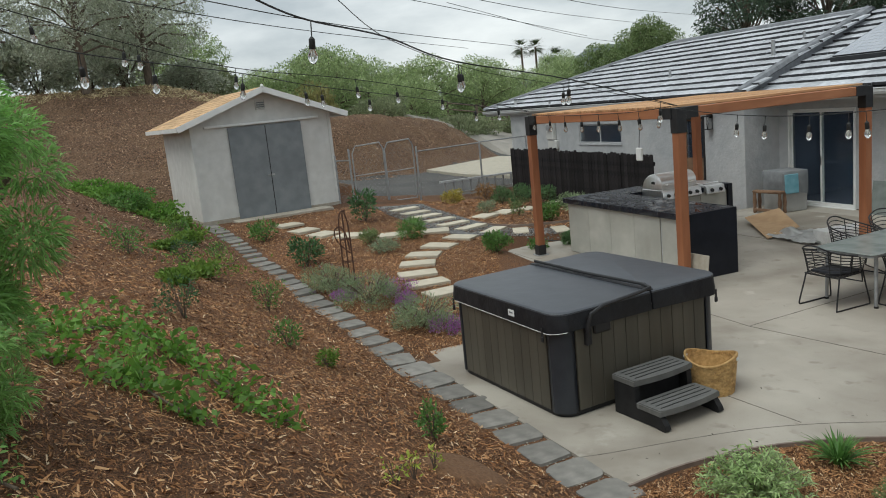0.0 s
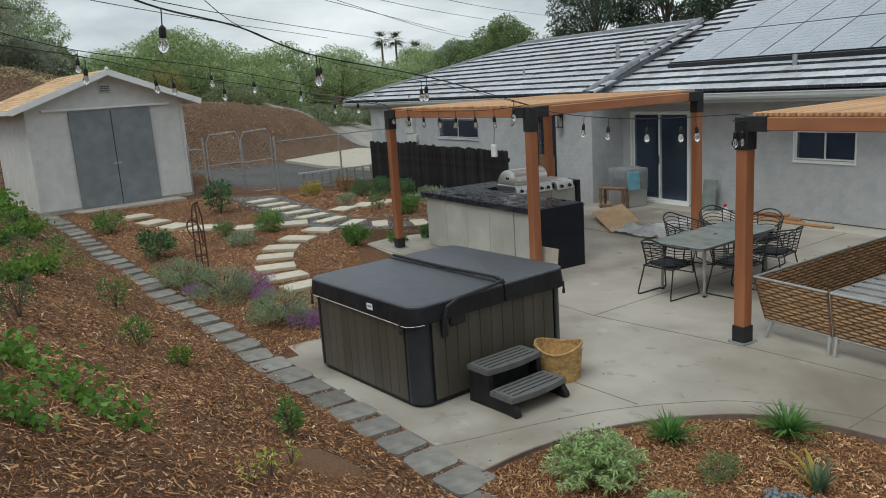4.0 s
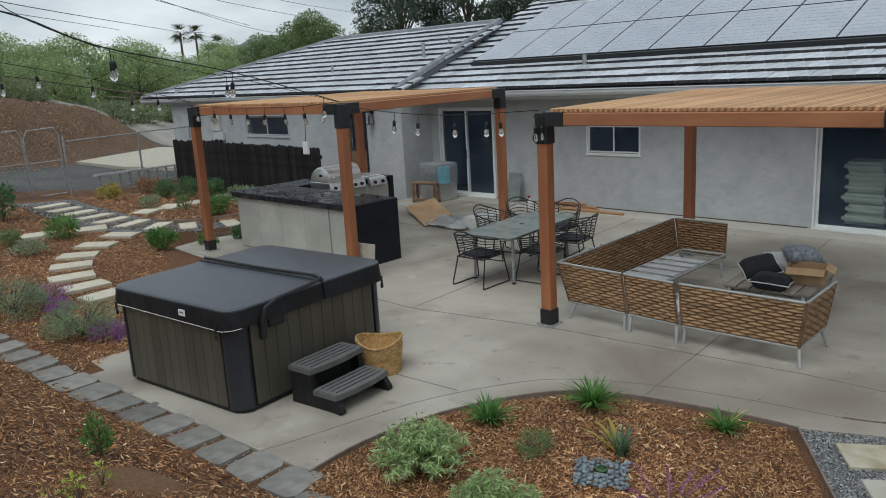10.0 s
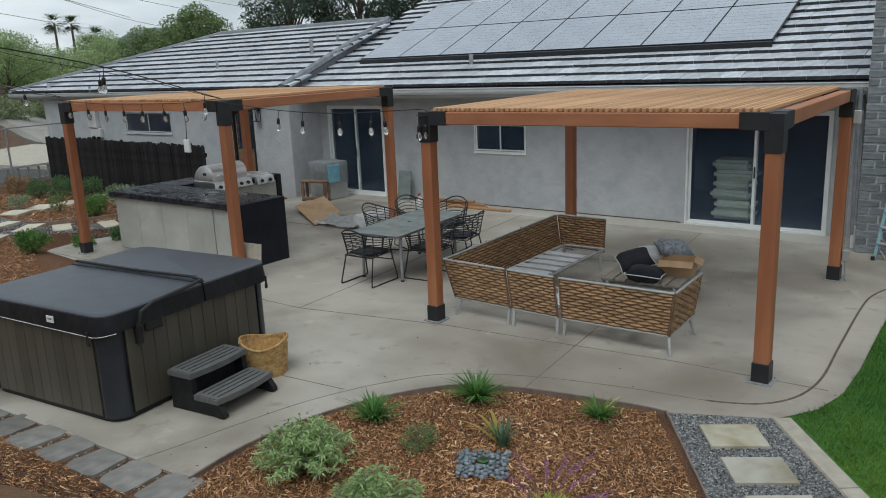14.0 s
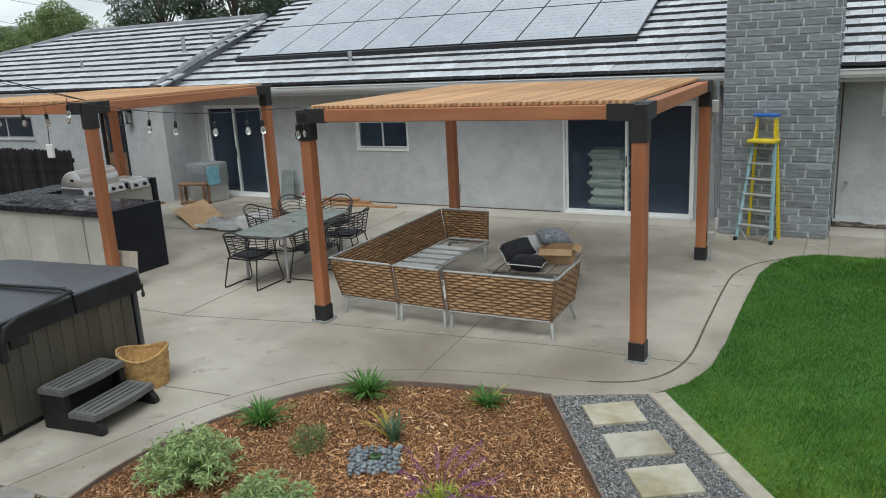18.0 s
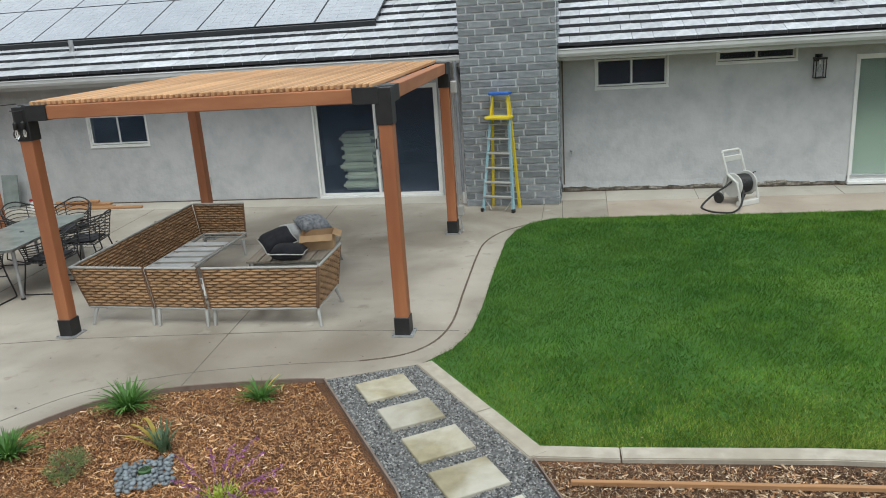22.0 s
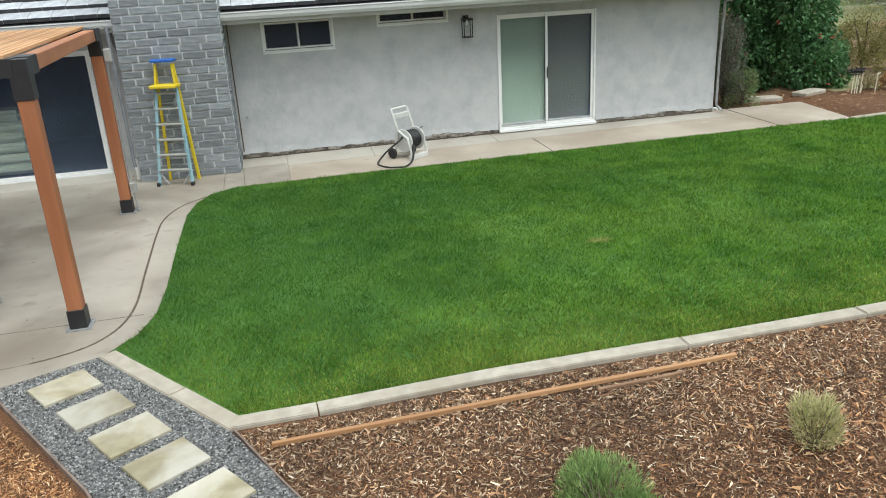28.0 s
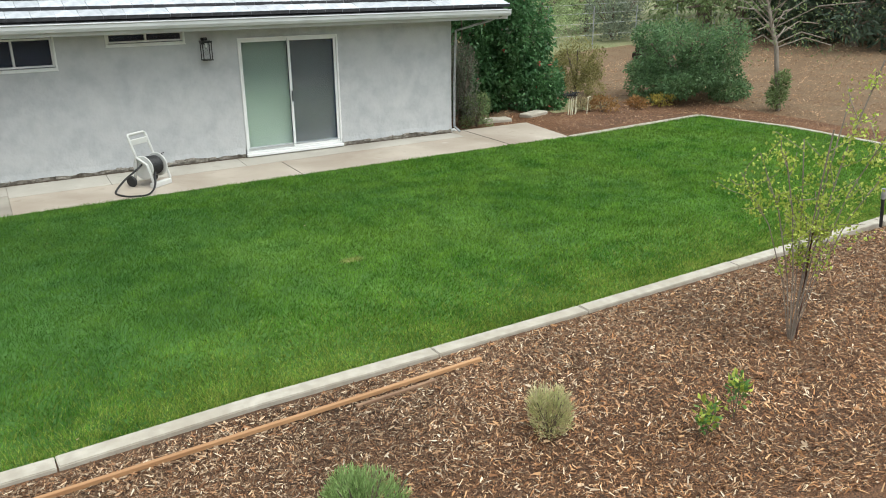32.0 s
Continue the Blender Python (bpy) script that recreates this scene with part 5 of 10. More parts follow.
# ---- pergolas ----
def pergola(label, C, D, E, Hc, zt, group):
    """Four posts with black brackets, four beams and a deck of round-edged slats. Corners: front-left, front-right, back-right, back-left."""
    p = thing("pergola", label, "pergola", group)
    corners = [Vector((*c, 0)) for c in (C, D, E, Hc)]
    S, BH = 0.14, 0.14
    for i, c in enumerate(corners):
        ex = (corners[{0: 1, 1: 0, 2: 3, 3: 2}[i]] - c).normalized()
        ey = (corners[{0: 3, 1: 2, 2: 1, 3: 0}[i]] - c).normalized()
        b = bbox(bmesh.new(), 0, 0, (zt - 0.2) / 2 + 0.02, S, S, zt - 0.24, bevel=0.008)
        post = part("post", b, "cedar", p)
        post.location = c
        b = bbox(bmesh.new(), 0, 0, 0.105, S + 0.02, S + 0.02, 0.19, bevel=0.004)
        foot = part("post_base", b, "black_metal", post, "black steel post base")
        b = bbox(bmesh.new(), 0, 0, 0.006, S + 0.09, S + 0.09, 0.01)
        for u in (-1, 1):
            for w in (-1, 1):
                rod(b, (u * (S / 2 + 0.028), w * (S / 2 + 0.028), 0.008), (u * (S / 2 + 0.028), w * (S / 2 + 0.028), 0.026), 0.011, seg=6)
        part("base_plate", b, "galv", post, "steel plate bolted to the slab")
        b = bmesh.new()
        bbox(b, 0, 0, zt - 0.175, S + 0.022, S + 0.022, 0.35, bevel=0.004)
        for d in (ex, ey):
            q = d * 0.17
            bbox(b, q.x, q.y, zt - BH / 2, abs(d.x) * 0.26 + 0.165 * (1 - abs(d.x)), abs(d.y) * 0.26 + 0.165 * (1 - abs(d.y)), BH + 0.02, bevel=0.003)
        part("bracket", b, "black_metal", post, "black steel corner bracket")
    for i in range(4):
        a, b2 = corners[i], corners[(i + 1) % 4]
        d = b2 - a
        bm = bbox(bmesh.new(), 0, 0, 0, d.length - 0.22, 0.135, BH, bevel=0.008)
        o = part("beam", bm, "cedar_x", p)
        m = (a + b2) / 2
        o.matrix_basis = pose(m.x, m.y, zt - BH / 2, 0, 0, math.degrees(math.atan2(d.y, d.x)))
    n = 57
    fl, fr, br, bl = corners
    sl_me = None
    for i in range(n):
        t = (i + 0.5) / n
        a, b2 = fl.lerp(fr, t * 0.955 + 0.0225), bl.lerp(br, t * 0.955 + 0.0225)
        d = (b2 - a).normalized()
        a, b2 = a - d * 0.03, b2 + d * 0.03
        if sl_me is None:
            b = bbox(bmesh.new(), 0, 0, 0, 0.035, (b2 - a).length, 0.042, bevel=0.006)
            first = part("slat", b, "slat", p)
            sl_me = first.data
            o = first
        else:
            o = share("slat", sl_me, Matrix(), p)
        m = (a + b2) / 2
        o.matrix_basis = pose(m.x, m.y, zt + 0.022 + random.uniform(-0.002, 0.002), 0, random.uniform(-2, 2), math.degrees(math.atan2(-d.x, d.y)))
    return p


pergola("cedar pergola with slatted roof over the seating area", (-4.82, 7.42), (-1.02, 7.53), (-1.13, 11.47), (-5.05, 11.40), 2.53, "pergolas")
pergola("cedar pergola with slatted roof over the barbecue counter", (-12.56, 7.25), (-8.62, 7.50), (-8.84, 11.40), (-12.78, 11.25), 2.655, "pergolas")
out = thing("power_outlet", "grey weatherproof outlet box on the pergola post", "outlet", "outlets", -1.03, 11.47, 0)
part("box", bbox(bmesh.new(), 0.03, 0, 0.35, 0.09, 0.08, 0.15, bevel=0.008), "alu", out)
part("box", bbox(bmesh.new(), 0.03, 0, 2.18, 0.09, 0.08, 0.17, bevel=0.008), "alu", out)
part("conduit", tube(bmesh.new(), [(0.0, 0, 2.2), (0.0, 0, 1.2), (0.0, 0, 0.4), (0.02, 0.0, 0.25), (0.06, -0.05, 0.02)], 0.011), "galv", out, smooth=True)
out = thing("wall_outlet", "grey weatherproof outlet cover on the stucco wall", "outlet", "outlets", -6.36, 14.09, 0.42)
part("cover", bbox(bmesh.new(), 0, 0, 0, 0.085, 0.05, 0.14, bevel=0.008), "alu", out)
part("latch", bbox(bmesh.new(), 0, -0.03, -0.03, 0.05, 0.012, 0.03, bevel=0.004), "fascia", out)

# ---- hot tub ----
tub = thing("hot_tub", "square taupe hot tub with charcoal folding vinyl cover", "hot tub", "", -6.65, 4.51, 0, 7)
tub.scale = (1, 1, 1.045)
TX, TY, TR = 0.98, 1.03, 0.17


def rounded(hx, hy, r, n=6):
    pts = []
    for sx, sy, a0 in ((1, 1, 0), (-1, 1, 90), (-1, -1, 180), (1, -1, 270)):
        for k in range(n + 1):
            a = radians(a0 + 90 * k / n)
            pts.append((sx * (hx - r) + r * math.cos(a), sy * (hy - r) + r * math.sin(a)))
    return pts


def loft(bm, rings, cap=True):
    R = [[bm.verts.new(p) for p in ring] for ring in rings]
    n = len(R[0])
    for a, b in zip(R, R[1:]):
        for k in range(n):
            bm.faces.new((a[k], a[(k + 1) % n], b[(k + 1) % n], b[k]))
    if cap:
        bm.faces.new(R[0][::-1])
        bm.faces.new(R[-1])
    return bm


ring = lambda hx, hy, r, z, n=6: [(x, y, z) for x, y in rounded(hx, hy, r, n)]
part("shell", loft(bmesh.new(), [ring(TX - 0.03, TY - 0.03, TR, 0.03), ring(TX - 0.012, TY - 0.012, TR, 0.86)]), "tub_corner", tub, smooth=True)
part("base_rim", loft(bmesh.new(), [ring(TX - 0.02, TY - 0.02, TR, 0.0), ring(TX - 0.02, TY - 0.02, TR, 0.05)]), "black_rubber", tub, smooth=True)
for side in range(4):
    half = TX if side % 2 == 0 else TY
    off = TY if side % 2 == 0 else TX
    wid = 2 * (half - TR - 0.02)
    n = 11
    for i in range(n):
        a = -wid / 2 + wid * i / n
        b = bbox(bmesh.new(), a + wid / n / 2, -off + 0.004, 0.455, wid / n - 0.005, 0.03, 0.80, bevel=0.004)
        bmesh.ops.rotate(b, verts=b.verts, cent=(0, 0, 0), matrix=Matrix.Rotation(radians(90 * side), 3, "Z"))
        part("side_panel", b, "tub_side", tub)
for sx in (1, -1):
    for sy in (1, -1):
        b = bmesh.new()
        pr = [(sx * (TX - TR) + (TR + 0.008) * math.cos(a), sy * (TY - TR) + (TR + 0.008) * math.sin(a)) for a in [radians({(1, 1): 0, (-1, 1): 90, (-1, -1): 180, (1, -1): 270}[(sx, sy)] + 90 * k / 8) for k in range(9)]]
        loft(b, [[(x, y, 0.04) for x, y in pr], [(x, y, 0.87) for x, y in pr]], cap=False)
        part("corner_cover", b, "tub_corner", tub, "charcoal rounded corner moulding", smooth="all")
part("rim", loft(bmesh.new(), [ring(TX + 0.01, TY + 0.01, TR, 0.86), ring(TX + 0.02, TY + 0.02, TR, 0.875), ring(TX + 0.01, TY + 0.01, TR, 0.892)]), "alu", tub, "pale acrylic rim", smooth=True)
def half_ring(y0, y1, grow, z, wob=0.0):
    """Outline of one cover half: rounded outer corners, square at the fold."""
    hx, r, pts = TX + 0.03 + grow, TR, []
    ya, yb = y0 - (grow if y0 < -0.5 else 0), y1 + (grow if y1 > 0.5 else 0)
    for sx, sy, a0 in ((1, 1, 0), (-1, 1, 90), (-1, -1, 180), (1, -1, 270)):
        yy = yb if sy > 0 else ya
        rr_ = r if abs(yy) > 0.5 else 0.012
        for k in range(7):
            a = radians(a0 + 15 * k)
            x, y = sx * (hx - rr_) + rr_ * math.cos(a), yy - sy * rr_ + rr_ * math.sin(a)
            pts.append((x, y, z + wob * (math.sin(x * 6.3) + math.sin(y * 5.1))))
    return pts


for y0, y1 in ((-TY - 0.03, 0.095), (0.112, TY + 0.03)):
    part("cover_skirt", loft(bmesh.new(), [half_ring(y0, y1, 0.012, 0.806, 0.016), half_ring(y0, y1, 0.014, 0.86, 0.006), half_ring(y0, y1, 0.004, 0.955), half_ring(y0, y1, 0.002, 0.99)], cap=False), "vinyl_skirt", tub, "black vinyl cover skirt", smooth=True)
    part("cover_top", loft(bmesh.new(), [half_ring(y0, y1, 0.0, 0.89), half_ring(y0, y1, 0.003, 0.985), half_ring(y0, y1, -0.008, 0.998), half_ring(y0, y1, -0.03, 1.004)]), "vinyl", tub, "dark grey vinyl cover top", smooth=True)
rim_line = half_ring(-TY - 0.03, 0.095, 0.018, 0.806, 0.016)
part("skirt_piping", tube(bmesh.new(), rim_line[20:27], 0.003, 5), "piping", tub, "thin white piping along the skirt")
part("fold_strip", bbox(bmesh.new(), 0, 0.106, 1.006, 2 * TX + 0.04, 0.07, 0.018, bevel=0.006), "vinyl_skirt", tub)
lift = part("lift_bar", tube(bmesh.new(), [(TX + 0.03, -0.72, 0.66), (TX + 0.075, -0.74, 0.84), (TX + 0.08, -0.70, 0.95), (TX + 0.08, -0.55, 1.0), (TX + 0.075, -0.1, 1.03), (TX + 0.06, 0.06, 1.045), (TX - 0.1, 0.10, 1.05)], 0.018, 8), "black_metal", tub, "black cover lifter arm", smooth=True)
part("lift_bar", tube(bmesh.new(), [(-TX + 0.05, 0.10, 1.045), (0, 0.106, 1.035), (TX - 0.05, 0.10, 1.05)], 0.016, 8), "black_metal", tub, "black cover lifter arm", smooth=True)
part("lift_mount", bbox(bmesh.new(), TX + 0.03, -0.71, 0.74, 0.05, 0.07, 0.17, bevel=0.008), "black_metal", tub)
part("control_panel", bbox(bmesh.new(), TX + 0.02, -0.53, 0.785, 0.04, 0.20, 0.10, bevel=0.012), "black_metal", tub)
for x, y, rz in ((TX + 0.05, TY - 0.06, 0), (0.80, -TY - 0.055, 90), (-TX + 0.1, -TY - 0.055, 90)):
    part("strap", bbox(bmesh.new(), x, y, 0.80, 0.010, 0.028, 0.10, rz=rz, bevel=0.003), "black_rubber", tub)
    part("buckle", bbox(bmesh.new(), x, y, 0.745, 0.018, 0.040, 0.05, rz=rz, bevel=0.005), "black_rubber", tub)
tag_ = part("cover_tag", bbox(bmesh.new(), 0.30, -TY - 0.056, 0.905, 0.10, 0.006, 0.06), "white", tub, "white sewn label")
part("print_bar", bbox(bmesh.new(), 0.30, -TY - 0.0605, 0.91, 0.06, 0.003, 0.014), "shed_door", tag_)

# steps
st = thing("spa_steps", "two-tread grey resin steps beside the hot tub", "steps", "", -5.255, 4.51, 0, 97)
for i, (yd, z) in enumerate(((0.13, 0.385), (-0.19, 0.19))):
    b = bmesh.new()
    n = 10
    pts_f = [(-0.37 + 0.74 * k / n, yd - 0.16 - 0.035 * math.sin(math.pi * k / n)) for k in range(n + 1)]
    pts_b = [(0.37 - 0.74 * k / n, yd + 0.14) for k in range(n + 1)]
    prism(b, pts_f + pts_b, z - 0.055, z)
    bmesh.ops.bevel(b, geom=[e for e in b.edges if all(v.co.z > z - 0.01 for v in e.verts)], offset=0.01, segments=2, affect="EDGES")
    tr = part("tread", b, "resin", st)
    for k in range(4):
        part("groove", bbox(bmesh.new(), 0, yd - 0.11 + 0.065 * k, z + 0.0015, 0.62, 0.008, 0.005), "resin_dark", tr)
for sx in (-0.33, 0.33):
    b = bmesh.new()
    prof = [(-0.385, 0.0), (-0.33, 0.0), (-0.27, 0.012), (0.26, 0.0), (0.26, 0.345), (0.0, 0.345), (-0.02, 0.30), (-0.025, 0.18), (-0.05, 0.15), (-0.28, 0.15), (-0.34, 0.12), (-0.39, 0.06), (-0.405, 0.02)]
    lo = [b.verts.new((sx - 0.03, y, z)) for y, z in prof]
    hi = [b.verts.new((sx + 0.03, y, z)) for y, z in prof]
    b.faces.new(lo[::-1])
    b.faces.new(hi)
    for i in range(len(prof)):
        j = (i + 1) % len(prof)
        b.faces.new((lo[i], lo[j], hi[j], hi[i]))
    part("side_frame", b, "resin_dark", st)
part("riser", bbox(bmesh.new(), 0, 0.10, 0.20, 0.60, 0.03, 0.28), "resin_dark", st)

# woven basket
bk = thing("wicker_basket", "round natural seagrass basket with curved open rim", "basket", "", -5.375, 5.19, 0, 40)
b = bmesh.new()
rows, seg = 17, 44
for i in range(rows):
    for k in range(seg):
        a = 2 * math.pi * (k + 0.5 * (i % 2)) / seg
        zt_ = 0.345 + 0.034 * math.cos(2 * a)
        z = zt_ * (i + 0.5) / rows
        r = 0.205 + 0.04 * (z / 0.4)
        bbox(b, r * math.cos(a), r * math.sin(a), z, 0.016, 2 * math.pi * r / seg * 1.25, zt_ / rows * 0.95, rz=math.degrees(a), rx=24 * (1 if i % 2 else -1))
part("weave", b, "wicker", bk)
part("lining", lathe(bmesh.new(), [(0.01, 0.015), (0.196, 0.015), (0.228, 0.285), (0.222, 0.285), (0.19, 0.025), (0.01, 0.025)], seg=28), "wicker", bk, "plain woven inside", smooth=True)
rim = [((0.205 + 0.04 * 0.95) * math.cos(a), (0.205 + 0.04 * 0.95) * math.sin(a), 0.350 + 0.034 * math.cos(2 * a)) for a in [2 * math.pi * k / 40 for k in range(41)]]
part("rim", tube(bmesh.new(), rim, 0.013), "wicker", bk, smooth=True)
for s in (0, 180):
    a = radians(s)
    part("handle_slot", bbox(bmesh.new(), 0.243 * math.cos(a), 0.243 * math.sin(a), 0.345, 0.028, 0.085, 0.032, rz=s, bevel=0.008), "piping", bk, "pale stitched hand slot")

# ---- barbecue counter ----
bq = thing("barbecue_counter", "U-shaped outdoor kitchen counter with wet black stone top", "counter")
ZC, ZT = 0.945, 1.042
# the last, lower block is black to paint the cutout's shade
for x0, x1, y0, y1, top in ((-12.38, -8.98, 7.86, 8.72, ZC), (-12.38, -11.75, 8.725, 10.545, ZC), (-11.75, -11.16, 9.0, 10.545, ZC), (-11.75, -11.16, 8.725, 9.0, 0.90)):
    part("counter_body", bbox(bmesh.new(), (x0 + x1) / 2, (y0 + y1) / 2, top / 2, x1 - x0, y1 - y0, top), "mortar" if top == ZC else "black_panel", bq)
for i in range(5):
    x0 = -12.40 + i * 0.70
    part("cladding_board", bbox(bmesh.new(), x0 + 0.345, 7.845, ZC / 2, 0.692 - (0.06 if i == 4 else 0), 0.022, ZC - 0.02, bevel=0.003), "bbq_block", bq)
for y in (8.29, 9.2, 10.05):
    part("cladding_board", bbox(bmesh.new(), -12.395, y, ZC / 2, 0.022, 0.845, ZC - 0.02, bevel=0.003), "bbq_block", bq)
for y in (9.02, 9.63, 10.24):
    part("cladding_board", bbox(bmesh.new(), -11.148, y, ZC / 2, 0.022, 0.60, ZC - 0.02, bevel=0.003), "bbq_block", bq)
part("end_panel", bbox(bmesh.new(), -8.945, 8.27, ZT / 2 - 0.002, 0.07, 0.98, ZT, bevel=0.004), "black_panel", bq, "black end panel")
part("end_panel", bbox(bmesh.new(), -11.75, 10.60, ZT / 2 - 0.002, 1.30, 0.105, ZT, bevel=0.004), "black_panel", bq, "black end panel")
part("worktop", bbox(bmesh.new(), -10.745, 8.27, ZT - 0.048, 3.53, 0.98, 0.096, bevel=0.006), "granite", bq, "wet black stone worktop")
part("worktop", bbox(bmesh.new(), -12.13, 8.88, ZT - 0.048, 0.76, 0.236, 0.096, bevel=0.006), "granite", bq, "wet black stone worktop")
part("worktop", bbox(bmesh.new(), -12.13, 9.77, ZT - 0.048, 0.76, 1.54, 0.096, bevel=0.006), "granite", bq, "wet black stone worktop")
part("worktop", bbox(bmesh.new(), -11.43, 10.225, ZT - 0.05, 0.63, 0.63, 0.09, bevel=0.006), "granite", bq, "wet black stone worktop")
gr = thing("gas_grill", "stainless steel built-in gas grill with domed lid", "grill", "", -11.40, 9.44, 0.975, 90)
gr.scale = (1.0, 0.95, 0.95)
part("body", bbox(bmesh.new(), 0, -0.02, 0.05, 0.84, 0.62, 0.17, bevel=0.008), "steel", gr)
b = bmesh.new()
n = 14
arc = [(-0.30, 0.14)] + [(-0.30 + 0.60 * (1 - math.cos(math.pi * k / n)) / 2, 0.15 + 0.29 * math.sin(math.pi * (k / n) ** 0.8)) for k in range(n + 1)] + [(0.30, 0.14)]
loft(b, [[(x, y * g, 0.14 + (z - 0.14) * g) for y, z in arc] for x, g in ((-0.405, 0.93), (-0.39, 1.0), (0.39, 1.0), (0.405, 0.93))])
part("lid", b, "steel", gr, "polished steel lid", smooth=True)
for sx in (-0.407, 0.407):
    part("end_cap", bbox(bmesh.new(), sx, -0.06, 0.27, 0.012, 0.10, 0.05, bevel=0.004), "black_metal", gr)
part("lid_handle", tube(bmesh.new(), [(-0.30, -0.28, 0.23), (-0.30, -0.36, 0.235), (0.30, -0.36, 0.235), (0.30, -0.28, 0.23)], 0.015, 8), "steel", gr, smooth=True)
part("control_panel", bbox(bmesh.new(), 0, -0.365, 0.035, 0.86, 0.05, 0.16, rx=-14, bevel=0.008), "steel", gr)
for k in range(5):
    part("knob", rod(bmesh.new(), (-0.32 + 0.16 * k, -0.385, 0.035), (-0.32 + 0.16 * k, -0.43, 0.025), 0.034, 0.028, 14), "black_metal", gr, smooth=True)
sb = thing("side_burner", "stainless steel side burner beside the grill", "burner", "", -11.40, 10.20, 0.985, 90)
part("body", bbox(bmesh.new(), 0, -0.02, 0.03, 0.42, 0.60, 0.12, bevel=0.008), "steel", sb)
part("lid", bbox(bmesh.new(), 0, 0.02, 0.102, 0.40, 0.50, 0.028, bevel=0.012), "steel", sb)
part("control_panel", bbox(bmesh.new(), 0, -0.35, 0.0, 0.42, 0.045, 0.15, rx=-14, bevel=0.008), "steel", sb)
for k in (-0.1, 0.1):
    part("knob", rod(bmesh.new(), (k, -0.37, 0.0), (k, -0.41, -0.01), 0.034, 0.028, 14), "black_metal", sb, smooth=True)
lb = thing("loose_board", "pale cement board leaning beside the counter", "board", "", -8.54, 7.62, 0, 6)
part("board", bbox(bmesh.new(), 0, 0, 0.26, 0.5, 0.02, 0.53, rx=-8, bevel=0.003), "kerb", lb)

# ---- dining set ----
dt = thing("dining_table", "long grey-green glass dining table on metal legs", "table", "", -6.70, 9.27, 0, 5)
part("tabletop", loft(bmesh.new(), [ring(0.43, 0.92, 0.08, 0.70), ring(0.44, 0.93, 0.09, 0.708), ring(0.435, 0.925, 0.085, 0.716)]), "frost", dt, smooth=True)
part("apron", loft(bmesh.new(), [ring(0.41, 0.90, 0.07, 0.665), ring(0.41, 0.90, 0.07, 0.698)]), "galv", dt)
for sx in (-0.35, 0.35):
    for sy in (-0.76, 0.76):
        b = rod(bmesh.new(), (sx, sy, 0), (sx * 0.96, sy * 0.98, 0.67), 0.022, 0.026, 10)
        lg = part("leg", b, "galv", dt, smooth=True)
        part("foot", rod(bmesh.new(), (sx, sy, 0), (sx, sy, 0.025), 0.03, 0.028, 10), "black_rubber", lg)
part("umbrella_hole", lathe(bmesh.new(), [(0.03, 0.716), (0.034, 0.722), (0.02, 0.722)], seg=14), "black_metal", dt)


def dining_chair(x, y, rz, dup=None):
    """Black wire chair; its seat faces +y."""
    if dup:
        return copy_thing(dup, pose(x, y, 0, 0, 0, rz))
    c = thing("dining_chair", "black metal wire dining chair with sled legs", "chair", "chairs round the dining table", x, y, 0, rz)
    bar = lambda name, pts, r, seg=6: part(name, tube(bmesh.new(), curve(pts, 4), r, seg), "black_metal", c, smooth=True)
    part("seat_frame", tube(bmesh.new(), [(-0.25, -0.22, 0.42), (-0.26, 0.22, 0.44), (-0.20, 0.26, 0.44), (0.20, 0.26, 0.44), (0.26, 0.22, 0.44), (0.25, -0.22, 0.42), (-0.25, -0.22, 0.42)], 0.010), "black_metal", c, smooth=True)
    for k in range(9):
        yy = -0.18 + 0.05 * k
        part("seat_wire", tube(bmesh.new(), [(-0.25, yy, 0.43), (0, yy, 0.41), (0.25, yy, 0.43)], 0.006, 5), "black_metal", c, smooth=True)
    pad = loft(bmesh.new(), [[(px_, py_ + 0.02, z) for px_, py_ in rounded(0.22 * g, 0.21 * g, 0.06)] for g, z in ((0.9, 0.432), (1.0, 0.442), (1.0, 0.462), (0.9, 0.472))])
    part("seat_pad", pad, "navy", c, "black seat pad", smooth=True)
    for sx in (-1, 1):
        bar("sled_leg", [(sx * 0.25, 0.22, 0.44), (sx * 0.27, 0.25, 0.25), (sx * 0.29, 0.29, 0.04), (sx * 0.285, 0.25, 0.011), (sx * 0.28, 0.0, 0.011), (sx * 0.28, -0.25, 0.011), (sx * 0.285, -0.29, 0.04), (sx * 0.265, -0.24, 0.25), (sx * 0.25, -0.20, 0.42)], 0.010)
    side = [(0.27, 0.26), (0.305, 0.14), (0.31, -0.02), (0.28, -0.19), (0.19, -0.30), (0.07, -0.345)]

    def hoop_line(f):
        """A wire round both arms and the back; it widens and climbs towards the back with height f."""
        g, half_ = 0.86 + 0.14 * f, []
        for k, (u, v) in enumerate(side):
            lift = 0.46 + f * (0.17 + 0.20 * (k / 5) ** 1.3)
            half_.append((u * g, v * g - 0.03 * f * k / 5, lift))
        return [(-a, b_, h_) for a, b_, h_ in half_] + half_[::-1]

    bar("top_rail", hoop_line(1.0), 0.011)
    for k in range(6):
        bar("back_wire", hoop_line(0.06 + 0.155 * k), 0.0065, 5)
    for k in (0, 2, 3, 4):
        for sx in (-1, 1):
            lo, mid_, hi = (hoop_line(f)[k] for f in (0.0, 0.5, 1.0))
            bar("back_rib", [(sx * -lo[0], lo[1], 0.43), (sx * -mid_[0], mid_[1], mid_[2]), (sx * -hi[0], hi[1], hi[2])], 0.007, 5)
    return c


ch = dining_chair(-6.73, 8.33, 2)
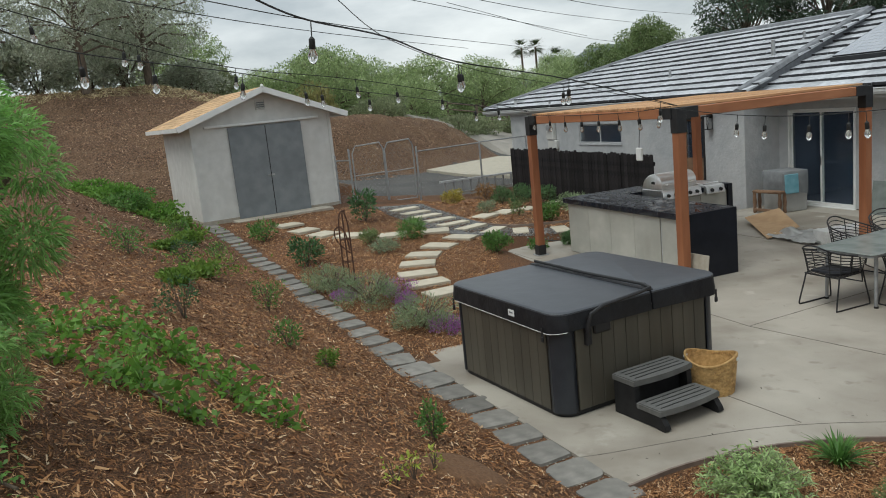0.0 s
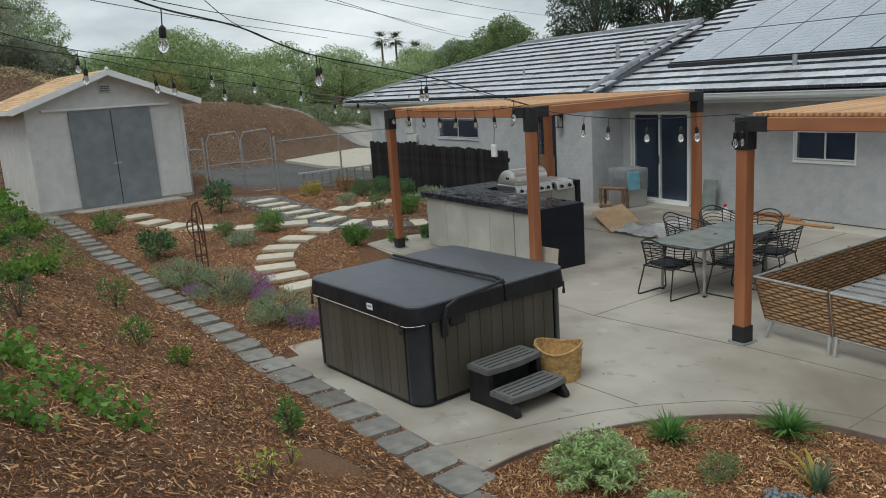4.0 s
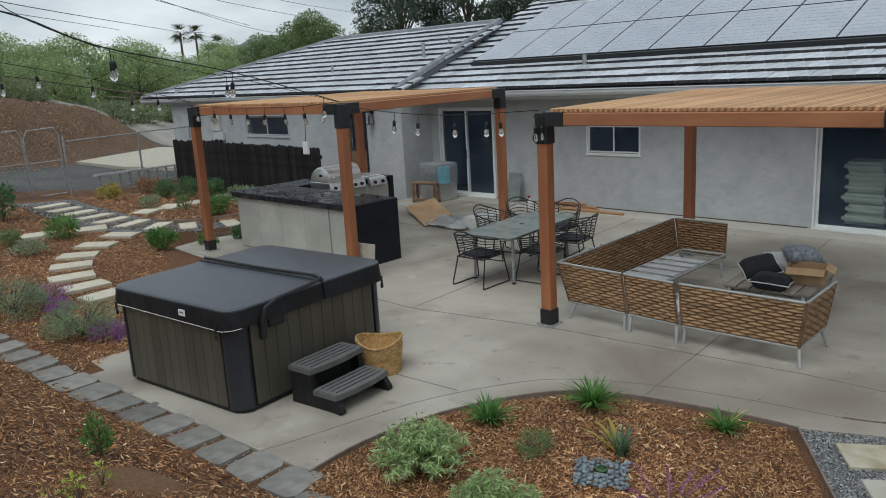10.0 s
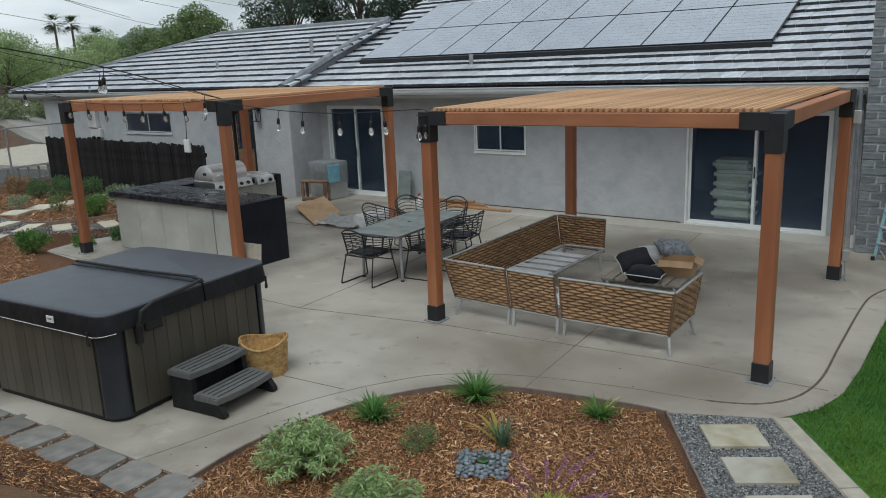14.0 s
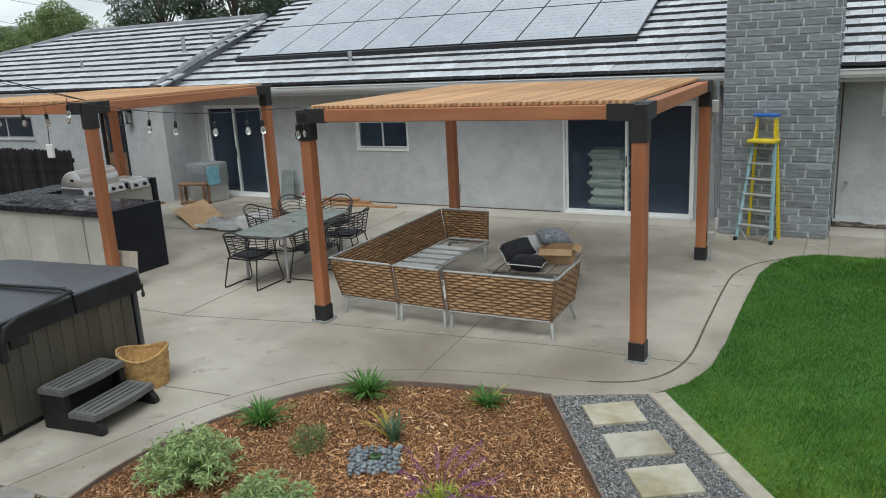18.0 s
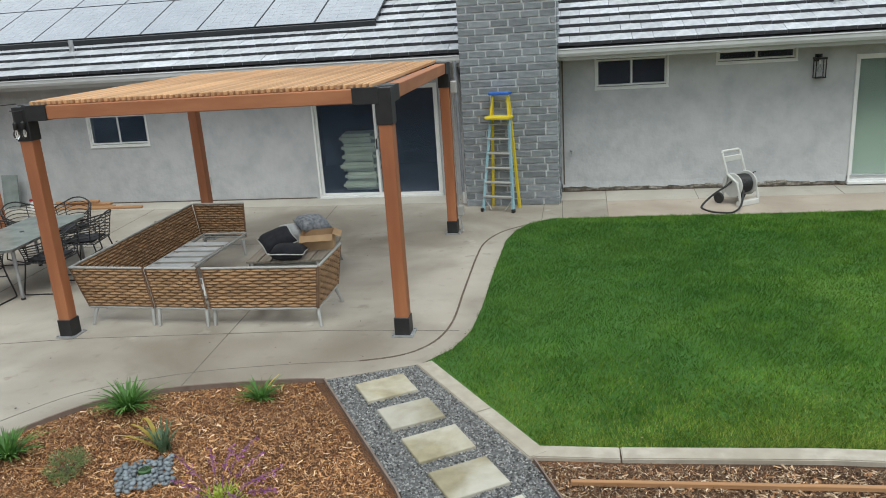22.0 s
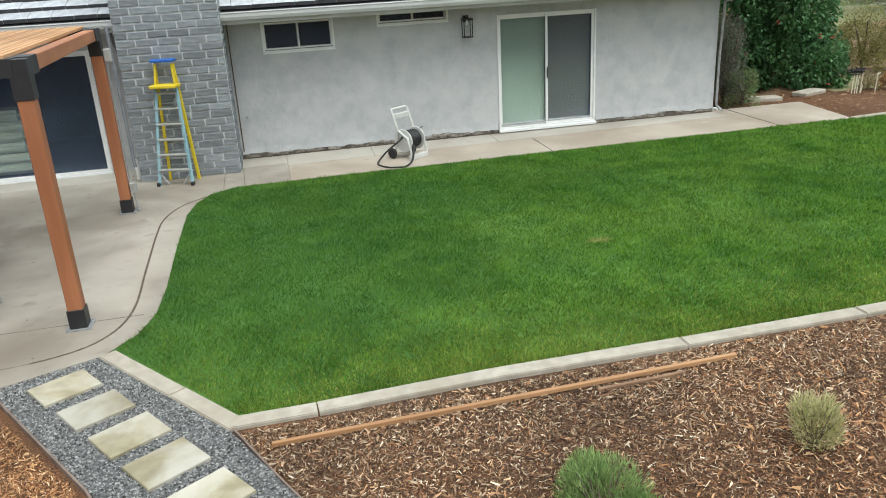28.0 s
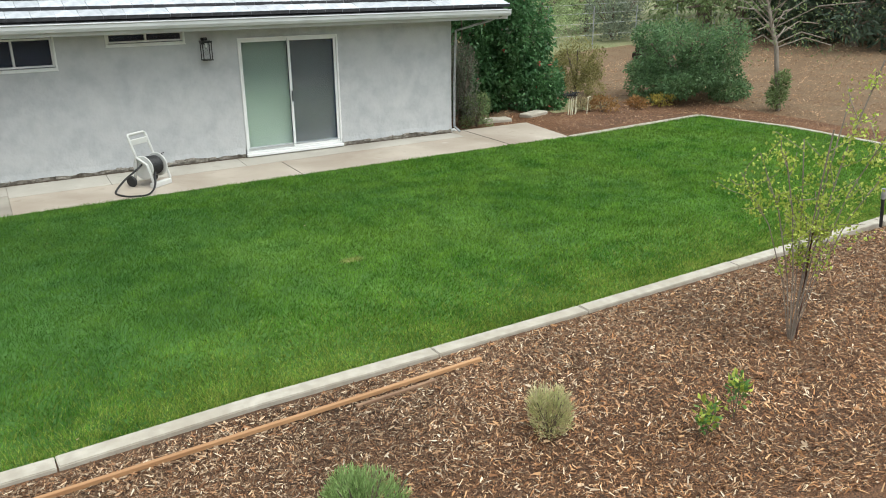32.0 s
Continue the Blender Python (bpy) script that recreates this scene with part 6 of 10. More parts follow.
for x, y, rz in ((-6.10, 9.0, 94), (-6.16, 9.84, 100), (-7.58, 9.72, -84), (-7.52, 10.44, -112), (-6.88, 10.50, 188)):
    dining_chair(x, y, rz, ch)

# ---- woven sofa set ----
def strand_mesh():
    """One flat lens-shaped strand, a metre long and a metre high before it is fitted: bulged on both faces."""
    bm = bmesh.new()
    rings = []
    for u in (-1, -0.55, 0, 0.55, 1):
        h, o = 0.5 * (1.0 - 0.50 * u * u), 0.004 + 0.014 * (1 - u * u)
        rings.append([(u * 0.5, -o, 0), (u * 0.5, -0.001, h), (u * 0.5, o, 0), (u * 0.5, -0.001, -h)])
    loft(bm, rings)
    me = bpy.data.meshes.new("strand")
    bmesh.ops.recalc_face_normals(bm, faces=bm.faces)
    bm.to_mesh(me)
    bm.free()
    me.materials.append(M["rope"])
    me.shade_smooth()
    return me


STRAND = strand_mesh()


def sofa_panel(parent, a, b, lean, z0=0.20, z1=0.70, name="back_panel", ea=0.0, eb=0.0, rows=13):
    """A woven panel in a grey tube frame, leaning out by lean at its top; ea and eb: how far its top ends reach past the foot."""
    a, b = Vector((*a, 0)), Vector((*b, 0))
    L = (b - a).length
    d = (b - a).normalized()
    nrm = Vector((d.y, -d.x, 0))
    up = (nrm * lean + Vector((0, 0, z1 - z0))).normalized()
    face = up.cross(d).normalized()
    at = lambda s_, f: a + d * (-ea * f + s_ * (L + (ea + eb) * f)) + nrm * lean * f + Vector((0, 0, z0 + (z1 - z0) * f))
    # added sheet behind the strands, coloured as the shade in their gaps
    bm = bmesh.new()
    quad = [at(0, 0.02), at(1, 0.02), at(1, 0.98), at(0, 0.98)]
    vs = [bm.verts.new(p + face * 0.003) for p in quad]
    vs2 = [bm.verts.new(p - face * 0.003) for p in quad]
    bm.faces.new(vs)
    bm.faces.new(vs2[::-1])
    for i in range(4):
        bm.faces.new((vs[i], vs2[i], vs2[(i + 1) % 4], vs[(i + 1) % 4]))
    pn = part(name, bm, "weave_gap_shade", parent, "tan woven panel over a sheet coloured as gap shade")
    n = max(3, round(L / 0.165))
    pitch = (z1 - z0 - 0.03) / rows
    for i in range(rows):
        f = 0.03 + 0.94 * (i + 0.5) / rows
        lr = L + (ea + eb) * f - 0.02
        for k in range(n + (i % 2)):
            u0, u1 = (k - 0.5 * (i % 2)) / n, (k + 1 - 0.5 * (i % 2)) / n
            u0, u1 = max(u0, 0.0), min(u1, 1.0)
            p = at(0.5 * (u0 + u1), f)
            w = (u1 - u0) * lr * random.uniform(1.03, 1.12)
            m = Matrix((d, face, up)).transposed().to_4x4()
            m.translation = p
            share("strand", STRAND, m @ Matrix.Diagonal((w, 1, pitch * random.uniform(1.32, 1.48), 1)), pn)
    for f in (0, 1):
        part("rail", tube(bmesh.new(), [at(0, f), at(1, f)], 0.0145, 8), "alu", pn, "grey metal rail", smooth=True)
    for e in (0, 1):
        part("side_bar", tube(bmesh.new(), [at(e, 0), at(e, 1)], 0.012, 8), "old_wood", pn, smooth=True)


def sofa_leg(parent, x, y, dx, dy):
    part("leg", rod(bmesh.new(), (x + dx, y + dy, 0), (x, y, 0.21), 0.016, 0.026, 10), "alu", parent, smooth=True)


def sofa_seat(parent, x0, x1, y0, y1):
    bm = bmesh.new()
    for p, q in (((x0, y0), (x1, y0)), ((x1, y0), (x1, y1)), ((x1, y1), (x0, y1)), ((x0, y1), (x0, y0))):
        tube(bm, [(*p, 0.28), (*q, 0.28)], 0.018, 6)
    part("seat_frame", bm, "alu", parent, smooth=True)
    long_y = (y1 - y0) > (x1 - x0)
    n = max(3, int((max(x1 - x0, y1 - y0)) / 0.24))
    for i in range(n):
        t = (i + 0.5) / n
        if not 0.28 < t < 0.82:
            continue
        if long_y:
            b = bbox(bmesh.new(), (x0 + x1) / 2, y0 + (y1 - y0) * t, 0.30, x1 - x0 - 0.04, 0.16, 0.016, bevel=0.004)
        else:
            b = bbox(bmesh.new(), x0 + (x1 - x0) * t, (y0 + y1) / 2, 0.30, 0.16, y1 - y0 - 0.04, 0.016, bevel=0.004)
        part("seat_slat", b, "white_metal", parent, "white seat slat")


s1 = thing("sofa", "tan woven outdoor sofa with grey frame, cushions removed", "sofa", "woven sofa sections")
sofa_panel(s1, (-4.87, 10.70), (-4.78, 7.80), 0.10, ea=0.05, eb=0.09)
for y_ in (8.78, 9.75):
    part("back_post", tube(bmesh.new(), [(-4.81 - 0.031 * (y_ - 7.8) - 0.02, y_, 0.26), (-4.90 - 0.031 * (y_ - 7.8) - 0.04, y_, 0.70)], 0.013, 6), "old_wood", s1, smooth=True)
sofa_panel(s1, (-4.78, 7.78), (-3.96, 7.74), 0.09, name="arm_panel", ea=0.10)
sofa_panel(s1, (-4.14, 10.70), (-4.86, 10.735), 0.05, name="arm_panel", eb=0.10)
sofa_seat(s1, -4.74, -4.08, 7.85, 10.60)
for x, y, dx, dy in ((-4.70, 7.80, -0.03, -0.09), (-3.98, 7.76, 0.02, -0.06), (-4.75, 10.6, -0.05, 0.06), (-4.1, 10.5, 0.06, -0.1)):
    sofa_leg(s1, x, y, dx, dy)
s2 = thing("sofa", "tan woven armless sofa section with grey frame", "sofa", "woven sofa sections")
sofa_panel(s2, (-3.92, 7.735), (-3.30, 7.71), 0.09)
sofa_seat(s2, -3.90, -3.32, 7.80, 8.50)
for x, y, dx, dy in ((-3.90, 7.75, 0.02, -0.07), (-3.31, 7.73, 0.02, -0.06), (-3.88, 8.45, 0, 0.05), (-3.34, 8.45, 0, 0.05)):
    sofa_leg(s2, x, y, dx, dy)
part("gap_strip", bbox(bmesh.new(), -3.265, 7.68, 0.47, 0.02, 0.03, 0.2), "white", s2, "white plastic tie strip")
s3 = thing("sofa", "tan woven outdoor loveseat with one arm, cushions removed", "sofa", "woven sofa sections")
sofa_panel(s3, (-3.24, 7.705), (-2.02, 7.74), 0.09, eb=0.08)
sofa_panel(s3, (-2.01, 7.75), (-2.03, 8.52), 0.08, name="arm_panel", ea=0.09)
sofa_seat(s3, -3.22, -2.06, 7.80, 8.50)
for x, y, dx, dy in ((-3.22, 7.75, 0.0, -0.05), (-2.03, 7.78, 0.05, -0.08), (-2.05, 8.45, 0.07, 0.02), (-3.2, 8.45, 0, 0.05)):
    sofa_leg(s3, x, y, dx, dy)

lt = thing("low_table", "low grey slatted table holding cushions and a box", "table", "", -2.92, 9.55, 0, 4)
for k in range(6):
    part("slat", bbox(bmesh.new(), -0.42 + 0.168 * k, 0, 0.33, 0.15, 1.05, 0.03, bevel=0.005), "weathered", lt)
part("apron", framed(bmesh.new(), -0.48, 0.48, 0.25, 0.315, 0, 0.05, 0.95), "alu", lt)
for sx in (-0.42, 0.42):
    for sy in (-0.5, 0.5):
        part("leg", rod(bmesh.new(), (sx * 1.12, sy * 1.12, 0), (sx, sy, 0.31), 0.014, 0.024, 8), "alu", lt, smooth=True)


def cushion(label, x, y, z, s, material, rz, rx=0, ry=0, pipe=True):
    c = thing("cushion", label, "cushion", "cushions on the low table", x, y, z)
    c.matrix_basis = pose(x, y, z, rx, ry, rz)
    b = bmesh.new()
    n = 10
    grid = {}
    for side in (1, -1):
        for i in range(n + 1):
            for k in range(n + 1):
                u, v = 2 * i / n - 1, 2 * k / n - 1
                edge_ = i in (0, n) or k in (0, n)
                if edge_ and side == -1:
                    grid[side, i, k] = grid[1, i, k]
                    continue
                pinch = 1 - 0.07 * (1 - abs(u) ** 2) * abs(v) ** 3 - 0.0
                pinch2 = 1 - 0.07 * (1 - abs(v) ** 2) * abs(u) ** 3
                h = side * 0.10 * (1 - u ** 4) ** 0.6 * (1 - v ** 4) ** 0.6
                grid[side, i, k] = b.verts.new((u * s / 2 * pinch2, v * s / 2 * pinch, h))
        for i in range(n):
            for k in range(n):
                q = [grid[side, i, k], grid[side, i + 1, k], grid[side, i + 1, k + 1], grid[side, i, k + 1]]
                b.faces.new(q if side == 1 else q[::-1])
    part("cover", b, material, c, smooth="all")
    if pipe:
        h = s / 2
        ring_ = [(-h, -h, 0), (0, -h * 0.93, 0), (h, -h, 0), (h * 0.93, 0, 0), (h, h, 0), (0, h * 0.93, 0), (-h, h, 0), (-h * 0.93, 0, 0), (-h, -h, 0)]
        part("piping", tube(bmesh.new(), ring_, 0.007, 5), "piping", c, "white piped edge", smooth=True)


cushion("black square cushion with white piping leaning on the low table", -3.18, 9.60, 0.45, 0.44, "navy", 35, 16, -14)
cushion("black square cushion with white piping on the low table", -2.86, 9.16, 0.42, 0.44, "navy", 12, -6, 4)
cushion("grey patterned cushion resting on the cardboard box", -2.80, 9.95, 0.58, 0.42, "greycloth", 40, 8, 6, False)
cushion("pale cushion behind the black cushions", -3.12, 9.95, 0.44, 0.36, "white_metal", 25, 20, 0, False)
bx = thing("cardboard_box", "open brown cardboard box on the low table", "box", "", -2.62, 9.62, 0.345, 12)
for x, y, sx, sy in ((0, -0.16, 0.42, 0.006), (0, 0.16, 0.42, 0.006), (-0.21, 0, 0.006, 0.32), (0.21, 0, 0.006, 0.32)):
    part("side", bbox(bmesh.new(), x, y, 0.10, sx, sy, 0.2), "card", bx)
part("base", bbox(bmesh.new(), 0, 0, 0.004, 0.42, 0.32, 0.006), "card", bx)
part("flap", bbox(bmesh.new(), 0, -0.215, 0.17, 0.42, 0.12, 0.005, rx=28), "card", bx)
part("flap", bbox(bmesh.new(), 0.26, 0, 0.18, 0.11, 0.32, 0.005, ry=25), "card", bx)

# ---- clutter by the patio door ----
gb = thing("storage_cube", "storage cube under a grey cloth cover, teal bag on it", "storage box", "", -12.56, 13.42, 0, -8)
part("body", bbox(bmesh.new(), 0, 0, 0.42, 0.68, 0.60, 0.84, bevel=0.02), "alu", gb, "pale grey box body")
b = bmesh.new()
drape = []
for g_, z_, w_ in ((1.0, 0.42, 0.022), (1.0, 0.60, 0.012), (0.99, 0.86, 0.0), (0.94, 0.885, 0.0), (0.5, 0.895, 0.006)):
    drape.append([(x * g_ + w_ * math.sin(31 * x + 17 * y), y * g_ + w_ * math.sin(23 * y - 29 * x), z_ + (0.05 * math.sin(9 * x + 4 * y) if z_ < 0.5 else 0)) for x, y in rounded(0.365, 0.33, 0.05, 5)])
part("cover", loft(b, drape), "grey_plastic", gb, "draped grey cloth cover", smooth=True)
part("bag", bbox(bmesh.new(), 0.385, -0.13, 0.62, 0.03, 0.34, 0.42, bevel=0.012, ry=-3), "teal", gb, "crumpled teal plastic bag")
stl = thing("wooden_stool", "worn brown wooden stool with rounded legs", "stool", "", -12.52, 12.90, 0, 10)
part("seat", bbox(bmesh.new(), 0, 0, 0.47, 0.72, 0.16, 0.06, bevel=0.018), "old_wood", stl)
for sx in (-0.31, 0.31):
    for sy in (-0.05, 0.12):
        part("leg", lathe(bmesh.new(), [(0.030, 0), (0.042, 0.03), (0.030, 0.12), (0.044, 0.24), (0.030, 0.36), (0.036, 0.45)], sx, sy, 12), "old_wood", stl, smooth=True)
part("stretcher", bbox(bmesh.new(), 0, -0.06, 0.07, 0.66, 0.05, 0.06, bevel=0.012), "old_wood", stl)
cb = thing("flattened_cardboard", "flattened brown cardboard sheet lying on the patio", "cardboard")
v = [(-12.0, 11.75, 0.12), (-10.38, 10.78, 0.02), (-10.50, 11.68, 0.10), (-11.62, 12.3, 0.27)]
sheet = raw("sheet", v + [(x, y, z + 0.008) for x, y, z in v], [(0, 1, 2, 3), (4, 7, 6, 5), (0, 4, 5, 1), (1, 5, 6, 2), (2, 6, 7, 3), (3, 7, 4, 0)], "card", cb)
ps = thing("plastic_wrap", "crumpled pale plastic packing sheet on the patio", "packaging")
b = bmesh.new()
n = 14
g = [[b.verts.new((-10.60 + 1.15 * i / n + 0.15 * k / n, 10.93 + 0.95 * k / n - 0.10 * i / n, 0.03 + 0.09 * abs(noise.noise((i * 0.45, k * 0.45, 2))) + (0.12 if 4 < k < 8 else 0) * (0.5 + noise.noise((i * 0.3, 7, 1))))) for k in range(n + 1)] for i in range(n + 1)]
for i in range(n):
    for k in range(n):
        b.faces.new((g[i][k], g[i + 1][k], g[i + 1][k + 1], g[i][k + 1]))
bmesh.ops.solidify(b, geom=b.faces[:], thickness=0.01)
part("sheet", b, "plastic_sheet", ps, smooth=True)
wb = thing("white_box", "flat grey-white carton beside the dining table", "carton", "", -9.40, 11.50, 0, 84)
part("carton", bbox(bmesh.new(), 0, 0, 0.12, 0.9, 0.35, 0.24, bevel=0.01), "plastic_sheet", wb)
for i, (x, y, z, L, rz) in enumerate(((-9.0, 13.72, 0.03, 1.5, 2), (-8.9, 13.80, 0.075, 1.15, -3), (-8.6, 13.62, 0.03, 2.0, 1), (-9.05, 13.76, 0.125, 0.9, 4))):
    lm = thing("lumber_board", "short pale lumber board lying by the wall", "board", "lumber boards by the wall", x, y, z, rz)
    part("board", bbox(bmesh.new(), 0, 0, 0, L, 0.09, 0.04, bevel=0.004), "lumber", lm)
sp = thing("spray_bottle", "small white spray bottle with a red nozzle", "bottle", "", -9.9, 13.55, 0)
part("bottle", lathe(bmesh.new(), [(0.045, 0), (0.05, 0.02), (0.05, 0.14), (0.018, 0.19), (0.018, 0.21)], seg=14), "white", sp, smooth=True)
part("trigger", bbox(bmesh.new(), 0, -0.02, 0.235, 0.03, 0.08, 0.05, bevel=0.008), "red_plastic", sp)
lp_ = thing("leaning_panel", "grey panel leaning against the stucco wall", "panel", "", -10.75, 13.9, 0)
part("panel", bbox(bmesh.new(), 0.14, 0, 0.34, 0.36, 0.02, 0.68, rx=-9), "frost", lp_)

# ---- wall lamps, meter, downpipe ----
def wall_lamp(x, y, z, s=1.0):
    l = thing("wall_lamp", "black square lantern on the stucco wall", "lamp", "wall lanterns", x, y, z)
    part("backplate", bbox(bmesh.new(), 0, -0.01, 0.16 * s, 0.11, 0.02, 0.12 * s, bevel=0.004), "black_metal", l)
    part("bracket", bbox(bmesh.new(), 0, -0.07, 0.19 * s, 0.03, 0.12, 0.03), "black_metal", l)
    b = bmesh.new()
    w = 0.075 * s
    for sx in (-1, 1):
        for sy in (-1, 1):
            bbox(b, sx * w, -0.11 + sy * w, 0, 0.014, 0.014, 0.30 * s)
    bbox(b, 0, -0.11, -0.15 * s, 2 * w + 0.02, 2 * w + 0.02, 0.016)
    bbox(b, 0, -0.11, 0.155 * s, 2 * w + 0.03, 2 * w + 0.03, 0.03)
    part("cage", b, "black_metal", l)
    bl = part("bulb", lathe(bmesh.new(), [(0.012, 0.06), (0.016, 0.03), (0.034, -0.02), (0.03, -0.06), (0.005, -0.08)], 0, -0.11, 14), "bulb", l, smooth=True)
    part("socket", lathe(bmesh.new(), [(0.018, 0.14 * s), (0.018, 0.06)], 0, -0.11, 12), "white", l, smooth=True)


wall_lamp(4.62, WY, 1.98)
wall_lamp(-14.48, 13.1, 1.98)
wall_lamp(-4.45, WY, 2.03, 0.7)
mt = thing("electric_meter", "beige electric meter box on the wing wall", "meter", "", -22.0, 13.1, 1.46)
mt.scale = (1.3, 1.2, 1.2)
part("box", bbox(bmesh.new(), 0, -0.06, 0.32, 0.34, 0.12, 0.50, bevel=0.015), "beige_plastic", mt)
part("dial", rod(bmesh.new(), (0, -0.12, 0.40), (0, -0.17, 0.40), 0.085, seg=18), "galv", mt, smooth=True)
part("box", bbox(bmesh.new(), 0.06, -0.05, -0.06, 0.42, 0.10, 0.24, bevel=0.015), "beige_plastic", mt)
part("conduit", rod(bmesh.new(), (0, -0.04, 0.55), (0, -0.04, 1.1), 0.03, seg=10), "galv", mt, smooth=True)
dp = struct(thing("downpipe", "grey downpipe beside the chimney with white outlet", "downpipe"))
part("pipe", tube(bmesh.new(), [(-1.27, 13.42, 2.44), (-1.27, 13.62, 2.25), (-1.27, 14.02, 2.0), (-1.27, 14.05, 1.2), (-1.27, 14.05, 0.2)], 0.032, 8), "ridge", dp, smooth=True)
part("pipe", rod(bmesh.new(), (-1.22, 13.45, 0), (-1.22, 13.45, 0.34), 0.05, seg=12), "white", dp, "white plastic standpipe", smooth=True)
part("pipe", rod(bmesh.new(), (-1.22, 13.2, 0.26), (-1.26, 13.25, 2.45), 0.028, seg=8), "ridge", dp, smooth=True)
tap = thing("wall_tap", "small outdoor tap on the stucco wall", "tap", "", 0.62, WY, 0.72)
part("pipe", rod(bmesh.new(), (0, 0, 0), (0, -0.10, 0), 0.012, seg=8), "galv", tap)
part("handle", rod(bmesh.new(), (0, -0.08, 0.02), (0, -0.08, 0.05), 0.03, seg=8), "galv", tap)
dp2 = struct(thing("downpipe_corner", "pale downpipe at the house corner", "downpipe"))
part("pipe", tube(bmesh.new(), [(10.45, 13.42, 2.42), (10.2, 13.6, 2.3), (9.72, 14.02, 2.12), (9.70, 14.06, 1.0), (9.70, 14.06, 0.15), (9.74, 13.9, 0.06)], 0.026, 8), "galv", dp2, smooth=True)

# ---- ladder and hose reel ----
ld = thing("step_ladder", "tall blue and yellow fibreglass step ladder, open", "ladder", "", -0.54, 12.86, 0, -16)
HL = 1.92
for sx in (-1, 1):
    part("front_rail", rod(bmesh.new(), (sx * 0.27, -0.14, 0), (sx * 0.16, 0.10, HL * 0.80), 0.03, seg=4), "ladder_blue", ld, "pale blue fibreglass rail")
    part("front_rail", rod(bmesh.new(), (sx * 0.16, 0.10, HL * 0.80), (sx * 0.13, 0.145, HL * 0.97), 0.022, seg=4), "yellow", ld, "yellow rail top")
    part("rear_rail", rod(bmesh.new(), (sx * 0.24, 0.24, 0), (sx * 0.14, 0.165, HL * 0.97), 0.028, seg=4), "yellow", ld, "yellow fibreglass rail")
    part("foot", bbox(bmesh.new(), sx * 0.275, -0.15, 0.03, 0.05, 0.08, 0.06, bevel=0.008), "black_rubber", ld)
for k in range(6):
    z = 0.25 + 0.235 * k
    f = z / (HL * 0.8)
    w = 0.27 - 0.11 * f
    part("step", bbox(bmesh.new(), 0, -0.14 + 0.24 * f, z, 2 * w, 0.08, 0.025, bevel=0.004), "alu", ld)
for k in range(5):
    z = 0.35 + 0.3 * k
    w, yb_ = 0.25 - 0.11 * z / (HL * 0.97), 0.30 - 0.135 * z / (HL * 0.97)
    part("brace", rod(bmesh.new(), (-w, yb_, z), (w, yb_, z), 0.012, seg=6), "alu", ld)
part("brace", rod(bmesh.new(), (-0.26, -0.10, 0.22), (-0.12, -0.12, 0.03), 0.01, seg=6), "alu", ld)
part("brace", rod(bmesh.new(), (0.26, -0.10, 0.22), (0.12, -0.12, 0.03), 0.01, seg=6), "alu", ld)
part("shelf", bbox(bmesh.new(), 0, 0.07, HL * 0.80, 0.42, 0.24, 0.05, bevel=0.01), "yellow", ld, "yellow folding shelf")
part("top_cap", bbox(bmesh.new(), 0, 0.15, HL - 0.005, 0.36, 0.17, 0.045, bevel=0.012), "blue", ld, "blue plastic top cap")

hr = thing("hose_reel", "beige hose reel cart with coiled black hose", "hose reel", "", 3.25, 13.02, 0, 36)
hr.scale = (1.0, 1.0, 0.93)
for sx in (-0.19, 0.19):
    pts = [(sx, 0.14, 0.07), (sx, 0.10, 0.30), (sx, 0.05, 0.52), (sx, 0.14, 0.78), (sx, 0.17, 0.86)]
    part("side_frame", tube(bmesh.new(), pts, 0.022, 8), "beige_plastic", hr, smooth=True)
    part("side_frame", tube(bmesh.new(), [(sx, 0.05, 0.52), (sx, -0.16, 0.40), (sx, -0.24, 0.12), (sx, -0.22, 0.02)], 0.022, 8), "beige_plastic", hr, smooth=True)
    part("wheel", lathe(bmesh.new(), [(0.02, -0.02), (0.09, -0.022), (0.10, 0), (0.09, 0.022), (0.02, 0.02)], seg=18), "black_rubber", hr, smooth=True).matrix_basis = pose(sx * 1.25, 0.16, 0.10, 0, 90, 0)
    part("reel_disc", lathe(bmesh.new(), [(0.03, -0.012), (0.20, -0.012), (0.21, 0), (0.20, 0.012), (0.03, 0.012)], seg=26), "beige_plastic", hr, smooth=True).matrix_basis = pose(sx * 0.82, -0.04, 0.34, 0, 90, 0)
part("handle", tube(bmesh.new(), [(-0.19, 0.17, 0.86), (-0.17, 0.19, 0.89), (0.17, 0.19, 0.89), (0.19, 0.17, 0.86)], 0.022, 8), "beige_plastic", hr, smooth=True)
part("crossbar", bbox(bmesh.new(), 0, 0.14, 0.76, 0.36, 0.03, 0.10, bevel=0.008), "beige_plastic", hr)
part("crossbar", bbox(bmesh.new(), 0, -0.22, 0.05, 0.42, 0.08, 0.09, bevel=0.01), "beige_plastic", hr)
turns = 9
coil = [(-0.125 + 0.25 * abs((q / 22 / turns) % 2 - 1), -0.04 + rr * math.cos(2 * math.pi * q / 22), 0.34 + rr * math.sin(2 * math.pi * q / 22)) for q in range(22 * turns * 3 + 1) for rr in [0.12 + 0.045 * q / (22 * turns * 3)]]
part("hose", tube(bmesh.new(), coil, 0.0135, 5), "black_rubber", hr, "coiled black hose", smooth=True)
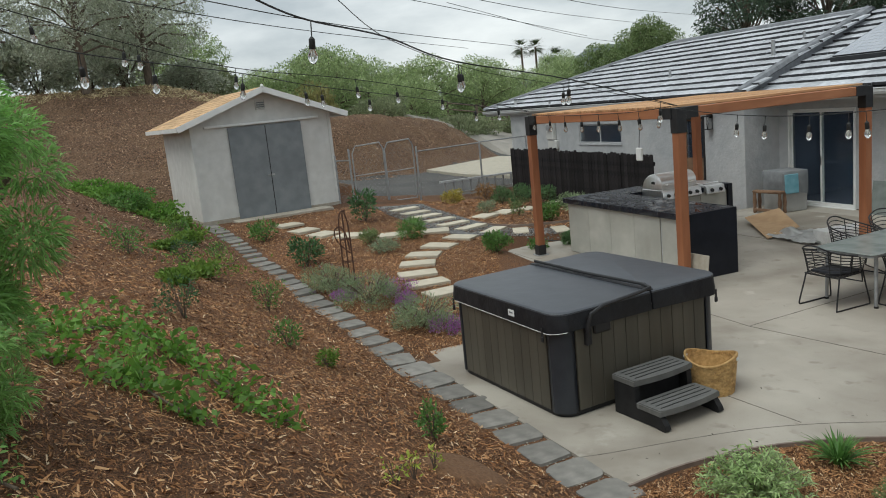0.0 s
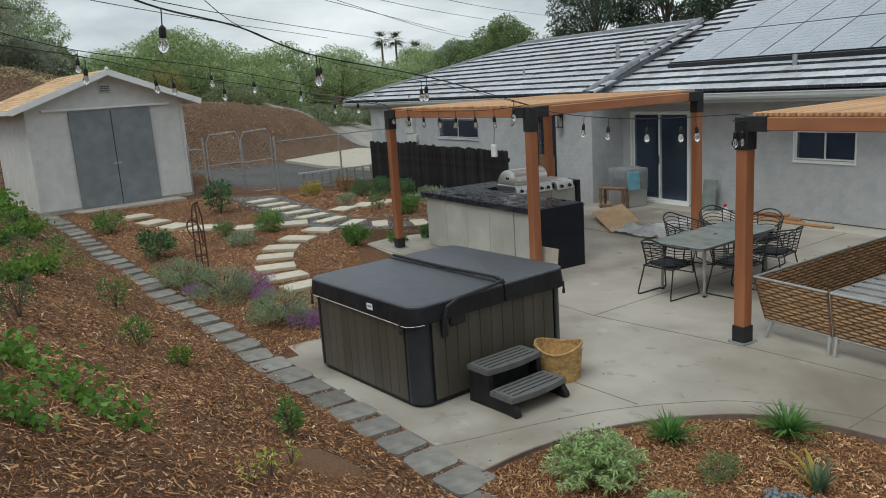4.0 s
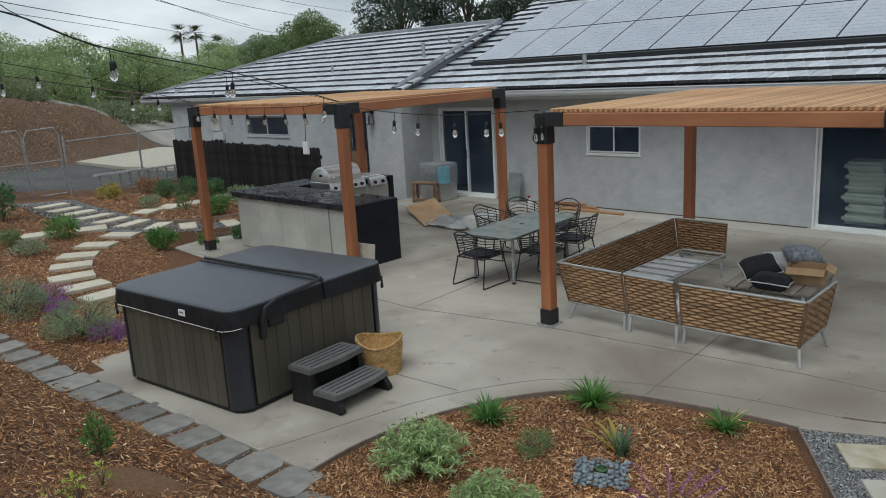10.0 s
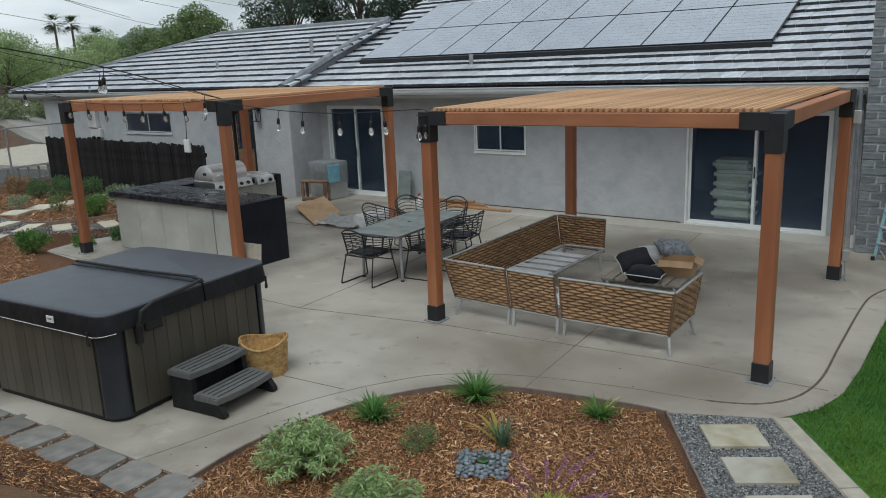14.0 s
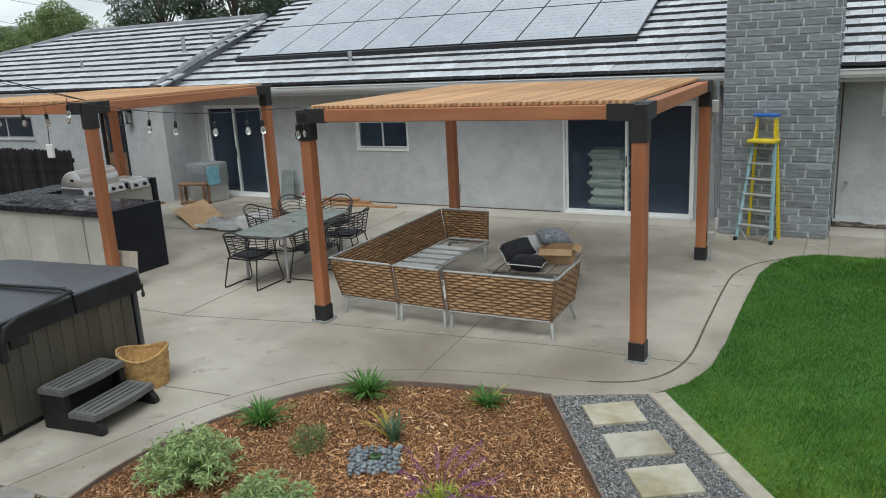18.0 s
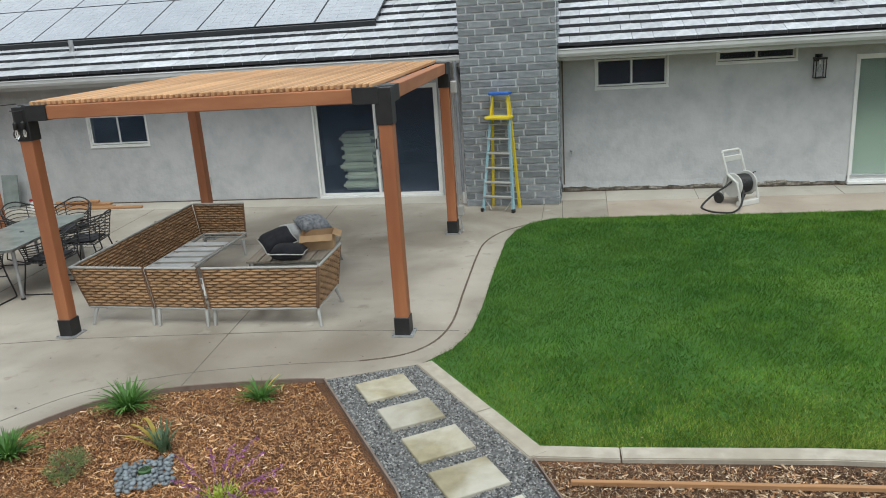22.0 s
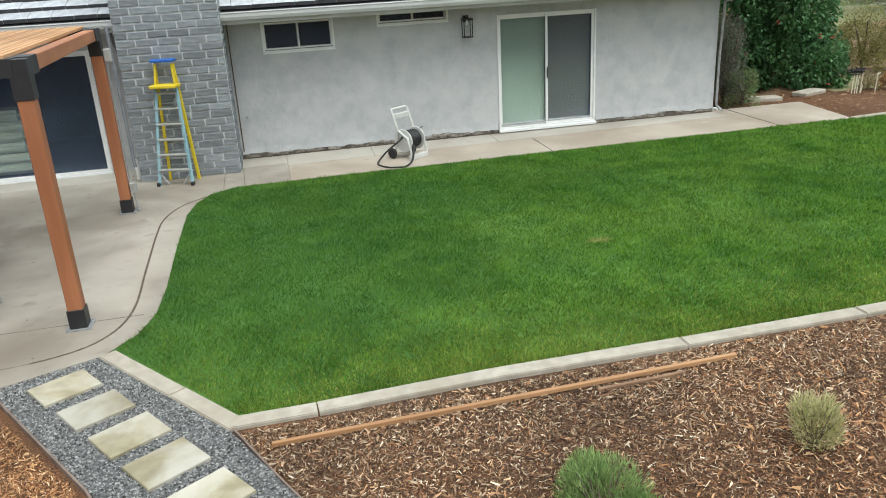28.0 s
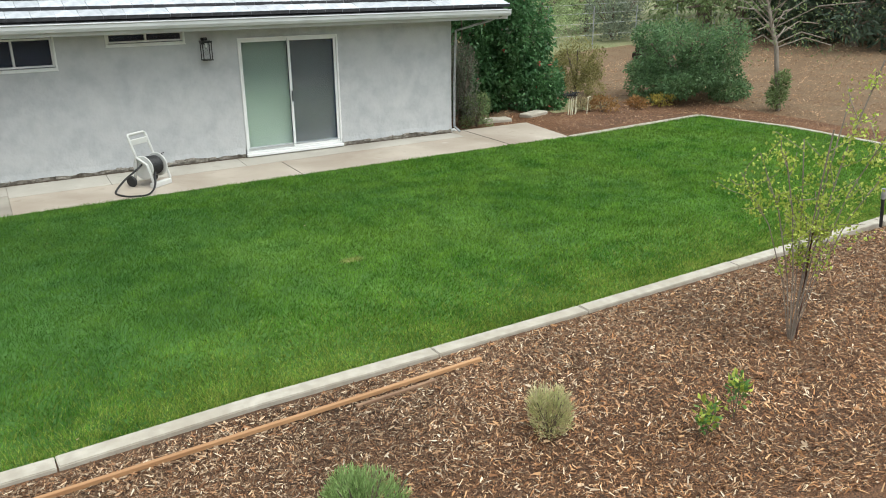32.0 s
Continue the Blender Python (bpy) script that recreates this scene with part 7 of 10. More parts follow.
part("hose", tube(bmesh.new(), curve([(-0.168, -0.027, 0.4), (-0.284, -0.016, 0.33), (-0.44, 0.10, 0.18), (-0.60, 0.15, 0.02), (-0.73, -0.02, 0.017), (-0.76, -0.24, 0.017), (-0.69, -0.37, 0.017), (-0.56, -0.46, 0.02), (-0.36, -0.42, 0.09), (-0.12, -0.24, 0.27)], 4), 0.017, 6), "black_rubber", hr, "loose black hose loop", smooth=True)
part("crank", tube(bmesh.new(), [(0.2, -0.04, 0.34), (0.28, -0.04, 0.34), (0.28, -0.04, 0.50), (0.33, -0.04, 0.50)], 0.012, 6), "black_rubber", hr, smooth=True)

# plank beside the kerb
pk = thing("long_plank", "long pale timber plank lying on the mulch", "plank", "", 2.585, 4.985, 0.012, 2.2)
part("board", bbox(bmesh.new(), 0, 0, 0, 3.70, 0.036, 0.036, bevel=0.004), "lumber", pk)
pk = thing("short_stake", "thin weathered stake lying on the mulch", "stake", "", 3.55, 4.93, 0.0, 3)
part("board", bbox(bmesh.new(), 0, 0, 0, 0.75, 0.03, 0.03, bevel=0.004), "old_wood", pk)

# ---- garden ----
def gz(x, y):
    """Height of the finished ground sheet under a point (or points)."""
    x, y = np.asarray(x, float), np.asarray(y, float)
    i = np.clip(np.searchsorted(gx, x) - 1, 0, nx - 2)
    k = np.clip(np.searchsorted(gy, y) - 1, 0, ny - 2)
    u, v = (x - gx[i]) / (gx[i + 1] - gx[i]), (y - gy[k]) / (gy[k + 1] - gy[k])
    return (ZZ[i, k] * (1 - u) * (1 - v) + ZZ[i + 1, k] * u * (1 - v) + ZZ[i, k + 1] * (1 - u) * v + ZZ[i + 1, k + 1] * u * v)


GREENS = dict(
    leaf_dark=((0.055, 0.13, 0.05), (0.10, 0.20, 0.075)), leaf_mid=((0.09, 0.21, 0.045), (0.16, 0.30, 0.08)),
    leaf_light=((0.12, 0.22, 0.035), (0.20, 0.31, 0.06)), sage=((0.29, 0.42, 0.165), (0.43, 0.56, 0.26)),
    silver=((0.22, 0.29, 0.18), (0.34, 0.41, 0.26)), lavender=((0.36, 0.12, 0.40), (0.50, 0.22, 0.54)),
    fern=((0.17, 0.37, 0.085), (0.29, 0.52, 0.16)), lily=((0.07, 0.18, 0.035), (0.15, 0.31, 0.075)),
    # pepper-tree greens hold some distance haze in their tone
    gum=((0.17, 0.21, 0.15), (0.26, 0.30, 0.22)), haze_willow=((0.25, 0.345, 0.15), (0.40, 0.49, 0.235)),
    oak=((0.16, 0.23, 0.09), (0.25, 0.33, 0.14)), pine=((0.05, 0.085, 0.055), (0.09, 0.135, 0.08)),
    yellow_leaf=((0.38, 0.31, 0.06), (0.5, 0.42, 0.10)), lime=((0.34, 0.44, 0.06), (0.50, 0.56, 0.12)), dry=((0.30, 0.24, 0.13), (0.42, 0.34, 0.2)),
    rust_leaf=((0.28, 0.14, 0.05), (0.38, 0.22, 0.08)), iris=((0.10, 0.17, 0.10), (0.16, 0.25, 0.14)), red_flower=((0.60, 0.09, 0.07), (0.75, 0.16, 0.13)),
    palm=((0.05, 0.075, 0.035), (0.09, 0.12, 0.055)), glossy=((0.055, 0.15, 0.055), (0.115, 0.25, 0.09)))
GREENS["lavender_leaf"] = ((0.21, 0.29, 0.155), (0.34, 0.42, 0.25))
GREENS["olive_leaf"] = ((0.22, 0.21, 0.075), (0.36, 0.33, 0.13))
GREENS["rosemary"] = ((0.19, 0.30, 0.09), (0.33, 0.46, 0.18))
# far scrub: haze mixed into the leaf tones
GREENS["haze_scrub"] = ((0.19, 0.235, 0.125), (0.31, 0.345, 0.20))
GREENS["magenta"] = ((0.20, 0.07, 0.18), (0.30, 0.13, 0.28))
# hilltop gums: leaf colour lightened in place of air haze
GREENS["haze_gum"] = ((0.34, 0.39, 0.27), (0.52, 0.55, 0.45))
GREENS["violet"] = ((0.28, 0.08, 0.34), (0.42, 0.16, 0.46))
GREENS["plum"] = ((0.125, 0.135, 0.10), (0.21, 0.21, 0.155))
GREENS["shrubby"] = ((0.085, 0.17, 0.07), (0.165, 0.28, 0.12))
GREENS["blond"] = ((0.42, 0.44, 0.18), (0.58, 0.58, 0.30))
GREENS["straw_tip"] = ((0.52, 0.46, 0.24), (0.68, 0.62, 0.38))
GREENS["vine"] = ((0.10, 0.24, 0.03), (0.19, 0.36, 0.07))
for key_, (a_, b_) in GREENS.items():
    M[key_] = leaf_mat(key_, a_, b_)


def leaf_quads(pos, direc, length, width, rng, droop=0.0):
    """Pointed leaves: an (n*4, 3) array of bent kite shapes at pos along direc."""
    n = len(pos)
    d = direc / np.maximum(np.linalg.norm(direc, axis=1, keepdims=True), 1e-6)
    r = rng.normal(size=(n, 3))
    s = np.cross(d, r)
    s /= np.maximum(np.linalg.norm(s, axis=1, keepdims=True), 1e-6)
    up = np.cross(s, d)
    L = (length * rng.uniform(0.7, 1.25, n))[:, None]
    W = (width * rng.uniform(0.7, 1.25, n))[:, None]
    tip = pos + d * L
    tip[:, 2] -= droop * L[:, 0]
    midp = pos + d * L * 0.45 + up * W * 0.25
    return np.stack([pos, midp + s * W / 2, tip, midp - s * W / 2], 1).reshape(-1, 3)


def crown_points(rng, n, blobs):
    """Points near the skins of several soft blobs (x, y, z, rx, ry, rz), with the outward way."""
    w = np.array([b[3] * b[4] + b[4] * b[5] for b in blobs])
    pick = rng.choice(len(blobs), n, p=w / w.sum())
    B = np.array(blobs)[pick]
    u = rng.normal(size=(n, 3))
    u /= np.linalg.norm(u, axis=1, keepdims=True)
    rad = rng.uniform(0.35, 1.05, n) ** 0.6
    return B[:, :3] + u * B[:, 3:] * rad[:, None], u


def shrub(name, label, x, y, r, h, n, leaf, width, material, seed, category="shrub", group="", stems=7, droop=0.1, up=0.6, flowers=None, z=None, stem_mat="bark", spread=1.0, low=0):
    rng = np.random.default_rng(seed)
    s = thing(name, label, category, group, x, y, float(gz(x, y)) - 0.02 if z is None else z)
    for k in range(stems):
        a = 2 * math.pi * k / stems + rng.uniform(-0.4, 0.4)
        q = r * rng.uniform(0.3, 0.75)
        part("stem", tube(bmesh.new(), [(0, 0, 0), (q * 0.4 * math.cos(a), q * 0.4 * math.sin(a), h * 0.4), (q * math.cos(a), q * math.sin(a), h * rng.uniform(0.65, 0.9))], max(0.004, r * 0.016), 5), stem_mat, s)
    blobs = [(0, 0, h * 0.55, r * 0.75, r * 0.75, h * 0.45)]
    for k in range(9):
        a, q = rng.uniform(0, 6.28), r * rng.uniform(0.35, 0.75) * spread
        blobs.append((q * math.cos(a), q * math.sin(a), h * rng.uniform(0.35, 0.85), r * rng.uniform(0.22, 0.38), r * rng.uniform(0.22, 0.38), h * rng.uniform(0.14, 0.26)))
    for k in range(low):
        a = 2 * math.pi * (k + rng.random()) / low
        q = r * rng.uniform(0.55, 0.8)
        blobs.append((q * math.cos(a), q * math.sin(a), h * rng.uniform(0.08, 0.38), r * rng.uniform(0.24, 0.34), r * rng.uniform(0.24, 0.34), h * rng.uniform(0.10, 0.18)))
    P, U = crown_points(rng, n, blobs)
    P[:, 2] = np.maximum(P[:, 2], 0.01)
    D = U + rng.normal(size=U.shape) * 0.5 + np.array([0, 0, up])
    soup("foliage", leaf_quads(P, D, leaf, width, rng, droop), 4, material, s)["kind"] = "stuff"
    if flowers:
        fm, fn, fl, fw = flowers
        P, U = crown_points(rng, fn, [(bx_, by_, bz_ + 0.05 * h, rx_ * 1.1, ry_ * 1.1, rz_ * 1.1) for bx_, by_, bz_, rx_, ry_, rz_ in blobs])
        P[:, 2] = np.maximum(P[:, 2], 0.03)
        D = U * 0.6 + rng.normal(size=U.shape) * 0.35 + np.array([0, 0, 0.8])
        soup("blossom", leaf_quads(P, D, fl, fw, rng), 4, fm, s)["kind"] = "stuff"
    return s


def strap_plant(name, label, x, y, h, n, width, material, seed, z=None, arch=1.0, category="plant", group="", dead=0):
    """A clump of long arching blades."""
    rng = np.random.default_rng(seed)
    s = thing(name, label, category, group, x, y, float(gz(x, y)) - 0.01 if z is None else z)
    for mat_, count in ((material, n), ("yellow_leaf", dead)):
        if not count:
            continue
        vs = []
        for i in range(count):
            a, L = rng.uniform(0, 6.28), h * rng.uniform(0.7, 1.35)
            lean = rng.uniform(0.25, 1.25) * arch * (1.5 if mat_ == "yellow_leaf" else 1)
            d = np.array([math.cos(a), math.sin(a), 0])
            sd = np.array([-math.sin(a), math.cos(a), 0])
            p = d * rng.uniform(0, 0.05)
            prev = None
            for k in range(6):
                t = k / 5
                q = p + d * L * lean * t ** 1.5 + np.array([0, 0, L * (t - 0.5 * lean * t * t)])
                w = width * (1 - t ** 2.2) * 0.5 + 0.001
                cur = (q - sd * w, q + sd * w)
                if prev is not None:
                    vs += [prev[0], prev[1], cur[1], cur[0]]
                prev = cur
        soup("leaves" if mat_ == material else "dead_leaves", np.array(vs), 4, mat_, s)
    return s


# edging stones along the foot of the bank
edging = struct(thing("stone_edging", "row of grey flat stones edging the bank", "edging"))
x = -3.75
i = 0
while x > -21.3:
    if x > -4.2:
        y = 3.10 - 0.1 * (x + 4.2)
    else:
        y = stone_line(x) - 0.055 + 0.015 * math.sin(x * 1.7)
    b = bmesh.new()
    r1, r2 = random.uniform(0.185, 0.225), random.uniform(0.185, 0.212)
    pts = [(math.copysign(abs(math.cos(a)) ** 0.3, math.cos(a)) * r2 * random.uniform(0.93, 1.05), math.copysign(abs(math.sin(a)) ** 0.35, math.sin(a)) * r1 * random.uniform(0.93, 1.05)) for a in [2 * math.pi * (k + 0.5) / 12 for k in range(12)]]
    prism(b, pts, -0.07, 0.018)
    top = [f for f in b.faces if f.normal.z > 0.9 or all(v.co.z > 0.04 for v in f.verts)]
    for v in b.verts:
        if v.co.z > 0:
            v.co.z += random.uniform(-0.006, 0.006)
            v.co.xy *= 0.97
    ob = part("stone", b, "slate", edging)
    ob.matrix_basis = pose(x, y, max(float(gz(x, y)), -0.02) + 0.004, random.uniform(-2, 2), random.uniform(-2, 2), 4.7 + random.uniform(-7, 7))
    x -= 0.452
    i += 1

# gravel bits between the edging stones
rng_e = np.random.default_rng(31)
ev, ef = [], []
for k in range(900):
    x = rng_e.uniform(-9.5, -3.7)
    y = (stone_line(x) - 0.055 if x < -4.2 else 3.10 - 0.1 * (x + 4.2)) + rng_e.uniform(-0.13, 0.20)
    q, a = rng_e.uniform(0.005, 0.012), rng_e.uniform(0, 6.28)
    base = len(ev)
    c_, s_ = math.cos(a) * q, math.sin(a) * q
    z = max(float(gz(x, y)), -0.02) + 0.004
    ev += [(x + c_, y + s_, z), (x - s_, y + c_, z), (x - c_, y - s_, z), (x + s_, y - c_, z), (x, y, z + q)]
    ef += [(base, base + 1, base + 4), (base + 1, base + 2, base + 4), (base + 2, base + 3, base + 4), (base + 3, base, base + 4)]
tagged(raw("edging_gravel", ev, ef, "kerb"), "pale gravel bits between the edging stones", "gravel", kind="stuff")


# cream stepping stones through the planting
def stepping(points, sx, sy, group_ob, material, turn=None, up=0.03):
    for k, (x, y) in enumerate(points):
        nxt = points[min(k + 1, len(points) - 1)]
        prv = points[max(k - 1, 0)]
        ang = math.degrees(math.atan2(nxt[1] - prv[1], nxt[0] - prv[0])) if turn is None else turn
        b = prism(bmesh.new(), [(-sx / 2, -sy / 2), (sx / 2, -sy / 2 * random.uniform(0.9, 1.05)), (sx / 2, sy / 2), (-sx / 2, sy / 2 * random.uniform(0.9, 1.05))], -0.04, 0.02)
        bmesh.ops.bevel(b, geom=[e for e in b.edges if all(v.co.z > 0 for v in e.verts)], offset=0.006, segments=1, affect="EDGES")
        ob = part("stepping_stone", b, material, group_ob)
        ob.matrix_basis = pose(x, y, max(float(gz(x, y)), -0.03) + up, random.uniform(-1, 1), random.uniform(-1, 1), ang)


path1 = struct(thing("stepping_path_curved", "curved path of cream stepping stones in mulch", "path"))
stepping([(-10.75, 4.52), (-11.45, 4.48), (-12.14, 4.55), (-12.87, 4.83), (-13.47, 5.19), (-14.0, 5.72), (-14.46, 6.40)], 0.42, 0.68, path1, "step_stone")
stepping([(-15.45, 6.2), (-15.78, 5.30), (-16.34, 4.50), (-17.05, 4.05), (-17.85, 3.75), (-18.7, 3.56)], 0.62, 0.58, path1, "step_stone")
path2 = struct(thing("stepping_path_gate", "cream stepping stones leading to the gate", "path"))
stepping([(-18.56, 6.57), (-17.95, 6.64), (-17.36, 6.72), (-16.67, 6.80), (-16.01, 6.87), (-15.34, 7.02), (-14.75, 7.30), (-14.39, 7.78), (-14.12, 8.62)], 0.34, 0.72, path2, "step_stone", up=0.022)
stepping([(-16.79, 8.0), (-17.37, 8.87), (-17.95, 9.81), (-18.55, 10.98)], 0.62, 0.5, path2, "step_stone")
GATE = [(-19.5, 7.36), (-18.3, 7.42), (-16.55, 7.42), (-15.1, 7.6), (-14.6, 8.1), (-14.15, 9.0), (-13.5, 8.8), (-13.75, 7.6), (-14.13, 7.02), (-15.05, 6.40), (-16.6, 6.15), (-18.4, 6.02), (-19.6, 6.05)]
bm = prism(bmesh.new(), GATE, -0.06, 0.012)
for v in bm.verts:
    v.co.z += float(gz(v.co.x, v.co.y)) + 0.0
gp = struct(part("gravel_path", bm, "gravel_bed"), "grey gravel path round the stepping stones", "path")
part("edging_strip", strip(bmesh.new(), curve([(-19.5, 7.40), (-16.55, 7.46), (-15.1, 7.64), (-14.55, 8.15), (-14.2, 9.0)], 4), 0.03, 0.0, 0.05), "edging", gp).location.z = 0.22
slab = struct(thing("shed_threshold", "pale concrete threshold slab before the shed door", "slab"))
part("slab", bbox(bmesh.new(), -20.83, 3.85, 0.49, 0.62, 2.7, 0.09, rz=8.3, bevel=0.008), "kerb", slab)

# gravel strip with olive pavers
GRAVEL = [(-1.52, 6.40), (-0.73, 6.755), (0.445, 5.19), (1.26, 3.55), (0.35, 3.20), (-0.42, 4.72)]
gravel = struct(part("gravel_strip", prism(bmesh.new(), GRAVEL[::-1], -0.12, -0.006), "gravel_bed"), "blue-grey gravel strip beside the lawn", "gravel")
rng = np.random.default_rng(5)


def in_poly(px, py, poly):
    inside = np.zeros(len(px), bool)
    j = len(poly) - 1
    for i in range(len(poly)):
        xi, yi = poly[i]
        xj, yj = poly[j]
        hit = ((yi > py) != (yj > py)) & (px < (xj - xi) * (py - yi) / (yj - yi + 1e-12) + xi)
        inside ^= hit
        j = i
    return inside


def pebbles(name, poly, n, size, material, z, parent=None, flat=0.7, zfun=None):
    """Loose stones: stretched octahedra with uneven corners, lying in a plan outline."""
    xs, ys = [p[0] for p in poly], [p[1] for p in poly]
    px, py = rng.uniform(min(xs), max(xs), n * 3), rng.uniform(min(ys), max(ys), n * 3)
    ok = in_poly(px, py, poly)
    px, py = px[ok][:n], py[ok][:n]
    m = len(px)
    base = np.array([(1, 0, 0), (0, 1, 0), (-1, 0, 0), (0, -1, 0), (0, 0, 1), (0, 0, -1)], float)
    tri = [(0, 1, 4), (1, 2, 4), (2, 3, 4), (3, 0, 4), (1, 0, 5), (2, 1, 5), (3, 2, 5), (0, 3, 5)]
    s = size * rng.uniform(0.55, 1.3, m)
    a = rng.uniform(0, 6.28, m)
    v = base[None] * (s[:, None, None] * np.array([1, 0.72, flat])) * rng.uniform(0.75, 1.2, (m, 6, 1))
    c, sn = np.cos(a)[:, None], np.sin(a)[:, None]
    X, Y = v[..., 0] * c - v[..., 1] * sn, v[..., 0] * sn + v[..., 1] * c
    zz = z + rng.uniform(0, size * 0.5, m) if zfun is None else zfun(px, py) + z
    V = np.stack([X + px[:, None], Y + py[:, None], v[..., 2] + zz[:, None]], -1).reshape(-1, 3)
    F = (np.arange(m)[:, None, None] * 6 + np.array(tri)[None]).reshape(-1, 3)
    me = bpy.data.meshes.new(name)
    me.from_pydata(V.tolist(), [], F.tolist())
    me.materials.append(M[material])
    ob = new(name, me)
    if parent:
        ob.parent = parent
    return ob


g = pebbles("loose_gravel", GRAVEL, 16000, 0.0118, "gravel", -0.002)
tagged(g, "loose blue-grey crushed gravel pieces", "gravel", kind="stuff")
g = pebbles("path_gravel", GATE, 6000, 0.018, "gravel", 0.016, zfun=gz)
tagged(g, "loose grey gravel pieces on the gate path", "gravel", kind="stuff")
path3 = struct(thing("olive_paver_path", "olive square pavers set in grey gravel", "path"))
for x, y in ((-0.90, 6.26), (-0.58, 5.81), (-0.27, 5.36), (0.03, 4.91), (0.33, 4.45), (0.62, 4.0)):
    b = prism(bmesh.new(), [(-0.23, -0.19), (0.23, -0.19), (0.23, 0.19), (-0.23, 0.19)], -0.05, 0.02)
    bmesh.ops.bevel(b, geom=[e for e in b.edges if all(v.co.z > 0 for v in e.verts)], offset=0.006, segments=1, affect="EDGES")
    b.transform(pose(x, y, 0.006, random.uniform(-0.6, 0.6), random.uniform(-0.6, 0.6), 33.5 + random.uniform(-1.5, 1.5)))
    part("paver", b, "step_olive", path3)
eg = struct(thing("bed_edging", "thin brown metal edging along beds and gravel", "edging"))
part("edging_strip", strip(bmesh.new(), [(-1.53, 6.42), (-0.46, 4.75), (0.32, 3.2)], 0.016, -0.08, 0.02), "edging", eg)
part("edging_strip", strip(bmesh.new(), [(0.47, 5.20), (0.81, 4.45), (1.28, 3.5)], 0.012, -0.08, 0.014), "edging", eg)
part("edging_strip", strip(bmesh.new(), curve([(-1.53, 6.41), (-1.89, 6.385), (-2.85, 6.195), (-3.42, 5.945), (-3.84, 5.43), (-4.15, 4.69), (-4.25, 3.96), (-4.20, 3.38)], 5), 0.02, -0.08, 0.018), "edging", eg)
PATCH = [(-2.66, 4.87), (-2.29, 5.03), (-2.11, 4.70), (-2.46, 4.53)]
pb = thing("pebble_patch", "patch of smooth blue-grey cobbles round a drain", "pebbles")
cobble = []
rng = np.random.default_rng(15)
for k in range(4):
    b = bmesh.new()
    bmesh.ops.create_icosphere(b, subdivisions=1, radius=1.0)
    for v in b.verts:
        v.co = Vector((v.co.x * rng.uniform(0.93, 1.07), v.co.y * rng.uniform(0.93, 1.07) * 0.76, v.co.z * 0.58))
    me_ = bpy.data.meshes.new("cobble")
    b.to_mesh(me_)
    b.free()
    me_.materials.append(M["pebble"])
    me_.shade_smooth()
    cobble.append(me_)
for layer, (gap, lift) in enumerate(((0.044, 0.0), (0.056, 0.020))):
    for i in range(14):
        for k in range(14):
            x = -2.70 + gap * (i + 0.5 * (k % 2)) + rng.uniform(-0.013, 0.013)
            y = 4.50 + gap * 0.87 * k + rng.uniform(-0.013, 0.013)
            if in_poly(np.array([x]), np.array([y]), PATCH)[0] and (x + 2.40) ** 2 + (y - 4.82) ** 2 > 0.0032:
                q = 0.027 * rng.uniform(0.8, 1.2)
                share("cobble", cobble[int(rng.integers(4))], pose(x, y, lift + rng.uniform(0, 0.008), rng.uniform(-12, 12), rng.uniform(-12, 12), rng.uniform(0, 360)) @ Matrix.Scale(q, 4), pb)
dr = thing("drain_cap", "round green drain grate among the pebbles", "drain", "", -2.40, 4.82, 0.012)
part("grate", lathe(bmesh.new(), [(0.048, -0.02), (0.05, 0.018), (0.042, 0.024), (0.0001, 0.024)], seg=18), "leaf_dark", dr, smooth=True)
for k in range(4):
    part("slot", bbox(bmesh.new(), -0.024 + 0.016 * k, 0, 0.026, 0.005, 0.055, 0.003), "black_rubber", dr)


def sprig_bush(label, x, y, r, h, stems, per, leaf, width, material, seed):
    """A loose bush of arching leafy sprigs, each ending in a star of narrow leaves."""
    rng = np.random.default_rng(seed)
    s = thing("sage_bush", label, "shrub", "bed plants", x, y, float(gz(x, y)) - 0.01)
    P, D, b = [], [], bmesh.new()
    for i in range(stems):
        a, q = rng.uniform(0, 6.28), math.sqrt(rng.uniform(0.02, 1.0))
        out = np.array([math.cos(a), math.sin(a), 0.0])
        top = out * r * q + np.array([0, 0, h * (1.02 - 0.62 * q ** 2.2) * rng.uniform(0.8, 1.1)])
        mid_ = out * r * q * 0.38 + np.array([0, 0, top[2] * 0.62])
        tube(b, [(0, 0, 0), tuple(mid_), tuple(top)], 0.0022, 4)
        for k in range(per):
            f = rng.uniform(0.25, 1.0) ** 0.7
            p = mid_ * min(1, f * 2) if f < 0.5 else mid_ + (top - mid_) * (f - 0.5) * 2
            e = rng.normal(size=3) * np.array([1, 1, 0.55])
            P.append(p)
            D.append(e / np.linalg.norm(e) + out * 0.35 + np.array([0, 0, 0.35]))
    part("stem", b, "pale_bark", s)
    soup("foliage", leaf_quads(np.array(P), np.array(D), leaf, width, rng, 0.25), 4, material, s)["kind"] = "stuff"


# planting in the near bed
sprig_bush("loose pale green sage bush in the mulch bed", -3.52, 3.98, 0.42, 0.42, 150, 30, 0.062, 0.0145, "sage", 1)
sprig_bush("small loose pale green sage bush in the mulch bed", -2.64, 3.82, 0.36, 0.35, 85, 26, 0.062, 0.0145, "sage", 2)
strap_plant("lily_clump", "clump of dark green strap leaves by the patio edge", -3.66, 4.95, 0.25, 120, 0.021, "lily", 3, group="bed plants")
strap_plant("lily_clump", "clump of dark green strap leaves by the patio edge", -3.12, 5.79, 0.27, 150, 0.021, "lily", 4, group="bed plants")
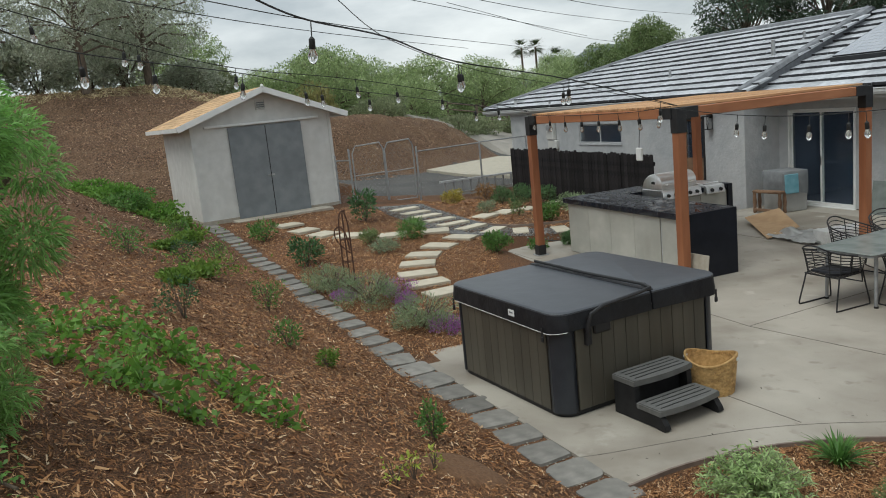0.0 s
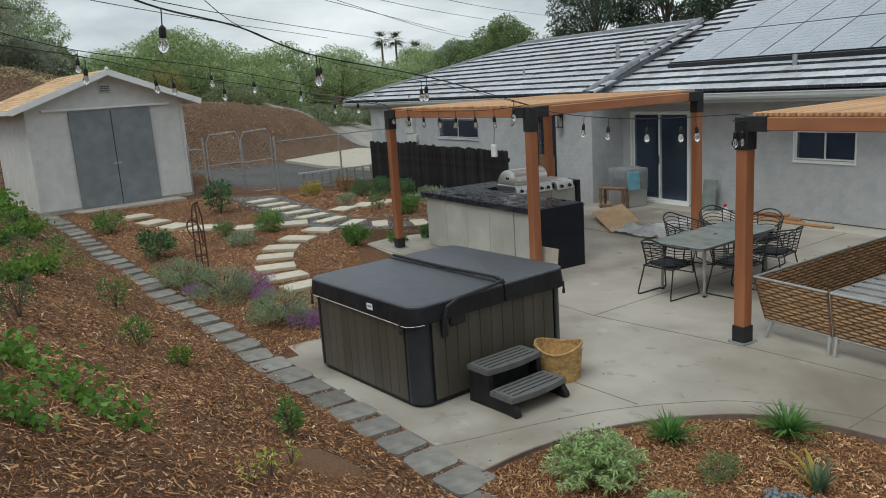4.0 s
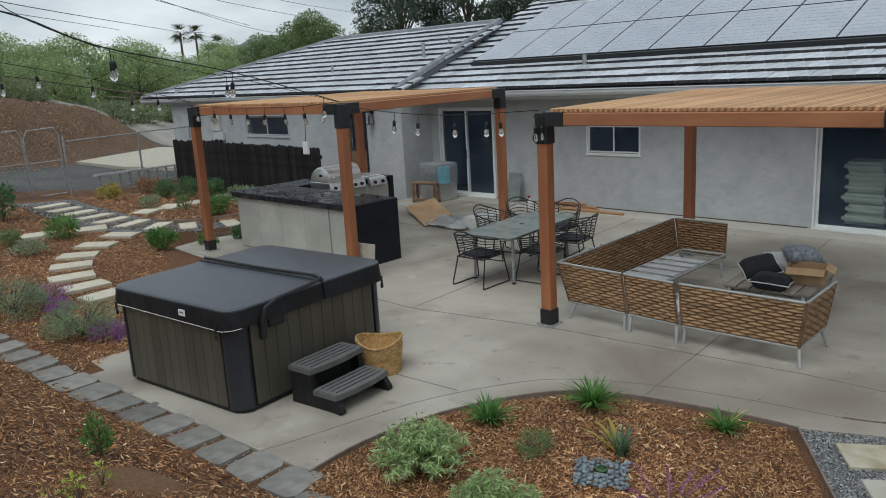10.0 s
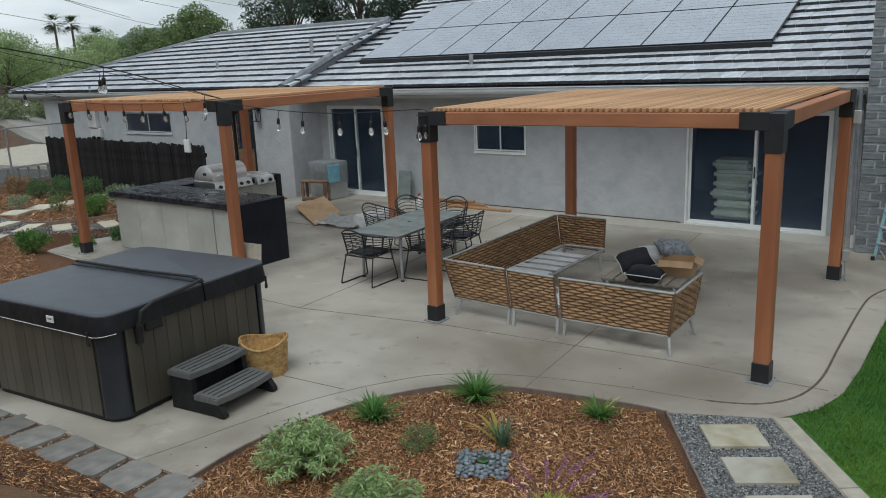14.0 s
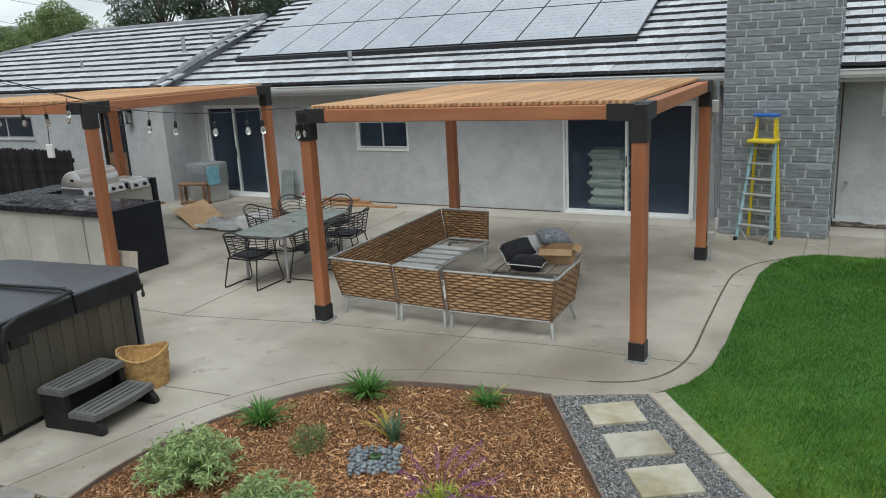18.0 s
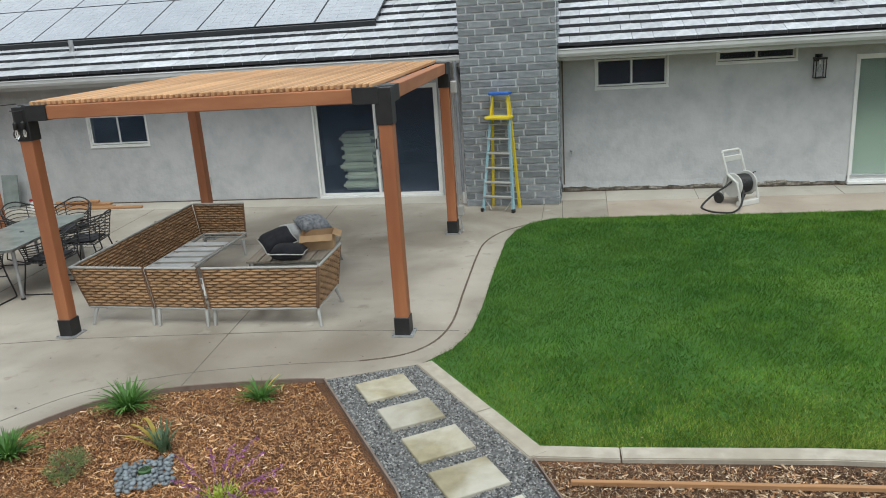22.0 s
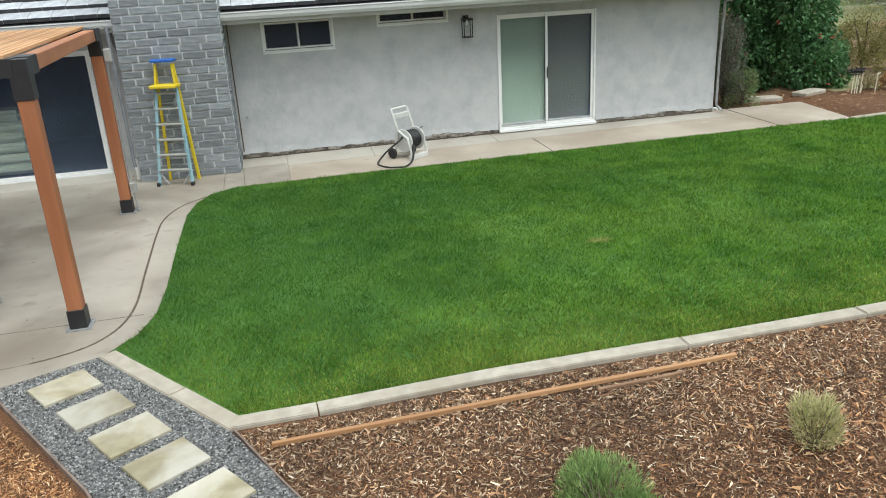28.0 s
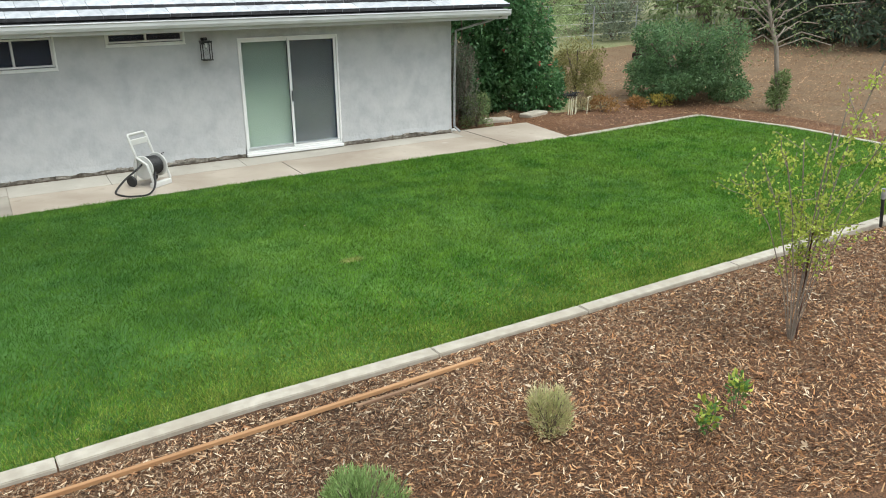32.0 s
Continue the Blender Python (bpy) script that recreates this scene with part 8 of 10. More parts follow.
strap_plant("lily_clump", "small strap-leaved clump with pale tips", -1.98, 6.03, 0.20, 80, 0.018, "lily", 5, group="bed plants", dead=5)
shrub("low_shrub", "small dark green feathery shrub in the mulch", -3.01, 4.76, 0.19, 0.19, 1500, 0.03, 0.006, "oak", 6, group="bed plants", stems=8)
iris = strap_plant("iris_clump", "blue-green iris fan with yellowing outer leaves", -2.43, 5.14, 0.25, 34, 0.024, "iris", 7, arch=0.55, group="bed plants")
for k, (ax, ay, L, lift) in enumerate(((-0.62, 0.08, 0.60, 0.10), (-0.55, 0.22, 0.52, 0.16), (-0.40, 0.30, 0.42, 0.20))):
    vs, w = [], 0.021
    d_ = Vector((ax, ay, 0)).normalized()
    sd = Vector((-d_.y, d_.x, 0.35)).normalized()
    line = [d_ * L * t_ + Vector((0, 0, 0.02 + lift * math.sin(math.pi * min(1, t_ * 0.85)))) for t_ in [q / 6 for q in range(7)]]
    for i, (p, q) in enumerate(zip(line, line[1:])):
        w0, w1 = w * (1 - (i / 6) ** 2) + 0.001, w * (1 - ((i + 1) / 6) ** 2) + 0.001
        vs += [p - sd * w0, p + sd * w0, q + sd * w1, q - sd * w1]
    soup("yellow_blade", np.array(vs), 4, "yellow_leaf", iris)
# salvia: arching stems strung with purple calyxes above a yellow-green tuft
rng = np.random.default_rng(8)
sv = thing("salvia_plant", "straggly purple-flowering salvia in the mulch bed", "plant", "bed plants", -1.60, 4.42, -0.02)
P, D, FP, FD = [], [], [], []
for tx, ty, hh in ((-0.56, 0.44, 0.16), (-0.30, 0.50, 0.20), (-0.10, 0.48, 0.24), (0.05, 0.58, 0.26), (0.12, 0.50, 0.18), (0.32, 0.26, 0.16), (0.40, 0.10, 0.14), (-0.42, 0.12, 0.16), (0.20, -0.12, 0.2), (-0.15, -0.2, 0.2), (0.30, 0.42, 0.12)):
    end, mid_ = np.array([tx, ty, hh]), np.array([tx * 0.4, ty * 0.4, hh * 0.95])
    part("stem", tube(bmesh.new(), curve([(0, 0, 0), tuple(mid_), tuple(end)], 4), 0.003, 4), "magenta", sv)
    for k in range(46):
        f = rng.uniform(0.35, 1.0)
        FP.append(mid_ + (end - mid_) * (f - 0.35) / 0.65 + rng.normal(size=3) * 0.011)
        FD.append(rng.normal(size=3))
for k in range(420):
    a, q = rng.uniform(0, 6.28), rng.uniform(0, 0.15)
    P.append(np.array([q * math.cos(a), q * math.sin(a), rng.uniform(0.02, 0.15)]))
    D.append(np.array([math.cos(a) * 0.6, math.sin(a) * 0.6, 0.9]) + rng.normal(size=3) * 0.35)
soup("foliage", leaf_quads(np.array(P), np.array(D), 0.055, 0.012, rng, 0.1), 4, "lime", sv)["kind"] = "stuff"
soup("blossom", leaf_quads(np.array(FP), np.array(FD), 0.020, 0.009, rng), 4, "violet", sv)["kind"] = "stuff"
# right-hand bed
shrub("rosemary_bush", "dense upright green rosemary bush in the mulch", 2.60, 3.52, 0.36, 0.44, 8500, 0.05, 0.0065, "rosemary", 10, stems=18, up=1.6, group="bed plants")
shrub("blond_shrub", "pale straw-tipped wispy green shrub in mulch", 4.20, 3.80, 0.20, 0.38, 2600, 0.035, 0.007, "blond", 11, stems=14, up=1.8, group="bed plants", flowers=("straw_tip", 900, 0.06, 0.008))
for k, (x, y, h) in enumerate(((5.18, 3.22, 0.36), (5.55, 3.28, 0.42))):
    shrub("citrus_seedling", "young citrus seedling with bright green leaves", x, y, 0.09, h, 80, 0.05, 0.026, "leaf_mid", 20 + k, stems=2, flowers=("lime", 44, 0.055, 0.03), up=0.8, group="seedlings")

# planting in the far garden
far_plants = ((-14.25, 3.05, 0.42, 0.60, "leaf_dark", "open dark glossy shrub in the mulch", 560, 0.085, 0.045), (-17.3, 2.75, 0.40, 0.50, "leaf_mid", "low leafy green shrub near the edging", 320, 0.11, 0.04),
              (-17.7, 5.27, 0.42, 0.80, "leaf_dark", "upright sparse dark shrub near the shed", 360, 0.11, 0.055), (-15.38, 4.67, 0.28, 0.34, "oak", "small feathery green shrub in mulch", 650, 0.07, 0.02),
              (-14.25, 4.63, 0.32, 0.30, "silver", "small grey-green shrub in mulch", 700, 0.07, 0.018), (-15.07, 5.53, 0.34, 0.42, "leaf_mid", "spiky green rosette beside the stepping stones", 700, 0.14, 0.018),
              (-12.75, 6.40, 0.33, 0.44, "leaf_mid", "bright green rounded shrub by the patio", 1500, 0.05, 0.025), (-13.2, 7.55, 0.24, 0.36, "leaf_mid", "green shrub beside the pergola post", 700, 0.06, 0.025),
              (-19.55, 8.34, 0.34, 0.42, "yellow_leaf", "yellow-leaved shrub by the drive", 700, 0.08, 0.025), (-21.4, 10.2, 0.42, 0.50, "rust_leaf", "rusty dry shrub by the drive", 700, 0.08, 0.02),
              (-19.74, 9.96, 0.36, 0.52, "shrubby", "compact dark green shrub before the fence", 1900, 0.06, 0.018), (-18.75, 10.06, 0.38, 0.66, "shrubby", "upright feathery green shrub before the fence", 2200, 0.07, 0.016),
              (-17.9, 10.36, 0.38, 0.62, "shrubby", "dark green shrub before the fence", 1200, 0.08, 0.025), (-16.6, 10.5, 0.50, 0.52, "lavender_leaf", "sprawling grey-green shrub along the fence", 1300, 0.10, 0.02),
              (-15.58, 9.16, 0.36, 0.46, "leaf_mid", "bright green rounded shrub beside the gravel path", 1500, 0.05, 0.025), (-17.46, 8.43, 0.30, 0.36, "silver", "pale green shrub beside the stepping stones", 600, 0.06, 0.02),
              (-16.67, 8.93, 0.22, 0.40, "oak", "thin green seedling beside the path", 260, 0.07, 0.03), (-13.1, 8.30, 0.28, 0.38, "shrubby", "small dark shrub at the counter corner", 800, 0.06, 0.03))
for k, (x, y, r, h, m_, lab, n, l_, w_) in enumerate(far_plants):
    shrub("garden_shrub", lab, x, y, r, h, n, l_, w_, m_, 40 + k, group="garden shrubs")
for k, (x, y, r, h) in enumerate(((-12.15, 3.02, 0.46, 0.42), (-10.95, 3.32, 0.56, 0.52), (-9.35, 3.62, 0.50, 0.46))):
    shrub("lavender_bush", "grey-green lavender bush with a few purple spikes", x, y, r, h, 3600, 0.055, 0.010, "lavender_leaf", 70 + k, stems=18, up=0.9, spread=1.2, low=8, flowers=("lavender", 90, 0.04, 0.010), group="lavender bushes")
for k, (x, y, r, h) in enumerate(((-11.5, 3.05, 0.24, 0.17), (-11.2, 3.86, 0.36, 0.26), (-8.95, 3.80, 0.30, 0.22), (-10.5, 3.75, 0.20, 0.20))):
    shrub("purple_groundcover", "low purple-flowering plant among the lavender", x, y, r, h, 420, 0.045, 0.010, "lavender_leaf", 170 + k, stems=8, up=0.6, low=6, flowers=("lavender", 950, 0.034, 0.013), group="lavender bushes")

# plants on the bank
for k, (x, y, r, h, m_) in enumerate(((-5.09, 2.14, 0.12, 0.36, "leaf_mid"), (-7.93, 1.52, 0.20, 0.36, "leaf_mid"), (-9.99, 1.64, 0.24, 0.46, "leaf_mid"), (-8.14, 0.48, 0.25, 0.50, "leaf_dark"), (-12.24, -0.04, 0.26, 0.44, "leaf_mid"),
                                      (-12.96, 0.77, 0.24, 0.42, "leaf_dark"), (-14.62, 1.46, 0.24, 0.34, "leaf_mid"), (-16.5, 0.9, 0.28, 0.45, "leaf_mid"), (-7.34, 1.8, 0.14, 0.2, "leaf_light"))):
    shrub("bank_shrub", "young leafy shrub planted on the mulch bank", x, y, r, h, 300, 0.045, 0.022, m_, 90 + k, group="young bank shrubs", stems=11, up=0.9, spread=1.2)
for k, (x, y, r) in enumerate(((-3.88, 1.45, 0.14), (-4.05, 1.62, 0.12), (-4.3, 1.85, 0.10))):
    shrub("bank_seedling", "yellow-green weed seedling on the bank", x, y, r * 0.7, 0.22, 34, 0.04, 0.02, "lime", 105 + k, group="young bank shrubs", stems=4)


def creeper(label, pts, n, seed, material="leaf_mid", width=0.25, leaf=0.085):
    """Trailing ground cover along a line on the bank."""
    rng = np.random.default_rng(seed)
    P = np.array(curve(pts, 8))
    c = thing("creeping_vine", label, "vine", "creeping vines", float(P[0][0]), float(P[0][1]), float(gz(*P[0])))
    b = bmesh.new()
    o = np.array([P[0][0], P[0][1], float(gz(*P[0]))])
    tube(b, [tuple(np.array([p[0], p[1], float(gz(*p)) + 0.04]) - o) for p in P], 0.008, 5)
    part("runner", b, "bark", c)
    n = int(n * 1.35)
    k = rng.integers(0, len(P), n)
    xy = P[k] + rng.normal(size=(n, 2)) * width * (0.4 + 0.6 * rng.random((n, 1)))
    z = gz(xy[:, 0], xy[:, 1]) + 0.02 + 0.17 * rng.random(n) ** 1.4 * np.clip(1.3 + 0.9 * np.sin(k * 1.9), 0.5, 2)
    D = rng.normal(size=(n, 3)) + np.array([0.2, 0.3, 0.5])
    soup("foliage", leaf_quads(np.stack([xy[:, 0], xy[:, 1], z], 1) - o, D, leaf * 0.92, leaf * 0.50, rng, 0.2), 4, material, c)


creeper("bright green creeping vine trailing down the bank", [(-5.95, -0.62), (-6.33, -0.43), (-6.81, -0.16), (-6.6, 0.1), (-6.27, 0.18), (-6.1, 0.35)], 300, 120, "vine", 0.13)
creeper("bright green creeping vine trailing down the bank", [(-6.1, 0.0), (-5.46, 0.05), (-5.15, -0.15), (-4.85, -0.15), (-4.99, -0.02)], 180, 121, "vine", 0.13)
creeper("bright green creeping vine trailing down the bank", [(-6.03, 0.26), (-5.84, 0.45), (-5.29, 0.61), (-5.14, 0.7), (-4.87, 0.82), (-4.75, 1.0)], 260, 122, "vine", 0.10)
creeper("dark green creeping vine trailing down the bank", [(-5.2, 0.0), (-4.86, 0.08), (-4.59, 0.23), (-4.40, 0.38)], 170, 125, "vine", 0.10)
creeper("small green creeping sprig on the bank", [(-5.17, -0.54), (-5.38, -0.40)], 60, 126, "vine", 0.08)
creeper("green ground cover on the bank near the shed", [(-21.3, -0.7), (-20.5, -0.1), (-19.6, 0.3), (-19.3, 0.9), (-17.8, 1.3)], 480, 123, "vine", 0.5, 0.11)
creeper("yellow-green ground cover on the bank", [(-11.8, 0.7), (-12.4, 0.9), (-13.1, 1.33), (-14.4, 1.7)], 260, 124, "leaf_light", 0.3, 0.07)

for k, (pts, n_, m_) in enumerate((([(-20.7,-0.95),(-20.9,-0.5),(-20.8,0.1),(-20.1,0.65)], 300, "vine"), ([(-19.0,0.2),(-17.3,0.95),(-16.0,1.1)], 160, "leaf_light"), ([(-14.7,-0.4),(-13.6,-0.05),(-12.8,0.3)], 120, "leaf_mid"))):
    creeper("patchy green ground cover on the bank near the shed", pts, n_, 140 + k, m_, 0.4, 0.085)

for k, (x, y, r, h, m_) in enumerate(((-21.4, -0.85, 0.75, 0.42, "vine"), (-20.4, -0.45, 0.7, 0.40, "vine"), (-19.3, -0.05, 0.65, 0.42, "leaf_mid"), (-19.0, 0.55, 0.55, 0.36, "vine"), (-18.4, 0.95, 0.42, 0.30, "leaf_light"), (-13.95, 0.5, 0.22, 0.16, "leaf_light"), (-11.8, 0.9, 0.28, 0.20, "leaf_light"), (-10.6, 0.5, 0.30, 0.16, "leaf_light"), (-16.0, 1.0, 0.35, 0.22, "leaf_light"))):
    shrub("ground_cover", "leafy green ground cover on the bank", x, y, r, h, int(2200 * r), 0.085, 0.05, m_, 150 + k, group="bank ground cover", stems=9, up=0.5, spread=1.3, low=6)
shrub("dry_bush", "dry brown bush behind the shed corner", -24.6, 0.35, 0.5, 0.55, 700, 0.09, 0.03, "rust_leaf", 165, group="bank ground cover")

# big feathery shrub at the edge of the bank
rng = np.random.default_rng(77)
FX, FY = -3.6, -0.95
FZ = float(gz(FX, FY)) - 0.05
fb = thing("feathery_bush", "large feathery bright green bush on the bank", "bush", "", FX, FY, FZ)
for k in range(12):
    a, q = rng.uniform(0, 6.28), rng.uniform(0.1, 0.5)
    part("stem", tube(bmesh.new(), [(0, 0, 0), (q * 0.4 * math.cos(a), q * 0.4 * math.sin(a) + 0.1, 0.8), (q * math.cos(a), q * math.sin(a) + 0.25, rng.uniform(1.1, 1.55))], 0.012, 5), "bark", fb)
blobs = []
for k in range(90):
    zz = rng.uniform(0.05, 1.62)
    reach = float(np.interp(zz, (0.0, 0.25, 0.65, 0.85, 1.2, 1.45, 1.7), (0.38, 0.48, 0.60, 0.70, 0.76, 0.75, 0.58)))
    a, q = rng.uniform(0, 6.28), math.sqrt(rng.random())
    blobs.append((0.55 * q * math.cos(a), (reach + 0.35) * 0.5 * q * math.sin(a) + (reach - 0.35) * 0.5, zz, 0.15, 0.15, 0.12))
P, U = crown_points(rng, 42000, blobs)
D = U * 0.7 + rng.normal(size=U.shape) * 0.35 + np.array([0.0, 0, 0.25])
soup("foliage", leaf_quads(P, D, 0.075, 0.0115, rng, 0.35), 4, "fern", fb)["kind"] = "stuff"
creeper("feathery green sprigs on the bank edge", [(-3.2, -0.62), (-3.1, -0.5), (-3.05, -0.44)], 50, 130, "fern", 0.06, 0.04)

# rusty trellis
TRX, TRY = -12.36, 3.39
tr = thing("garden_trellis", "rusty iron garden trellis standing in lavender", "trellis", "", TRX, TRY, float(gz(TRX, TRY)), 75)
for dx in (-0.085, 0.0, 0.085):
    part("rod", tube(bmesh.new(), curve([(dx, 0, -0.1), (dx, 0, 0.6), (dx * 0.9, 0.0, 1.05), (dx * 0.45, 0.0, 1.25), (0.05, 0.0, 1.30)], 3), 0.013, 6), "rust", tr, smooth=True)
for z in (0.4, 0.8):
    part("hoop", tube(bmesh.new(), [(0.10 * math.cos(a), 0.07 * math.sin(a), z) for a in [2 * math.pi * k / 14 for k in range(15)]], 0.009, 5), "rust", tr, smooth=True)
part("scroll", tube(bmesh.new(), curve([(0.06, 0, 0.55), (-0.10, 0, 0.72), (-0.17, 0, 0.88), (-0.14, 0, 1.0), (-0.04, 0, 1.0), (0.03, 0, 0.85), (0.06, 0, 0.6)], 4), 0.012, 6), "rust", tr, smooth=True)

# ---- shed ----
SH = thing("garden_shed", "pale grey garden shed with slate double doors", "shed", "", -20.95, 1.736, 0.511, 8.3)
SWD, SLN, SHT, SAP = 3.91, 3.68, 2.66, 3.38   # width along y, length back, wall height, apex
part("footing", bbox(bmesh.new(), -SLN / 2, SWD / 2, -0.1, SLN + 0.06, SWD + 0.06, 0.35), "kerb", SH)
b = bmesh.new()
pts = [(0, 0, 0.05), (0, SWD, 0.05), (0, SWD, SHT), (0, SWD / 2, SAP), (0, 0, SHT)]
f1 = [b.verts.new(p) for p in pts]
f2 = [b.verts.new((-SLN, p[1], p[2])) for p in pts]
b.faces.new(f1)
b.faces.new(f2[::-1])
for i in range(5):
    j = (i + 1) % 5
    b.faces.new((f1[i], f2[i], f2[j], f1[j]))
part("shed_body", b, "shed_wall", SH)
for y0, y1 in ((0.97, 1.985), (2.005, 3.02)):
    d_ = part("door", bbox(bmesh.new(), 0.04, (y0 + y1) / 2, 1.24, 0.05, y1 - y0, 2.46, bevel=0.006), "shed_door", SH, "slate grey sliding door")
    part("hasp", bbox(bmesh.new(), 0.072, 1.94 if y0 < 1 else 2.05, 1.10, 0.022, 0.09, 0.05, bevel=0.004), "galv", d_)
part("door_gap", bbox(bmesh.new(), 0.035, 1.995, 1.24, 0.05, 0.03, 2.44), "black_rubber", SH)
part("door_track", bbox(bmesh.new(), 0.06, 1.945, 2.535, 0.09, 3.2, 0.06, bevel=0.008), "white", SH, "white sliding door track")
for y_ in (0.03, SWD - 0.03):
    part("corner_board", bbox(bmesh.new(), 0.012, y_, SHT / 2 + 0.03, 0.03, 0.09, SHT - 0.1), "shed_wall", SH)
vn = part("gable_vent", framed(bmesh.new(), -0.14, 0.14, 2.88, 3.16, 0, 0.025, 0.04), "shed_wall", SH)
vn.matrix_basis = pose(0.02, SWD / 2, 0, 0, 0, 90)
for k in range(4):
    part("louvre", bbox(bmesh.new(), 0, 0, 2.90 + 0.055 * k, 0.22, 0.03, 0.012, rx=30), "shed_door", vn)
ov, of = 0.40, 0.40
rise = (SAP - SHT) / (SWD / 2)
for sgn in (-1, 1):
    half = SWD / 2 + ov
    ang = math.degrees(math.atan(rise)) * (-sgn)
    Ls = half * math.hypot(1, rise)
    rf = part("roof_slope", bbox(bmesh.new(), -SLN / 2, SWD / 2 + sgn * half / 2, SAP + 0.04 - rise * half / 2, SLN + 2 * of, Ls, 0.06, rx=ang), "shed_wall", SH)
    part("bargeboard", bbox(bmesh.new(), of + 0.012, SWD / 2 + sgn * half / 2, SAP + 0.025 - rise * half / 2, 0.03, Ls, 0.15, rx=ang), "white", SH, "white bargeboard")
    part("eave_board", bbox(bmesh.new(), -SLN / 2, SWD / 2 + sgn * (half + 0.01), SAP + 0.03 - rise * half, SLN + 2 * of, 0.025, 0.11), "white", SH, "white eave board")
    rows_ = 13
    for r in range(rows_):
        s0 = Ls * (r + 0.5) / rows_
        for k in range(5):
            w = (SLN + 2 * of) / 5
            cx_ = -SLN - of + w * (k + 0.5)
            yy = SWD / 2 + sgn * half * (1 - (r + 0.5) / rows_)
            zz = SAP + 0.085 - rise * half * (1 - (r + 0.5) / rows_)
            part("shingle", bbox(bmesh.new(), cx_, yy, zz, w - 0.008, Ls / rows_ + 0.02, 0.012, rx=ang - sgn * -2.5), "shingle", rf)
part("finial", lathe(bmesh.new(), [(0.03, 0), (0.05, 0.04), (0.03, 0.09), (0.001, 0.10)], of, SWD / 2, 10), "white", SH, smooth=True).location.z = SAP + 0.06

# ---- fences and gate ----
fn = thing("dark_board_fence", "dark weathered board fence with dog-eared tops", "fence")
n = 50
for i in range(n):
    x = -21.6 + 7.25 * i / n
    h = 1.47 + random.uniform(-0.03, 0.03)
    b = prism(bmesh.new(), [(-0.068, 0), (0.068, 0), (0.068, h - 0.05), (0.04, h), (-0.04, h), (-0.068, h - 0.05)], -0.01, 0.01)
    o = part("board", b, "fence_wood", fn)
    o.matrix_basis = pose(x + 0.07, 11.3 + random.uniform(-0.008, 0.008), -0.02, 90, 0, random.uniform(-1, 1))
for i in range(11):
    h = 1.33 + random.uniform(-0.03, 0.03)
    b = prism(bmesh.new(), [(-0.068, 0), (0.068, 0), (0.068, h - 0.05), (0.04, h), (-0.04, h), (-0.068, h - 0.05)], -0.01, 0.01)
    o = part("board", b, "fence_wood", fn)
    o.matrix_basis = pose(-21.62, 11.4 + 0.15 * i, -0.02, 90, 0, 90)
for z in (0.4, 1.2):
    part("rail", bbox(bmesh.new(), -17.98, 11.345, z, 7.2, 0.05, 0.09), "fence_wood", fn)


def chain_link(bm, a, b, z0, z1, step=0.14):
    """Diagonal wires of a chain-link panel between two plan points."""
    a, b = Vector(a), Vector(b)
    L = (b - a).length
    d = (b - a) / L
    H_ = z1 - z0
    s = -H_
    while s < L:
        for sgn in (1, -1):
            s0, s1 = max(s, 0), min(s + H_, L)
            if s1 <= s0:
                continue
            t0, t1 = (s0 - s) / H_, (s1 - s) / H_
            if sgn < 0:
                t0, t1 = 1 - t0, 1 - t1
            p, q = a + d * s0, a + d * s1
            rod(bm, (p.x, p.y, z0 + H_ * t0), (q.x, q.y, z0 + H_ * t1), 0.0012, seg=3)
        s += step
    return bm


gt = thing("chain_link_gate", "double chain-link gate of galvanised tube, closed", "gate")
ZG = 0.30
for y0, y1 in ((6.12, 7.06), (7.10, 7.98)):
    r_ = 0.12
    leaf_ = part("gate_leaf", tube(bmesh.new(), [(-21.4, y0, ZG + 0.08), (-21.4, y0, ZG + 1.6), (-21.4, y0 + 0.1, ZG + 1.80), (-21.4, y1 - 0.1, ZG + 1.84), (-21.4, y1, ZG + 1.65), (-21.4, y1, ZG + 0.08), (-21.4, y0, ZG + 0.08)], 0.022, 6), "galv", gt, smooth=True)
    part("mid_rail", rod(bmesh.new(), (-21.4, y0, ZG + 0.95), (-21.4, y1, ZG + 0.97), 0.016, seg=6), "galv", leaf_)
    part("mesh", chain_link(bmesh.new(), (-21.4, y0), (-21.4, y1), ZG + 0.1, ZG + 1.75), "galv", leaf_)
cf = thing("chain_link_fence", "galvanised chain-link fence beside the drive", "fence")
for x, y, h in ((-21.4, 6.02, 1.75), (-21.4, 8.08, 1.6), (-22.4, 10.6, 1.46), (-23.0, 12.6, 1.44), (-21.5, 5.62, 1.6)):
    z = float(gz(x, y))
    part("post", rod(bmesh.new(), (x, y, z - 0.1), (x, y, ZG + h), 0.03, seg=8), "galv", cf, smooth=True)
for a, b2 in (((-21.4, 8.08), (-22.4, 10.6)), ((-22.4, 10.6), (-23.0, 12.6)), ((-21.5, 5.62), (-21.4, 6.02))):
    part("top_rail", rod(bmesh.new(), (*a, ZG + 1.44), (*b2, ZG + 1.42), 0.02, seg=6), "galv", cf, smooth=True)
    part("mesh", chain_link(bmesh.new(), a, b2, ZG + 0.05, ZG + 1.41), "galv", cf)
LDZ = float(gz(-22.8, 9.36)) + 0.02
ol = thing("extension_ladder", "aluminium extension ladder lying on its side", "ladder", "", -22.8, 9.36, LDZ, 103)
ol.matrix_basis = pose(-22.8, 9.36, LDZ, 0, math.degrees(math.atan2(LDZ - float(gz(-23.9, 14.2)) - 0.02, 5.0)), 103)
